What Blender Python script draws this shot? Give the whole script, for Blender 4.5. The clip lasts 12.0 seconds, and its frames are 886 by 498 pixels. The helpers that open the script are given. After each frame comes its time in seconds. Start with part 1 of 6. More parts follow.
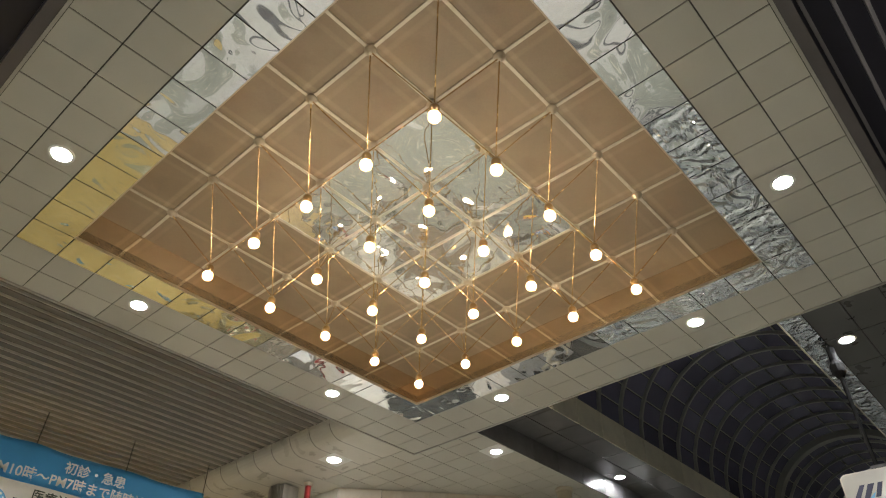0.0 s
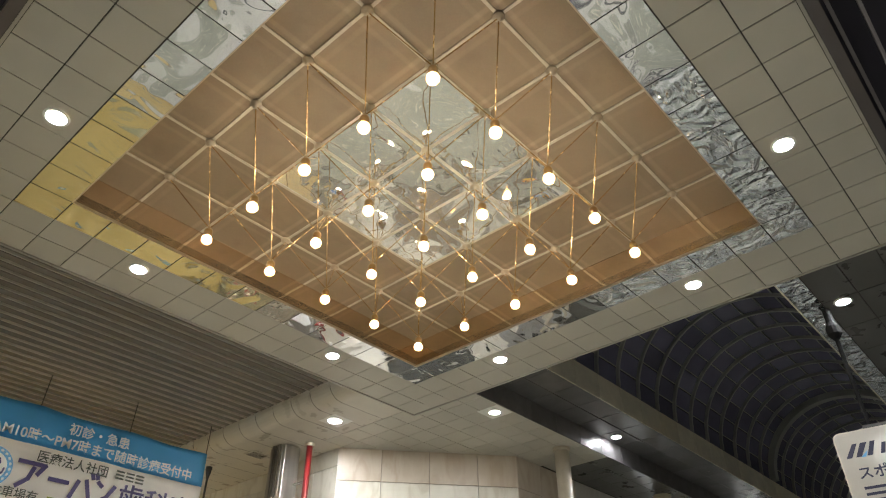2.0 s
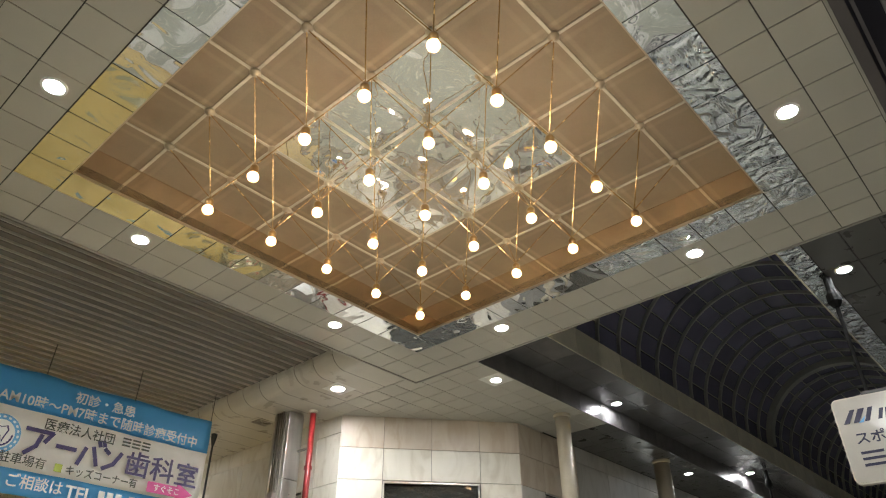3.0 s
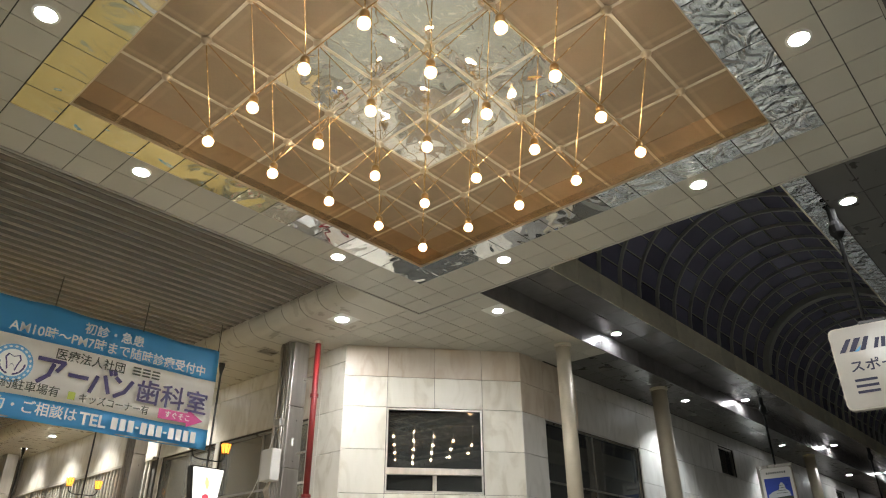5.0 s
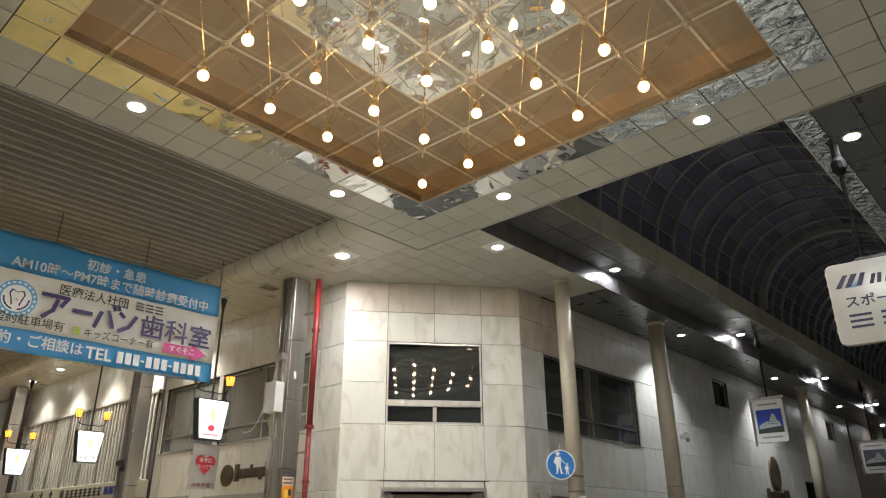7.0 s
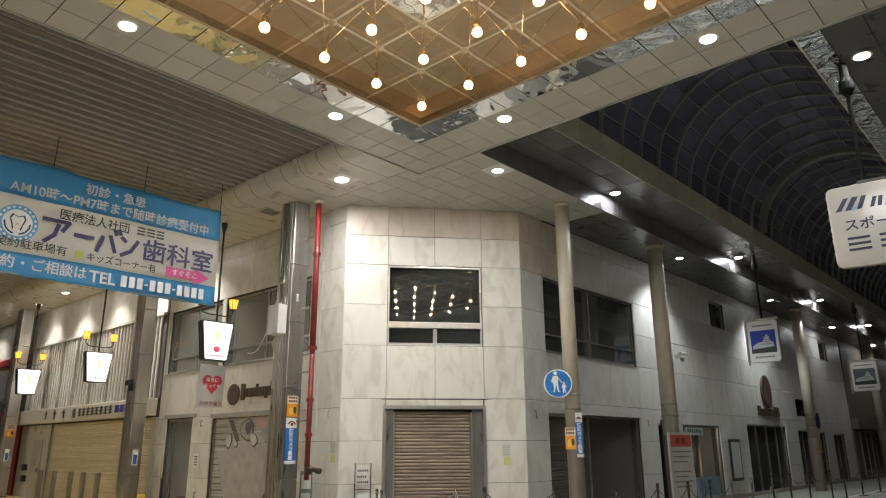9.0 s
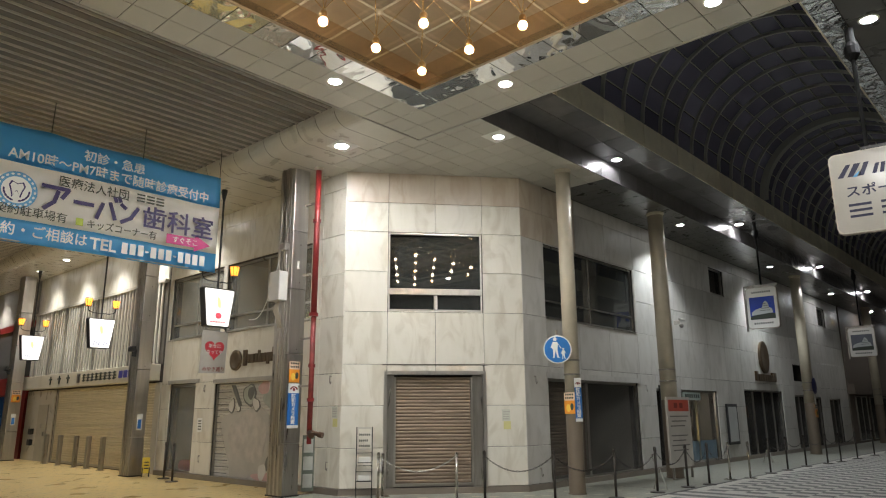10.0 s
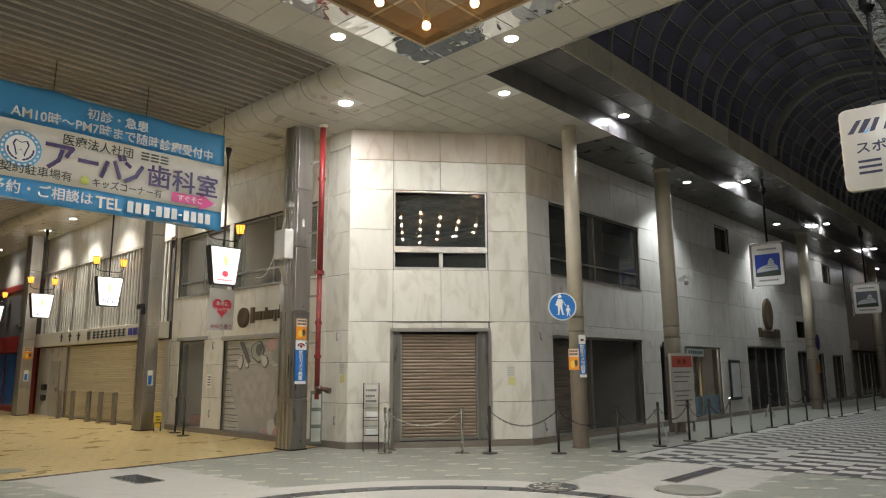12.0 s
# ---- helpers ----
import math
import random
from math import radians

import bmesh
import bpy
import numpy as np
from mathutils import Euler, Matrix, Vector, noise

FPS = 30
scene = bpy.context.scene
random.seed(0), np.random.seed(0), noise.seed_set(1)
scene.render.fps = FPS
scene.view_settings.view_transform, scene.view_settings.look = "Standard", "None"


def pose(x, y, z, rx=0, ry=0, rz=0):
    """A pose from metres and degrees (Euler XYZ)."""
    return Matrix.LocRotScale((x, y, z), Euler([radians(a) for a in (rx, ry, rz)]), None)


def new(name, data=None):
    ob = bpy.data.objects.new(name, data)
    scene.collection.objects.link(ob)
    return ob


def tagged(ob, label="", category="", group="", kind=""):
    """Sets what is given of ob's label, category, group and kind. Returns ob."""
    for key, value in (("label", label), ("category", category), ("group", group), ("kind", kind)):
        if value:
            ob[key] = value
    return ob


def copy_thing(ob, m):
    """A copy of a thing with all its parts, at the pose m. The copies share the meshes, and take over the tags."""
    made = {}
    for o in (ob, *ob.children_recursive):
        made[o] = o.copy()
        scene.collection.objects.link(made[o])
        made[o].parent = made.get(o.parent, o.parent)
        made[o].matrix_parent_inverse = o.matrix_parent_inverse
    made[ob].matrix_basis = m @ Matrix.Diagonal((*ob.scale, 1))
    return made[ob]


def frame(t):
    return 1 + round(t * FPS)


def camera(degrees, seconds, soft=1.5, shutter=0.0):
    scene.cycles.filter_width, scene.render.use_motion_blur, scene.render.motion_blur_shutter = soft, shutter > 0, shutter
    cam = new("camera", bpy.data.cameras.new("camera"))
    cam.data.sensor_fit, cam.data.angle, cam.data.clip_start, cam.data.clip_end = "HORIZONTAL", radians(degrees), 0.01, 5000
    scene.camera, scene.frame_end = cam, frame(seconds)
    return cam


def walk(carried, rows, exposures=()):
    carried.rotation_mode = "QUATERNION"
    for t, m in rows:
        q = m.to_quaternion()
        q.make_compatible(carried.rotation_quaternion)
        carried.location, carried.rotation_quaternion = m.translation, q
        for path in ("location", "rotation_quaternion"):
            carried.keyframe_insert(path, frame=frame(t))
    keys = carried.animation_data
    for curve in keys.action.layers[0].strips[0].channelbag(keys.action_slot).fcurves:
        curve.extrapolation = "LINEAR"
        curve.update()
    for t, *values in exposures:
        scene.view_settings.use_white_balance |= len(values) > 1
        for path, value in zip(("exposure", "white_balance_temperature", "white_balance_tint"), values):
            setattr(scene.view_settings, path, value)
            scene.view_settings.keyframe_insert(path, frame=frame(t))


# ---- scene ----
# a hand-held camera that stands at one corner of the crossing and tilts down
EYE = 1.65
cam = camera(65.21, 12.0, soft=1.1)
PATH = (  # seconds, yaw, pitch, roll
    (0, -48.12, 38.79, -0.01),
    (0.5, -48.06, 38.30, 0.10),
    (1, -48.09, 37.68, 0.16),
    (1.5, -48.10, 36.85, 0.11),
    (2, -48.12, 35.77, 0.14),
    (2.5, -48.13, 34.62, 0.22),
    (3, -47.92, 33.22, 0.23),
    (5, -47.69, 27.61, 0.22),
    (5.5, -47.69, 26.35, 0.25),
    (6, -47.68, 24.91, 0.23),
    (6.5, -47.67, 23.77, 0.26),
    (7, -47.71, 22.36, 0.23),
    (9, -47.67, 16.07, 0.33),
    (9.5, -47.70, 14.65, 0.37),
    (10, -47.63, 13.33, 0.35),
    (10.5, -47.42, 12.25, 0.33),
    (11, -47.31, 11.25, 0.33),
    (11.5, -47.21, 10.47, 0.36),
    (12, -47.18, 9.85, 0.38),
)
walk(cam, [(t, pose(0, 0, EYE, 90 + p, r, yaw)) for t, yaw, p, r in PATH])

# ---- world: night over the arcade roofs ----
world = bpy.data.worlds.new("night")
scene.world = world
world.use_nodes = True
world.node_tree.nodes["Background"].inputs[0].default_value = (0.055, 0.06, 0.085, 1)
world.node_tree.nodes["Background"].inputs[1].default_value = 0.25
DOWNLIGHT, BULB, LANTERN, SIGN_GLOW = 1000.0, 158.0, 2.2, 1.0
scene.view_settings.exposure = 0.0


# ---- materials ----
def mat(name, col, rough=0.5, metal=0.0, var=0.12, scale=3.0, fine=60.0, bump=0.0, bump_scale=40.0, dark=0.6, rand=0.0,
        stretch=(1, 1, 1), stain=0.0, coat=0.0, rvar=0.1, island=False):
    """A procedural surface: base colour, broad mottling, fine grain, stains, a per-piece shift and a relief."""
    m = bpy.data.materials.new(name)
    m.use_nodes = True
    nt = m.node_tree
    n, l = nt.nodes, nt.links
    b = n["Principled BSDF"]
    b.inputs["Roughness"].default_value = rough
    b.inputs["Metallic"].default_value = metal
    b.inputs["Coat Weight"].default_value = coat
    geo = n.new("ShaderNodeNewGeometry")
    mp = n.new("ShaderNodeMapping")
    mp.inputs["Scale"].default_value = stretch
    l.new(geo.outputs["Position"], mp.inputs[0])
    n1 = n.new("ShaderNodeTexNoise")
    n1.inputs["Scale"].default_value, n1.inputs["Detail"].default_value = scale, 5
    n2 = n.new("ShaderNodeTexNoise")
    n2.inputs["Scale"].default_value, n2.inputs["Detail"].default_value = fine, 3
    l.new(mp.outputs[0], n1.inputs["Vector"])
    l.new(mp.outputs[0], n2.inputs["Vector"])
    mix = n.new("ShaderNodeMath")
    mix.operation = "MULTIPLY_ADD"
    l.new(n2.outputs[0], mix.inputs[0])
    mix.inputs[1].default_value = 0.35
    l.new(n1.outputs[0], mix.inputs[2])
    ramp = n.new("ShaderNodeMapRange")
    ramp.inputs[1].default_value, ramp.inputs[2].default_value = 0.4, 0.95
    ramp.inputs[3].default_value, ramp.inputs[4].default_value = 1 - var, 1 + var
    l.new(mix.outputs[0], ramp.inputs[0])
    val = ramp.outputs[0]
    if rand:
        oi = n.new("ShaderNodeNewGeometry" if island else "ShaderNodeObjectInfo")
        rr = n.new("ShaderNodeMapRange")
        rr.inputs[3].default_value, rr.inputs[4].default_value = 1 - rand, 1 + rand
        l.new(oi.outputs["Random Per Island" if island else "Random"], rr.inputs[0])
        mul = n.new("ShaderNodeMath")
        mul.operation = "MULTIPLY"
        l.new(val, mul.inputs[0])
        l.new(rr.outputs[0], mul.inputs[1])
        val = mul.outputs[0]
    if stain:
        n3 = n.new("ShaderNodeTexNoise")
        n3.inputs["Scale"].default_value, n3.inputs["Detail"].default_value = scale * 0.45, 8
        l.new(mp.outputs[0], n3.inputs["Vector"])
        sr = n.new("ShaderNodeMapRange")
        sr.inputs[1].default_value, sr.inputs[2].default_value = 0.7, 0.75
        sr.inputs[3].default_value, sr.inputs[4].default_value = 1.0, 1 - stain
        l.new(n3.outputs[0], sr.inputs[0])
        mul = n.new("ShaderNodeMath")
        mul.operation = "MULTIPLY"
        l.new(val, mul.inputs[0])
        l.new(sr.outputs[0], mul.inputs[1])
        val = mul.outputs[0]
    hs = n.new("ShaderNodeHueSaturation")
    hs.inputs["Color"].default_value = (*col, 1)
    l.new(val, hs.inputs["Value"])
    l.new(hs.outputs[0], b.inputs["Base Color"])
    rm = n.new("ShaderNodeMapRange")
    rm.inputs[3].default_value, rm.inputs[4].default_value = max(rough - rvar, 0.02), min(rough + rvar, 1)
    l.new(n1.outputs[0], rm.inputs[0])
    l.new(rm.outputs[0], b.inputs["Roughness"])
    if bump:
        n4 = n.new("ShaderNodeTexNoise")
        n4.inputs["Scale"].default_value, n4.inputs["Detail"].default_value = bump_scale, 2
        l.new(mp.outputs[0], n4.inputs["Vector"])
        bp = n.new("ShaderNodeBump")
        bp.inputs["Strength"].default_value, bp.inputs["Distance"].default_value = bump, 0.02
        l.new(n4.outputs[0], bp.inputs["Height"])
        l.new(bp.outputs[0], b.inputs["Normal"])
    return m


def mirror(name, col, rough, wave, wave_scale, dist=0.1, detail=1.0, var=0.08, by_piece=0.0, strength=1.0):
    """A thin warped metal mirror: the relief bends what it shows."""
    m = mat(name, col, rough, 1.0, var=var, scale=1.5, rvar=rough * 0.4)
    n, l = m.node_tree.nodes, m.node_tree.links
    geo = n.new("ShaderNodeNewGeometry")
    tx = n.new("ShaderNodeTexNoise")
    tx.inputs["Scale"].default_value, tx.inputs["Detail"].default_value = wave_scale, detail
    tx.inputs["Distortion"].default_value = wave
    if by_piece:
        oi = n.new("ShaderNodeNewGeometry")
        add = n.new("ShaderNodeVectorMath")
        add.operation = "MULTIPLY_ADD"
        l.new(oi.outputs["Random Per Island"], add.inputs[0])
        add.inputs[1].default_value = (by_piece, by_piece, by_piece)
        l.new(geo.outputs["Position"], add.inputs[2])
        l.new(add.outputs[0], tx.inputs["Vector"])
    else:
        l.new(geo.outputs["Position"], tx.inputs["Vector"])
    bp = n.new("ShaderNodeBump")
    bp.inputs["Strength"].default_value, bp.inputs["Distance"].default_value = strength, dist
    l.new(tx.outputs[0], bp.inputs["Height"])
    l.new(bp.outputs[0], n["Principled BSDF"].inputs["Normal"])
    return m


def glow(name, col, strength):
    m = bpy.data.materials.new(name)
    m.use_nodes = True
    b = m.node_tree.nodes["Principled BSDF"]
    b.inputs["Base Color"].default_value = (*col, 1)
    b.inputs["Emission Color"].default_value = (*col, 1)
    b.inputs["Emission Strength"].default_value = strength
    b.inputs["Roughness"].default_value = 0.3
    return m


def marble_mat(name, a, b_, vein, rough):
    """Pale stone with slanting soft veins, a different cut on each slab."""
    m = mat(name, a, rough, var=0.06, scale=2.0, rvar=0.06)
    n, l = m.node_tree.nodes, m.node_tree.links
    bs = n["Principled BSDF"]
    oi = n.new("ShaderNodeObjectInfo")
    geo = n.new("ShaderNodeNewGeometry")
    off = n.new("ShaderNodeVectorMath")
    off.operation = "MULTIPLY_ADD"
    l.new(oi.outputs["Random"], off.inputs[0])
    off.inputs[1].default_value = (7.0, 3.0, 5.0)
    l.new(geo.outputs["Position"], off.inputs[2])
    mp = n.new("ShaderNodeMapping")
    mp.inputs["Rotation"].default_value = (0.75, 0.55, 0.2)
    mp.inputs["Scale"].default_value = (1.5, 1.5, 0.6)
    l.new(off.outputs[0], mp.inputs[0])
    v = n.new("ShaderNodeTexNoise")
    v.inputs["Scale"].default_value, v.inputs["Detail"].default_value, v.inputs["Distortion"].default_value = 1.7, 9, 1.3
    l.new(mp.outputs[0], v.inputs["Vector"])
    cr = n.new("ShaderNodeValToRGB")
    e = cr.color_ramp.elements
    e[0].position, e[0].color = 0.36, (*vein, 1)
    e[1].position, e[1].color = 0.66, (*a, 1)
    k = e.new(0.5)
    k.color = (*b_, 1)
    l.new(v.outputs[0], cr.inputs[0])
    rr = n.new("ShaderNodeMapRange")
    rr.inputs[3].default_value, rr.inputs[4].default_value = 0.93, 1.04
    l.new(oi.outputs["Random"], rr.inputs[0])
    hs = n.new("ShaderNodeHueSaturation")
    l.new(cr.outputs[0], hs.inputs["Color"])
    l.new(rr.outputs[0], hs.inputs["Value"])
    l.new(hs.outputs[0], bs.inputs["Base Color"])
    return m


def glass_mat(name, col, rough=0.02, alpha=0.35):
    """Window glass over a dim interior: part clear, part gloss."""
    m = bpy.data.materials.new(name)
    m.use_nodes = True
    b = m.node_tree.nodes["Principled BSDF"]
    b.inputs["Base Color"].default_value = (*col, 1)
    b.inputs["Roughness"].default_value = rough
    b.inputs["Alpha"].default_value = alpha
    b.inputs["IOR"].default_value = 1.55
    return m


M_TILE = mat("painted_ceiling_panel", (0.50, 0.48, 0.42), 0.38, var=0.05, scale=1.2, rand=0.045, island=True)
M_JOINT = mat("dark_joint", (0.06, 0.055, 0.048), 0.8)
M_TRIM = mat("grey_trim", (0.42, 0.40, 0.36), 0.35, metal=0.3)
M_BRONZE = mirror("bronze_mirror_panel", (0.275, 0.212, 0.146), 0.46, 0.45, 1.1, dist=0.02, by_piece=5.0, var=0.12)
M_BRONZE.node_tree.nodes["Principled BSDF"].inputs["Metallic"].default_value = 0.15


def paint_reflections_and_smudges(m, spacing, ox, oy):
    """Strip reflections painted as faint lighter straight bands, and dark smudges, on the bronze sheets."""
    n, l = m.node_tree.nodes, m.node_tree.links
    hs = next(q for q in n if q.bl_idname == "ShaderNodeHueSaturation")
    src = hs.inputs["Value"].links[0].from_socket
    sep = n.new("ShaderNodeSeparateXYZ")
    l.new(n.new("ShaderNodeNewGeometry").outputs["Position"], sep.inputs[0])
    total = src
    # each band lightens the base colour like a faint mirrored strip
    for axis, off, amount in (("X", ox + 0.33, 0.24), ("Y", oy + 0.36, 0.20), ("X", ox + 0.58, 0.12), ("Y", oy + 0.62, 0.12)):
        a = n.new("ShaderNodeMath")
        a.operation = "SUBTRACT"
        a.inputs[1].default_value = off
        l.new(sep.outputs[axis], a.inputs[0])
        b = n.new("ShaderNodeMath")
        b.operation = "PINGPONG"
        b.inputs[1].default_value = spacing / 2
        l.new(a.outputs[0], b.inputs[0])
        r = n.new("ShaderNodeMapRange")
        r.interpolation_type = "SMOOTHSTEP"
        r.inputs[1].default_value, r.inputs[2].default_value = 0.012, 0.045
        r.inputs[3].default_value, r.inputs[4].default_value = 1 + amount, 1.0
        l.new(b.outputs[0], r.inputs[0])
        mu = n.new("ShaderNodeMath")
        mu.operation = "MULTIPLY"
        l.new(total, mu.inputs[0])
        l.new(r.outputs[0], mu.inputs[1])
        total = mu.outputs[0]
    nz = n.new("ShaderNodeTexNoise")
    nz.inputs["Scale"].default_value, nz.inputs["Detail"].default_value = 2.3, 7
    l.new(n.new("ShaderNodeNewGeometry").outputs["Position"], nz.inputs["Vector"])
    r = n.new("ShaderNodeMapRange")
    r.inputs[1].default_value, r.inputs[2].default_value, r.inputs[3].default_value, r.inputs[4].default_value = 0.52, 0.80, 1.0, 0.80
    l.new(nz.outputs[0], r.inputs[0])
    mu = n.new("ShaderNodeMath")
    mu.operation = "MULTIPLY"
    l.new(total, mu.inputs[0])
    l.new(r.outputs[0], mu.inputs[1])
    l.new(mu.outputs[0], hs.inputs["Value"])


paint_reflections_and_smudges(M_BRONZE, 0.916, 4.90, 4.69)
M_BRONZE_WALL = mirror("bronze_mirror_side", (0.86, 0.72, 0.55), 0.03, 0.5, 1.2, dist=0.012)
M_SILVER = mirror("silver_mirror_panel", (0.86, 0.88, 0.88), 0.04, 1.1, 1.5, dist=0.045, by_piece=9.0)
M_SILVER_WAVY = mirror("rippled_silver_mirror_panel", (0.88, 0.94, 0.98), 0.03, 2.3, 3.0, dist=0.10, by_piece=9.0)
M_CENTRE = mirror("silver_centre_panel", (0.90, 0.91, 0.88), 0.03, 1.4, 1.4, dist=0.026, by_piece=9.0)
M_GOLDEN = mirror("yellowed_mirror_panel", (0.79, 0.775, 0.575), 0.09, 1.4, 1.7, dist=0.04, by_piece=9.0)
for m_, share in ((M_SILVER, 0.90), (M_SILVER_WAVY, 0.94), (M_GOLDEN, 0.78), (M_CENTRE, 0.80)):
    m_.node_tree.nodes["Principled BSDF"].inputs["Metallic"].default_value = share
M_BAR = mat("pale_metal_strip", (0.60, 0.55, 0.46), 0.4, metal=0.3, var=0.15, scale=8)
M_BRASS = mat("brass_tube", (0.72, 0.50, 0.22), 0.25, metal=1.0, var=0.12, scale=12)
M_WIRE = mat("dark_wire", (0.10, 0.07, 0.045), 0.45, metal=0.5)
M_SOCKET = mat("dark_brass_socket", (0.30, 0.19, 0.08), 0.35, metal=0.9)
M_NODE = mat("dull_metal_knob", (0.55, 0.48, 0.38), 0.35, metal=0.9)
M_BULB = glow("warm_bulb_core", (1.0, 0.84, 0.59), BULB)
M_GLOBE = glow("warm_bulb_globe", (1.0, 0.60, 0.20), 2.2)
M_GLOBE.node_tree.nodes["Principled BSDF"].inputs["Alpha"].default_value = 0.45
M_LAMP_DIM = glow("dimmer_white_lamp", (0.97, 0.98, 1.0), DOWNLIGHT * 0.34)
M_LAMP_STRONG = glow("strong_white_lamp", (0.98, 0.99, 1.0), DOWNLIGHT * 0.70)
M_LAMP_BEAM = glow("hooded_white_lamp", (0.95, 0.98, 1.0), 70.0)
M_LAMP_MID = glow("softer_white_lamp", (0.98, 0.98, 0.98), DOWNLIGHT * 0.42)
M_LAMP = glow("white_lamp", (0.98, 0.98, 0.97), DOWNLIGHT)
M_SLAT = mat("brown_grey_slat", (0.20, 0.175, 0.15), 0.42, metal=0.25, var=0.15, scale=2.0, stretch=(0.3, 3, 3))
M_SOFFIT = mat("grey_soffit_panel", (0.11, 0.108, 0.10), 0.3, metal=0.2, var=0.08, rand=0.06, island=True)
M_LIP = mat("pale_slat_edge", (0.62, 0.57, 0.50), 0.4, metal=0.3)
M_VOID = mat("painted_black_void", (0.012, 0.012, 0.012), 0.9)
M_COVE = mat("cream_cove_panel", (0.54, 0.51, 0.44), 0.3, var=0.06)
M_DARKGLOSS = mat("dark_gloss_panel", (0.15, 0.145, 0.145), 0.25, metal=0.25, var=0.15, rand=0.1, rvar=0.04, island=True)
M_FASCIA = mat("olive_fascia_panel", (0.74, 0.70, 0.56), 0.4, metal=0.3, rand=0.12, island=True)
M_VAULT = mat("smoked_roof_sheet", (0.120, 0.120, 0.180), 0.2, var=0.12, scale=0.8, rand=0.25, rvar=0.08, bump=0.05, bump_scale=3.0, island=True)
M_SIDE_ROOF = mat("dark_violet_roof", (0.035, 0.030, 0.055), 0.4, var=0.1)
M_EDGE = mat("brown_grey_edge_strip", (0.12, 0.105, 0.105), 0.4, metal=0.2, var=0.1)
M_BEAM = mat("grey_violet_beam_paint", (0.30, 0.275, 0.30), 0.5)
M_RIB = mat("grey_green_rib", (0.27, 0.275, 0.25), 0.45, metal=0.2)
M_MARBLE = marble_mat("pale_marble", (0.74, 0.71, 0.63), (0.71, 0.68, 0.595), (0.61, 0.57, 0.48), 0.36)
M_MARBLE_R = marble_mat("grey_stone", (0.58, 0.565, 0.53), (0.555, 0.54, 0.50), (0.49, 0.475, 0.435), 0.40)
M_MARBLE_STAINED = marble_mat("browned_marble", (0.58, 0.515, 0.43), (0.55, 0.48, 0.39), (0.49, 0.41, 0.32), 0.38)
M_PLINTH = mat("brown_plinth_stone", (0.20, 0.17, 0.14), 0.4, rand=0.12)
M_STEEL = mat("brushed_steel", (0.52, 0.495, 0.455), 0.36, metal=1.0, var=0.14, scale=2, stretch=(6, 6, 0.4))
M_STEEL_DARK = mat("dulled_steel", (0.36, 0.34, 0.31), 0.30, metal=0.9, var=0.2, scale=3, stretch=(4, 4, 0.5))
M_ALU = mat("aluminium_frame", (0.46, 0.44, 0.40), 0.32, metal=0.9, var=0.08)
M_GLASS = glass_mat("dark_window_glass", (0.045, 0.048, 0.045), 0.0, 0.7)
M_GLASS.node_tree.nodes["Principled BSDF"].inputs["IOR"].default_value = 1.9
M_GLASS_CLEAR = glass_mat("shop_glass", (0.08, 0.08, 0.075), 0.02, 0.22)
# pale base colour stands in for the bright street mirrored in the glass
M_GLASS_PALE = glass_mat("glass_paled_for_reflection", (0.30, 0.305, 0.28), 0.03, 0.34)
M_INSIDE = mat("dim_interior_wall", (0.34, 0.32, 0.28), 0.7, stain=0.3)
M_PRINT = mat("dark_print", (0.05, 0.06, 0.05), 0.5)
M_INSIDE_PALE = mat("cream_interior_wall", (0.66, 0.61, 0.50), 0.6, var=0.2, scale=1.2)
# near-black wall colour stands in for shade in unlit rooms and openings
M_INSIDE_DARK = mat("shade_coloured_interior_wall", (0.045, 0.042, 0.04), 0.7)
M_SHUTTER = mat("brown_shutter_slat", (0.25, 0.19, 0.135), 0.42, metal=0.2, var=0.45, scale=2.5, rand=0.10, stretch=(0.7, 0.7, 14), stain=0.5)
M_SHUTTER_CREAM = mat("cream_shutter_slat", (0.64, 0.56, 0.40), 0.4, metal=0.1, var=0.08, rand=0.06)
M_PIPE = mat("beige_painted_pipe", (0.47, 0.42, 0.32), 0.4, var=0.12, stain=0.2)
M_PIPE_DARK = mat("brown_sheet_wrap", (0.17, 0.135, 0.10), 0.5, stain=0.35)
M_RED = mat("red_paint", (0.21, 0.018, 0.017), 0.35, var=0.15, stain=0.3)
M_IRON = mat("matt_black_iron", (0.012, 0.012, 0.012), 0.9)
M_IRON.node_tree.nodes["Principled BSDF"].inputs["Specular IOR Level"].default_value = 0.05
M_BLACK = mat("black_paint", (0.022, 0.022, 0.022), 0.4)
M_WHITE = mat("white_enamel", (0.78, 0.78, 0.74), 0.4, var=0.04)
M_FLOOR = mat("grey_green_paver", (0.27, 0.275, 0.23), 0.42, var=0.14, scale=1.3, rand=0.08, stain=0.2, bump=0.15)
M_FLOOR_PALE = mat("pale_paver", (0.46, 0.445, 0.40), 0.4, var=0.1, rand=0.06, stain=0.15, bump=0.12)
M_FLOOR_LIGHT = mat("light_inlay_paver", (0.50, 0.48, 0.38), 0.45, rand=0.08)
M_FLOOR_DARK = mat("dark_paver", (0.075, 0.075, 0.075), 0.45, rand=0.2)
M_FLOOR_YELLOW = mat("yellow_paver", (0.58, 0.43, 0.18), 0.30, var=0.12, scale=1.5, rand=0.07, stain=0.08)
M_KERB = mat("brown_kerb_strip", (0.14, 0.10, 0.065), 0.5)
M_DOT = mat("brown_inlay", (0.36, 0.26, 0.12), 0.45)
M_GROUT = mat("floor_grout", (0.25, 0.245, 0.21), 0.8, scale=2)


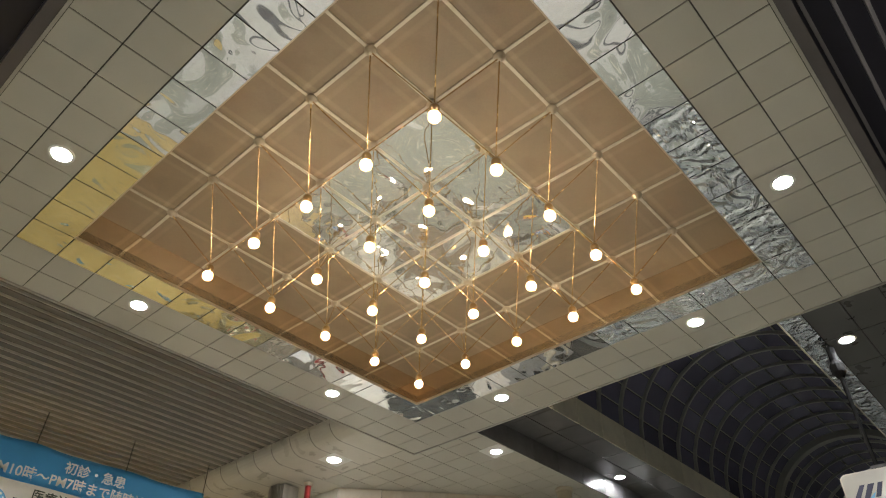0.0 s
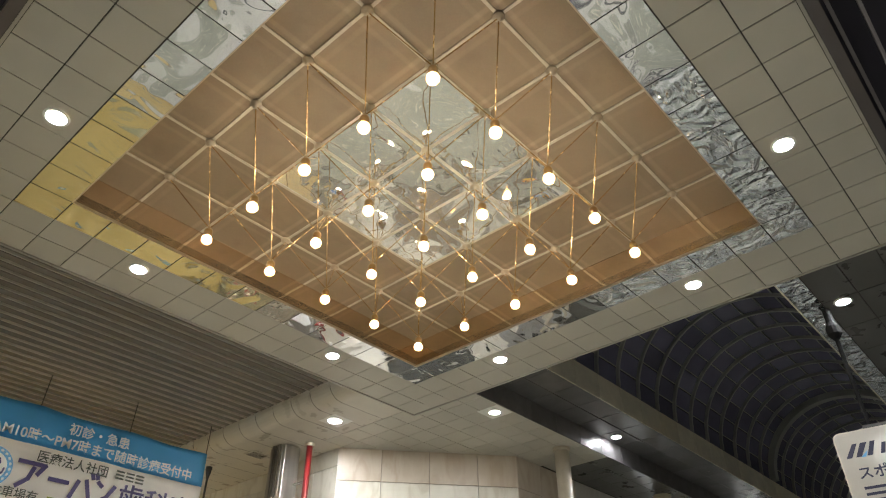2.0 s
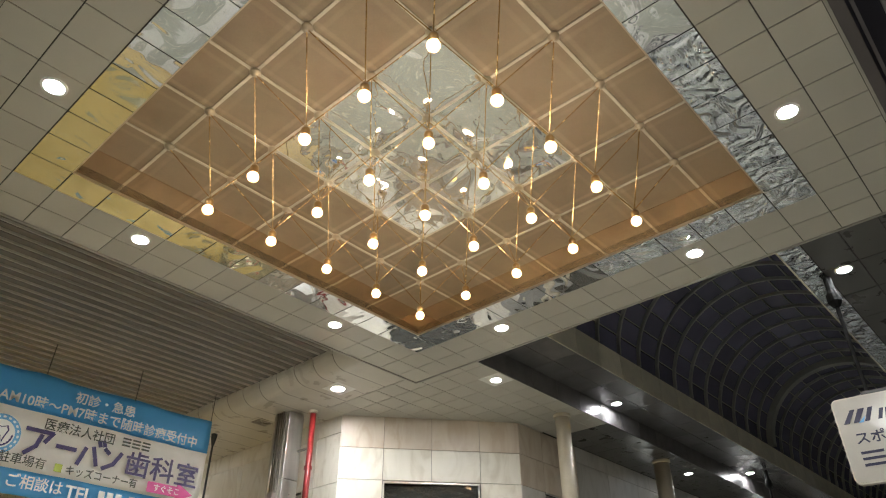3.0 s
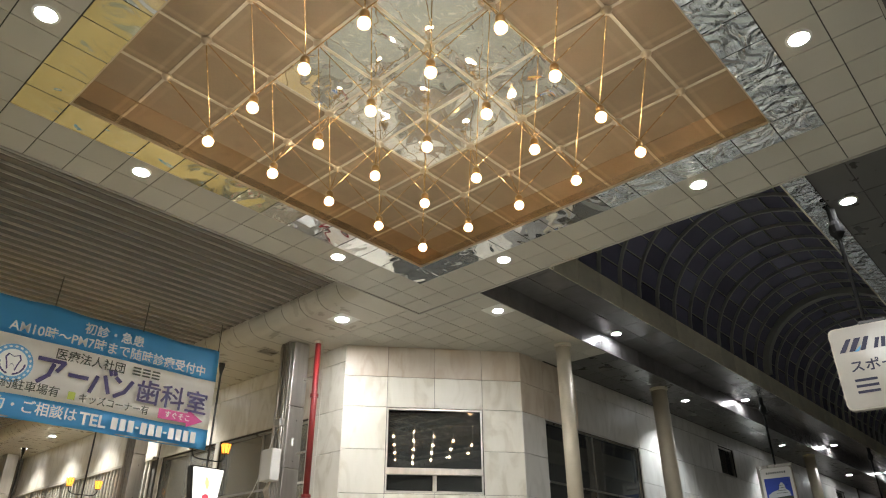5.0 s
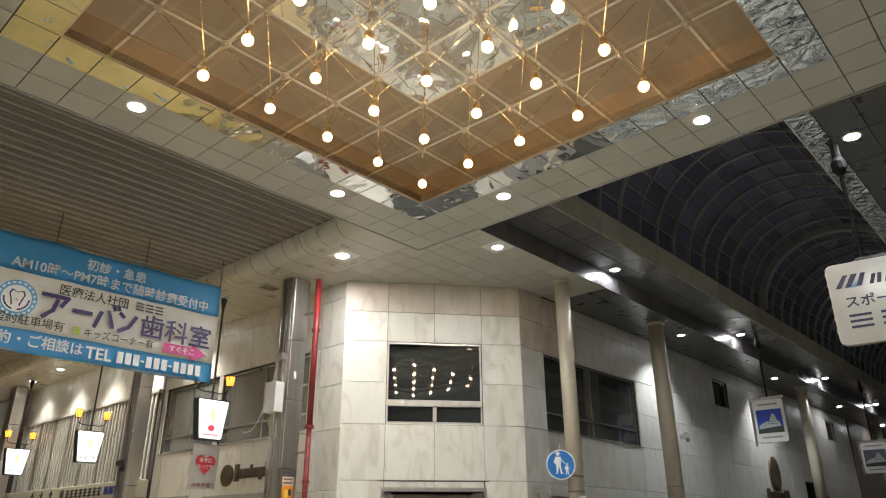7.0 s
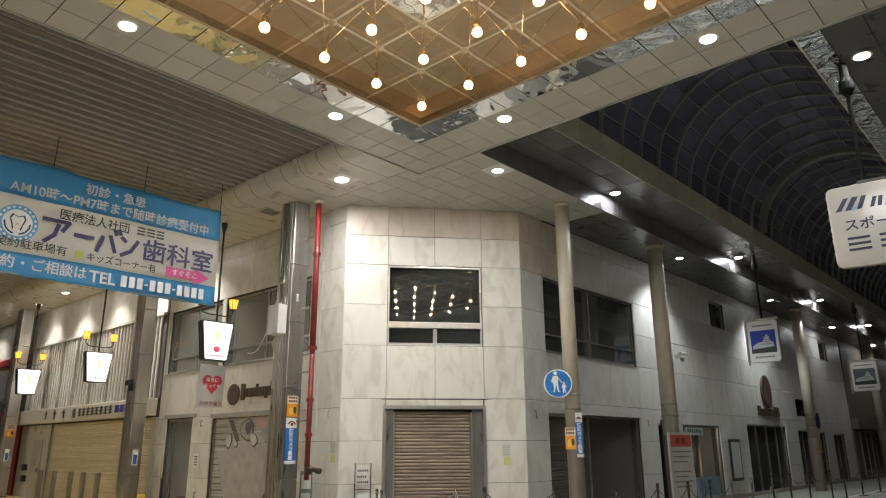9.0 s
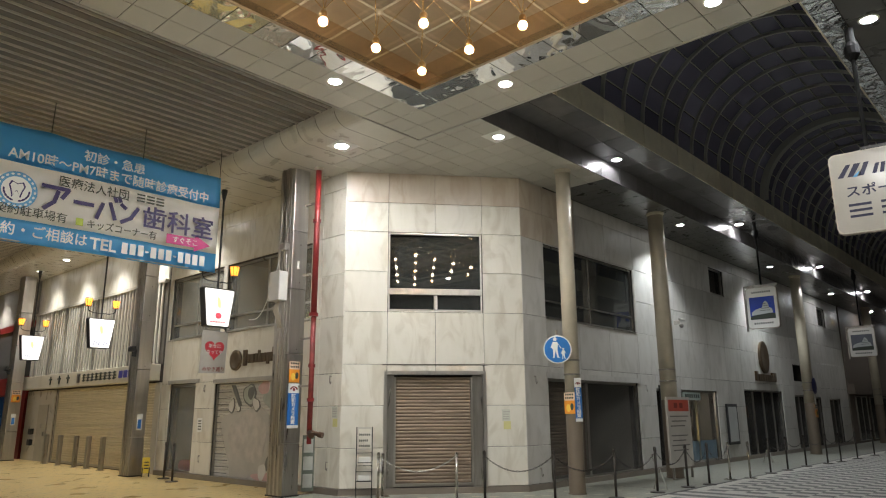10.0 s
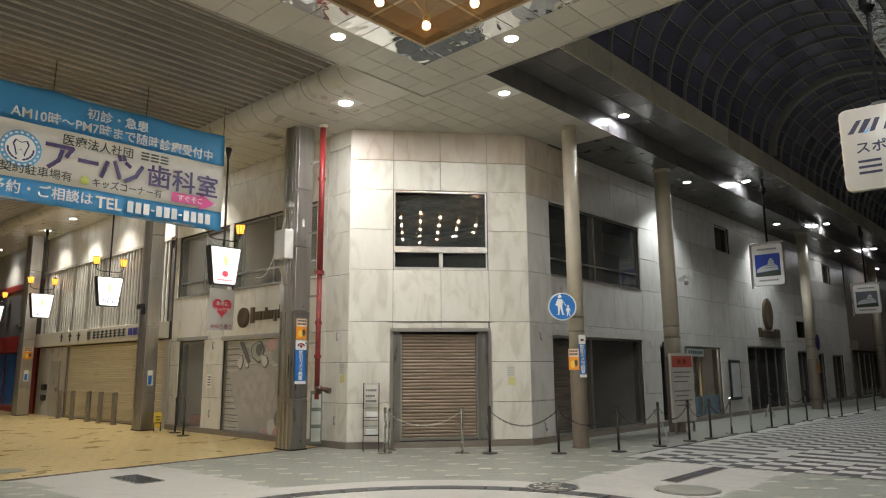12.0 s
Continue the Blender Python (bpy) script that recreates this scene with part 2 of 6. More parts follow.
# ---- mesh helpers ----
def box(bm, x0, x1, y0, y1, z0, z1, m=None):
    r = bmesh.ops.create_cube(bm, size=1)
    bmesh.ops.scale(bm, vec=(x1 - x0, y1 - y0, z1 - z0), verts=r["verts"])
    bmesh.ops.translate(bm, vec=((x0 + x1) / 2, (y0 + y1) / 2, (z0 + z1) / 2), verts=r["verts"])
    if m is not None:
        bmesh.ops.transform(bm, matrix=m, verts=r["verts"])
    return r["verts"]


def tube(bm, p, q, r0, r1=None, seg=8, caps=True):
    p, q = Vector(p), Vector(q)
    d = q - p
    r = bmesh.ops.create_cone(bm, cap_ends=caps, segments=seg, radius1=r0, radius2=r0 if r1 is None else r1, depth=d.length)
    turn = d.to_track_quat("Z", "Y").to_matrix().to_4x4()
    bmesh.ops.transform(bm, matrix=Matrix.Translation((p + q) / 2) @ turn, verts=r["verts"])
    return r["verts"]


def ball(bm, c, r, u=14, v=9, sz=1.0):
    s = bmesh.ops.create_uvsphere(bm, u_segments=u, v_segments=v, radius=r)
    bmesh.ops.transform(bm, matrix=Matrix.Translation(c) @ Matrix.Diagonal((1, 1, sz, 1)), verts=s["verts"])
    return s["verts"]


def spin(bm, prof, seg=20, m=None):
    """A turned body from (radius, height) pairs."""
    rings = []
    for r, z in prof:
        rings.append([bm.verts.new((r * math.cos(2 * math.pi * i / seg), r * math.sin(2 * math.pi * i / seg), z)) for i in range(seg)])
    for a, b in zip(rings, rings[1:]):
        for i in range(seg):
            j = (i + 1) % seg
            bm.faces.new((a[i], a[j], b[j], b[i]))
    bm.faces.new(rings[0][::-1])
    bm.faces.new(rings[-1])
    if m is not None:
        bmesh.ops.transform(bm, matrix=m, verts=[v for r in rings for v in r])


def sheet(bm, pts, depth, m=None):
    """A flat outline in x and z, given thickness along y."""
    a = [bm.verts.new((x, 0, z)) for x, z in pts]
    b = [bm.verts.new((x, depth, z)) for x, z in pts]
    bm.faces.new(a)
    bm.faces.new(b[::-1])
    k = len(pts)
    for i in range(k):
        j = (i + 1) % k
        bm.faces.new((a[j], a[i], b[i], b[j]))
    if m is not None:
        bmesh.ops.transform(bm, matrix=m, verts=a + b)


def soften(bm, w, seg=1):
    bmesh.ops.bevel(bm, geom=bm.edges[:], offset=w, segments=seg, profile=0.5, affect="EDGES", clamp_overlap=True)


def mesh_of(name, bm, material, smooth=False):
    bmesh.ops.recalc_face_normals(bm, faces=bm.faces[:])
    me = bpy.data.meshes.new(name)
    bm.to_mesh(me)
    bm.free()
    me.materials.append(material)
    if smooth:
        me.polygons.foreach_set("use_smooth", [True] * len(me.polygons))
    return me


def part(name, bm, material, parent=None, label="", smooth=False, at=None):
    ob = new(name, mesh_of(name, bm, material, smooth))
    if parent is not None:
        ob.parent = parent
    if at is not None:
        ob.matrix_basis = at
    if label:
        ob["label"] = label
    return ob


def piece(name, me, parent, m):
    ob = new(name, me)
    ob.parent = parent
    ob.matrix_basis = m
    return ob


def thing(name, m, label, category, group="", kind=""):
    ob = new(name)
    ob.empty_display_size = 0.2
    ob.matrix_basis = m
    return tagged(ob, label, category, group, kind)


def one_box(name, dims, material, parent, label="", bevel=0.0):
    bm = bmesh.new()
    box(bm, *dims)
    if bevel:
        soften(bm, bevel)
    return part(name, bm, material, parent, label)


def slab_mesh(name, w, d, h, material, bevel=0.004):
    """One piece, its face centred on the origin and its body below."""
    bm = bmesh.new()
    box(bm, -w / 2, w / 2, -d / 2, d / 2, -h, 0)
    top = [e for e in bm.edges if all(abs(v.co.z) < 1e-6 for v in e.verts)]
    if bevel:
        bmesh.ops.bevel(bm, geom=top, offset=bevel, segments=1, affect="EDGES")
    return mesh_of(name, bm, material)


def letters(name, text, size, material, parent, at, label="", depth=0.004, align="LEFT", squeeze=1.0, bold=0.008):
    """Words in the built-in font, as a mesh that faces -y before 'at' is applied."""
    cu = bpy.data.curves.new(name, "FONT")
    cu.body, cu.size, cu.extrude, cu.align_x, cu.resolution_u, cu.offset = text, size, depth / 2, align, 3, size * bold
    tmp = bpy.data.objects.new(name, cu)
    scene.collection.objects.link(tmp)
    bpy.context.view_layer.update()
    me = bpy.data.meshes.new_from_object(tmp.evaluated_get(bpy.context.evaluated_depsgraph_get()))
    bpy.data.objects.remove(tmp)
    me.materials.clear()
    me.materials.append(material)
    ob = new(name, me)
    ob.parent = parent
    ob.matrix_basis = at @ Matrix.Rotation(math.pi / 2, 4, "X") @ Matrix.Diagonal((squeeze, 1, 1, 1))
    if label:
        ob["label"] = label
    return ob


FLIP = Matrix.Rotation(math.pi, 4, "X")      # turns a slab's face down
TO_NEG_X = Matrix.Rotation(-math.pi / 2, 4, "Y")   # turns a slab's face from +z to -x
TO_NEG_Y = Matrix.Rotation(math.pi / 2, 4, "X")    # turns a slab's face from +z to -y
FACE_NEG_X = Matrix.Rotation(-math.pi / 2, 4, "Z")  # local -y becomes world -x

# ---- plan, in metres: x along the vaulted street, y along the slatted street ----
ZC = 7.08                    # ceiling over the crossing and the soffits
CX, CY, TILE = 4.90, 4.69, 0.507
RECESS, BAND, OUTER = 6 * TILE, 7 * TILE, 9 * TILE
ZR = 7.56                    # bronze ceiling in the recess
LX = 9.70                    # facade of the slatted street
RY = 9.20                    # facade of the vaulted street
CH_A, CH_B = Vector((9.70, 11.78, 0)), Vector((12.80, 9.20, 0))   # the cut corner between them
V0, V1 = 2.05, 6.55          # springing lines of the vault
ZG = 7.50                    # raised glossy soffit beside the vault
XE = 75.0                    # where the streets end
YE = 60.0
GAP = 0.0075


def panels(name, rects, z, material, label, category="ceiling", gap=GAP, thick=0.02):
    """A field of flat ceiling panels with open joints, their faces at z."""
    bm = bmesh.new()
    for x0, x1, y0, y1 in rects:
        vs = [bm.verts.new(c) for c in ((x0 + gap, y0 + gap, z), (x1 - gap, y0 + gap, z), (x1 - gap, y1 - gap, z), (x0 + gap, y1 - gap, z))]
        up = [bm.verts.new((v.co.x, v.co.y, z + thick)) for v in vs]
        bm.faces.new(vs[::-1])
        for i in range(4):
            j = (i + 1) % 4
            bm.faces.new((vs[i], vs[j], up[j], up[i]))
    return tagged(part(name, bm, material), label, category, kind="structure")


# ---- ground ----
bm = bmesh.new()
box(bm, -40, 110, -40, 90, -0.5, -0.012)
tagged(part("ground", bm, M_GROUT), "grey mortar bed under the paved shopping streets", "ground", kind="structure")

# ---- ceiling over the crossing ----
bm = bmesh.new()
o, h = OUTER, RECESS
for x0, x1, y0, y1 in ((-o, o, h, o), (-o, o, -o, -h), (-o, -h, -h, h), (h, o, -h, h)):
    box(bm, CX + x0, CX + x1, CY + y0, CY + y1, ZC + 0.012, ZC + 0.16)
tagged(part("ceiling_crossing_frame", bm, M_JOINT), "dark carrier frame behind the crossing ceiling panels", "ceiling", kind="structure")
tiles, silver, rippled, golden = [], [], [], []
lamp_cells = []
for i in range(-9, 9):
    for j in range(-9, 9):
        ring = max(i if i >= 0 else -1 - i, j if j >= 0 else -1 - j)
        if ring < 6:
            continue
        r = (CX + i * TILE, CX + (i + 1) * TILE, CY + j * TILE, CY + (j + 1) * TILE)
        if ring > 6:
            tiles.append(r)
        elif j == -7 and i >= 0 or i == 6 and j < -1:
            rippled.append(r)
        elif i == -7 and j > 1 or j == 6 and i < 0:
            golden.append(r)
        else:
            silver.append(r)
panels("ceiling_crossing", tiles, ZC, M_TILE, "beige square metal panels with dark joints round the recess")
panels("ceiling_mirror_band", silver, ZC - 0.003, M_SILVER, "warped silver mirror panels framing the recess")
panels("ceiling_mirror_band", rippled, ZC - 0.003, M_SILVER_WAVY, "strongly rippled silver mirror panels framing the recess")
panels("ceiling_mirror_band", golden, ZC - 0.003, M_GOLDEN, "yellowed warped mirror panels framing the recess")
# outer lip of the crossing ceiling
bm = bmesh.new()
for x0, x1, y0, y1 in ((-o - 0.03, o + 0.03, o, o + 0.03), (-o - 0.03, o + 0.03, -o - 0.03, -o), (-o - 0.03, -o, -o, o), (o, o + 0.03, -o, o)):
    box(bm, CX + x0, CX + x1, CY + y0, CY + y1, ZC - 0.02, ZC + 0.5)
tagged(part("trim_crossing", bm, M_TRIM), "grey metal edge trim round the crossing ceiling", "trim", kind="structure")

bm = bmesh.new()
box(bm, CX - o - 0.03, CX + o + 0.03, CY - o - 0.15, CY - o - 0.031, ZC - 0.015, ZC + 0.45)
box(bm, CX - o - 0.15, CX - o - 0.031, CY - o - 0.15, CY + o + 0.03, ZC - 0.015, ZC + 0.45)
tagged(part("trim_crossing_edge", bm, M_EDGE), "brown-grey metal strip along the crossing ceiling's edge", "trim", kind="structure")

# recess: sides, bronze panels, silver centre
bm = bmesh.new()
for x0, x1, y0, y1 in ((-h - 0.04, h + 0.04, h, h + 0.04), (-h - 0.04, h + 0.04, -h - 0.04, -h), (-h - 0.04, -h, -h, h), (h, h + 0.04, -h, h)):
    box(bm, CX + x0, CX + x1, CY + y0, CY + y1, ZC + 0.03, ZR + 0.05)
tagged(part("recess_side", bm, M_BRONZE_WALL), "bronze mirror sides of the ceiling recess", "ceiling", kind="structure")
bm = bmesh.new()
for x0, x1, y0, y1 in ((-h - 0.008, h + 0.008, h - 0.008, h + 0.008), (-h - 0.008, h + 0.008, -h - 0.008, -h + 0.008), (-h - 0.008, -h + 0.008, -h + 0.008, h - 0.008), (h - 0.008, h + 0.008, -h + 0.008, h - 0.008)):
    box(bm, CX + x0, CX + x1, CY + y0, CY + y1, ZC - 0.006, ZC + 0.03)
tagged(part("trim_recess", bm, M_NODE), "thin pale metal edge round the ceiling recess", "trim", kind="structure")
S = 0.916                     # node spacing of the space frame
knots = [-h] + [(k - 2.5) * S for k in range(6)] + [h]
bronze, centre = [], []
for i in range(7):
    for j in range(7):
        r = (CX + knots[i], CX + knots[i + 1], CY + knots[j], CY + knots[j + 1])
        (centre if 2 <= i <= 4 and 2 <= j <= 4 else bronze).append(r)
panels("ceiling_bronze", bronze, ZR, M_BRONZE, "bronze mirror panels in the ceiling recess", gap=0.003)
panels("ceiling_silver_centre", centre, ZR - 0.004, M_CENTRE, "warped silver mirror panels in the middle of the recess", gap=0.001)
bm = bmesh.new()
box(bm, CX - h - 0.1, CX + h + 0.1, CY - h - 0.1, CY + h + 0.1, ZR + 0.03, ZR + 0.12)
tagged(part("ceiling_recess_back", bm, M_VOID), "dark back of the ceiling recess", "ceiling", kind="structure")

# ---- unseen slab added above the roofs, shutting out the sky's light ----
bm = bmesh.new()
box(bm, -40, LX + 12, -40, 90, 12.2, 12.4)
box(bm, LX + 12, 110, -40, 90, 12.2, 12.4)
tagged(part("ceiling_roof_slab", bm, M_VOID), "added black slab over the streets, shutting out sky light", "ceiling", kind="structure")

# ---- slatted street: slats, cove, soffit ----
SX0, SX1, ZS = -3.4, 7.76, 7.42
bm = bmesh.new()
y = CY + OUTER + 0.05
while y < YE:
    box(bm, SX0, SX1 + 0.1, y, y + 0.165, ZS + 0.02, ZS + 0.05)
    y += 0.262
tagged(part("ceiling_slats", bm, M_SLAT), "brown-grey metal slats of the street ceiling", "ceiling", kind="structure")
bm = bmesh.new()
y = CY + OUTER + 0.05
while y < YE:
    box(bm, SX0, SX1 + 0.1, y + 0.150, y + 0.167, ZS - 0.02, ZS + 0.021)
    y += 0.262
tagged(part("ceiling_slat_lips", bm, M_LIP), "thin pale folded edges of the ceiling slats", "ceiling", kind="structure")
# black sheet stands in for the unlit space above the slats
bm = bmesh.new()
box(bm, SX0, SX1 + 0.3, CY + OUTER + 0.04, YE, ZS + 0.22, ZS + 0.3)
tagged(part("ceiling_slat_void", bm, M_VOID), "black sheet painting the shade above the slats", "ceiling", kind="structure")


def cove_profile():
    r = 0.34
    pts = [(SX1, ZS + 0.12)]
    for k in range(9):
        a = math.pi + k / 8 * math.pi / 2
        pts.append((SX1 + r + r * math.cos(a), ZC + r + r * math.sin(a)))
    return pts


bm = bmesh.new()
prof = cove_profile()
y0 = CY + OUTER + 0.03
while y0 < YE:
    y1 = y0 + 0.60
    g = 0.006
    rows = [[bm.verts.new((px, yy, pz)) for px, pz in prof] for yy in (y0 + g, y1 - g)]
    for k in range(len(prof) - 1):
        bm.faces.new((rows[0][k], rows[1][k], rows[1][k + 1], rows[0][k + 1]))
    end = [bm.verts.new((9.2 if y0 < 11.2 else LX + 0.02, yy, ZC)) for yy in (y0 + g, y1 - g)]
    bm.faces.new((rows[0][-1], rows[1][-1], end[1], end[0]))
    y0 = y1
tagged(part("ceiling_cove", bm, M_COVE, smooth=False), "cream rounded cove and soffit panels along the street", "ceiling", kind="structure")
bm = bmesh.new()
box(bm, SX1 + 0.36, LX + 4.5, CY + OUTER + 0.04, YE, ZC + 0.012, ZC + 0.1)
box(bm, SX1 + 0.0, SX1 + 0.02, CY + OUTER + 0.04, YE, ZC + 0.35, ZC + 0.6)
tagged(part("ceiling_soffit_back", bm, M_JOINT), "dark carrier behind the soffit panels", "ceiling", kind="structure")

# soffit in front of the cut corner
rects = []
for i in range(12):
    for j in range(16):
        x0, y0 = 8.2 + i * TILE, RY - 2 * TILE - 0.55 + j * TILE
        if x0 + TILE / 2 < CX + OUTER and y0 < CY + OUTER:
            continue
        if x0 < 9.2 and y0 > CY + OUTER - 0.3:
            continue
        if (x0 - 9.7) * 0.83 + (y0 - 11.78) > 0.7:
            continue
        if y0 < 7.6:
            continue
        rects.append((x0, x0 + TILE, max(y0, 7.66), y0 + TILE))
panels("ceiling_corner_soffit", rects, ZC + 0.002, M_TILE, "beige square panels of the soffit at the corner")

# ---- vaulted street ----
rects = []
x = CX + OUTER + 0.03
while x < XE:
    if x > 14:
        for yy in (7.66, 8.17, 8.68):
            rects.append((x, x + 0.6, yy, yy + 0.51))
    x += 0.6
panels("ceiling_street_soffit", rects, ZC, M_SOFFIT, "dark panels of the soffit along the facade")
rects = []
x = CX + OUTER + 0.03
while x < XE:
    for yy in (V1, V1 + 0.555):
        rects.append((x, x + 0.9, yy, yy + 0.555))
    x += 0.9
panels("ceiling_gloss_soffit", rects, ZG, M_DARKGLOSS, "dark glossy panels beside the vault")
bm = bmesh.new()
box(bm, CX + OUTER + 0.04, XE, 7.69, RY + 0.1, ZC + 0.045, ZC + 0.12)
box(bm, CX + OUTER + 0.04, XE, V1, 7.66, ZG + 0.025, ZG + 0.1)
box(bm, CX + OUTER + 0.04, XE, 7.685, 7.75, ZC + 0.12, ZG + 0.1)
tagged(part("ceiling_soffit_back", bm, M_JOINT), "dark carrier behind the soffit panels", "ceiling", kind="structure")
bm = bmesh.new()
x = CX + OUTER + 0.04
while x < XE:
    box(bm, x + 0.012, x + 0.888, V1 - 0.02, V1, ZG, ZG + 0.57)
    box(bm, x + 0.012, x + 0.888, V0, V0 + 0.02, ZC + 0.0, ZG + 0.57)
    x += 0.9
tagged(part("trim_vault_fascia", bm, M_FASCIA), "olive grey upright panels at the foot of the vault", "trim", kind="structure")

VW, VH, VZ = (V1 - V0) / 2, 2.1, ZG + 0.57
VC = (V0 + V1) / 2
bm = bmesh.new()
x = CX + OUTER + 0.04
while x < XE:
    box(bm, x + 0.006, x + 0.894, 7.66, 7.68, ZC - 0.005, ZG)
    x += 0.9
tagged(part("trim_gloss_riser", bm, M_DARKGLOSS), "dark glossy upright panels along the soffit edge", "trim", kind="structure")


def arc(t, grow=0.0):
    return VC - (VW + grow) * math.cos(t), VZ + (VH + grow) * math.sin(t)


bm = bmesh.new()
x = CX + OUTER + 0.04
bays = 14
while x < XE:
    for k in range(bays):
        a0, a1 = math.pi * k / bays, math.pi * (k + 1) / bays
        q = [bm.verts.new((xx, *arc(a, 0.03))) for xx, a in ((x + 0.02, a0 + 0.01), (x + 0.88, a0 + 0.01), (x + 0.88, a1 - 0.01), (x + 0.02, a1 - 0.01))]
        bm.faces.new(q)
    x += 0.9
tagged(part("ceiling_vault", bm, M_VAULT), "dark smoked roof sheets of the barrel vault at night", "ceiling", kind="structure")
bm = bmesh.new()
x = CX + OUTER + 0.04
while x < XE:
    prev = None
    for k in range(25):
        a = math.pi * k / 24
        ring = [bm.verts.new((xx, *arc(a, gr))) for xx, gr in ((x - 0.03, 0.03), (x - 0.03, -0.05), (x + 0.03, -0.05), (x + 0.03, 0.03))]
        if prev:
            for i in range(4):
                j = (i + 1) % 4
                bm.faces.new((prev[i], prev[j], ring[j], ring[i]))
        prev = ring
    x += 0.9
prev = None
for k in range(33):
    a = math.pi * k / 32
    ring = [bm.verts.new((xx, *arc(a, gr))) for xx, gr in ((21.9, 0.02), (21.9, -0.16), (22.15, -0.16), (22.15, 0.02))]
    if prev:
        for i in range(4):
            j = (i + 1) % 4
            bm.faces.new((prev[i], prev[j], ring[j], ring[i]))
    prev = ring
for k in range(1, bays):
    a = math.pi * k / bays
    (ya, za), (yb, zb) = arc(a, -0.015), arc(a, 0.03)
    tube(bm, (CX + OUTER + 0.04, (ya + yb) / 2, (za + zb) / 2), (XE, (ya + yb) / 2, (za + zb) / 2), 0.018, seg=4, caps=False)
tagged(part("ceiling_vault_ribs", bm, M_RIB), "grey-green metal ribs and purlins of the vault", "ceiling", kind="structure")

# far side of the vaulted street: mirror strip, soffit, facade
rects = [(CX + OUTER + 0.04 + k * TILE, CX + OUTER + 0.04 + (k + 1) * TILE, 1.72, 2.05) for k in range(100)]
panels("ceiling_mirror_strip", rects, ZC, M_SILVER_WAVY, "rippled silver mirror strip along the soffit")
rects = []
for k in range(60):
    for m in range(6):
        rects.append((CX + OUTER + 0.04 + k * 1.014, CX + OUTER + 0.04 + (k + 1) * 1.014, 1.72 - (m + 1) * TILE, 1.72 - m * TILE))
# beige tiles lie in shadow here; the dark panel colour carries it
panels("ceiling_far_soffit", rects, ZC, M_SOFFIT, "soffit panels along the street, shade painted in dark grey")
bm = bmesh.new()
box(bm, CX + OUTER + 0.04, XE, -1.6, V0 - 0.02, ZC + 0.03, ZC + 0.1)
tagged(part("ceiling_soffit_back", bm, M_JOINT), "dark carrier behind the soffit panels", "ceiling", kind="structure")

# ---- closing walls and the two streets behind the camera ----
bm = bmesh.new()
box(bm, CX + OUTER + 1.5, XE, -1.9, -1.6, 0, 12.2)
box(bm, -3.7, -3.4, CY + OUTER + 1.5, YE, 0, 12.2)
box(bm, -14, -3.4, CY + OUTER + 1.2, CY + OUTER + 1.5, 0, 12.2)
box(bm, -14, -13.7, -14, CY + OUTER + 1.2, 0, 12.2)
box(bm, -14, CX + OUTER + 1.5, -14, -13.7, 0, 12.2)
box(bm, CX + OUTER + 1.5, CX + OUTER + 1.8, -14, -1.9, 0, 12.2)
box(bm, XE, XE + 0.3, -2, RY + 0.4, 0, 12.2)
box(bm, -3.7, LX + 0.4, YE, YE + 0.3, 0, 12.2)
tagged(part("wall_closing", bm, M_INSIDE), "plain dim facades that close the streets", "wall", kind="structure")
bm = bmesh.new()
for k in range(14):
    box(bm, -13, CX + OUTER + 1, CY - OUTER - 0.22 - k * 0.23, CY - OUTER - 0.185 - k * 0.23, ZC + 0.25, ZC + 0.37)
for k in range(2):
    box(bm, 8.6 + k * 0.16, 8.66 + k * 0.16, -13, CY - OUTER - 0.3, ZC + 0.40, ZC + 0.46)
tagged(part("ceiling_beams", bm, M_BEAM), "dark beams of the street roof beyond the crossing", "ceiling", kind="structure")
bm = bmesh.new()
for k in range(9):
    box(bm, CX - OUTER - 0.9 - k * 0.6, CX - OUTER - 0.84 - k * 0.6, -13, CY + OUTER + 1, ZC + 0.25, ZC + 0.37)
tagged(part("ceiling_beams", bm, M_BEAM), "dark beams of the street roof beyond the crossing", "ceiling", kind="structure")

bm = bmesh.new()
box(bm, -13.7, CX + OUTER + 1.5, -13.7, CY - OUTER - 0.05, ZC + 0.9, ZC + 1.0)
box(bm, -13.7, CX - OUTER - 0.05, CY - OUTER - 0.05, CY + OUTER + 1.2, ZC + 0.9, ZC + 1.0)
tagged(part("ceiling_side_roof", bm, M_SIDE_ROOF), "dark smoked roof over the streets beyond the crossing", "ceiling", kind="structure")


# ---- facades: masses, cladding slabs, openings ----
U = (CH_B - CH_A).normalized()
M_CH = Matrix.Translation(CH_A) @ Matrix.Rotation(math.atan2(U.y, U.x), 4, "Z")
CHL = (CH_B - CH_A).length
M_R = Matrix.Translation((CH_B.x, RY, 0))
YL = 19.95                    # end of the marble building in the slatted street
M_L = Matrix.Translation((LX, YL, 0)) @ FACE_NEG_X
LL = YL - CH_A.y
slab_cache = {}


def subtract(rects, hole):
    out = []
    for a, b, c, d in rects:
        e, f, g, k = hole
        if e >= b - 0.01 or f <= a + 0.01 or g >= d - 0.01 or k <= c + 0.01:
            out.append((a, b, c, d))
            continue
        if e > a:
            out.append((a, e, c, d))
        if f < b:
            out.append((f, b, c, d))
        lo, hi = max(a, e), min(b, f)
        if g > c:
            out.append((lo, hi, c, g))
        if k < d:
            out.append((lo, hi, k, d))
    return [r for r in out if r[1] - r[0] > 0.03 and r[3] - r[2] > 0.03]


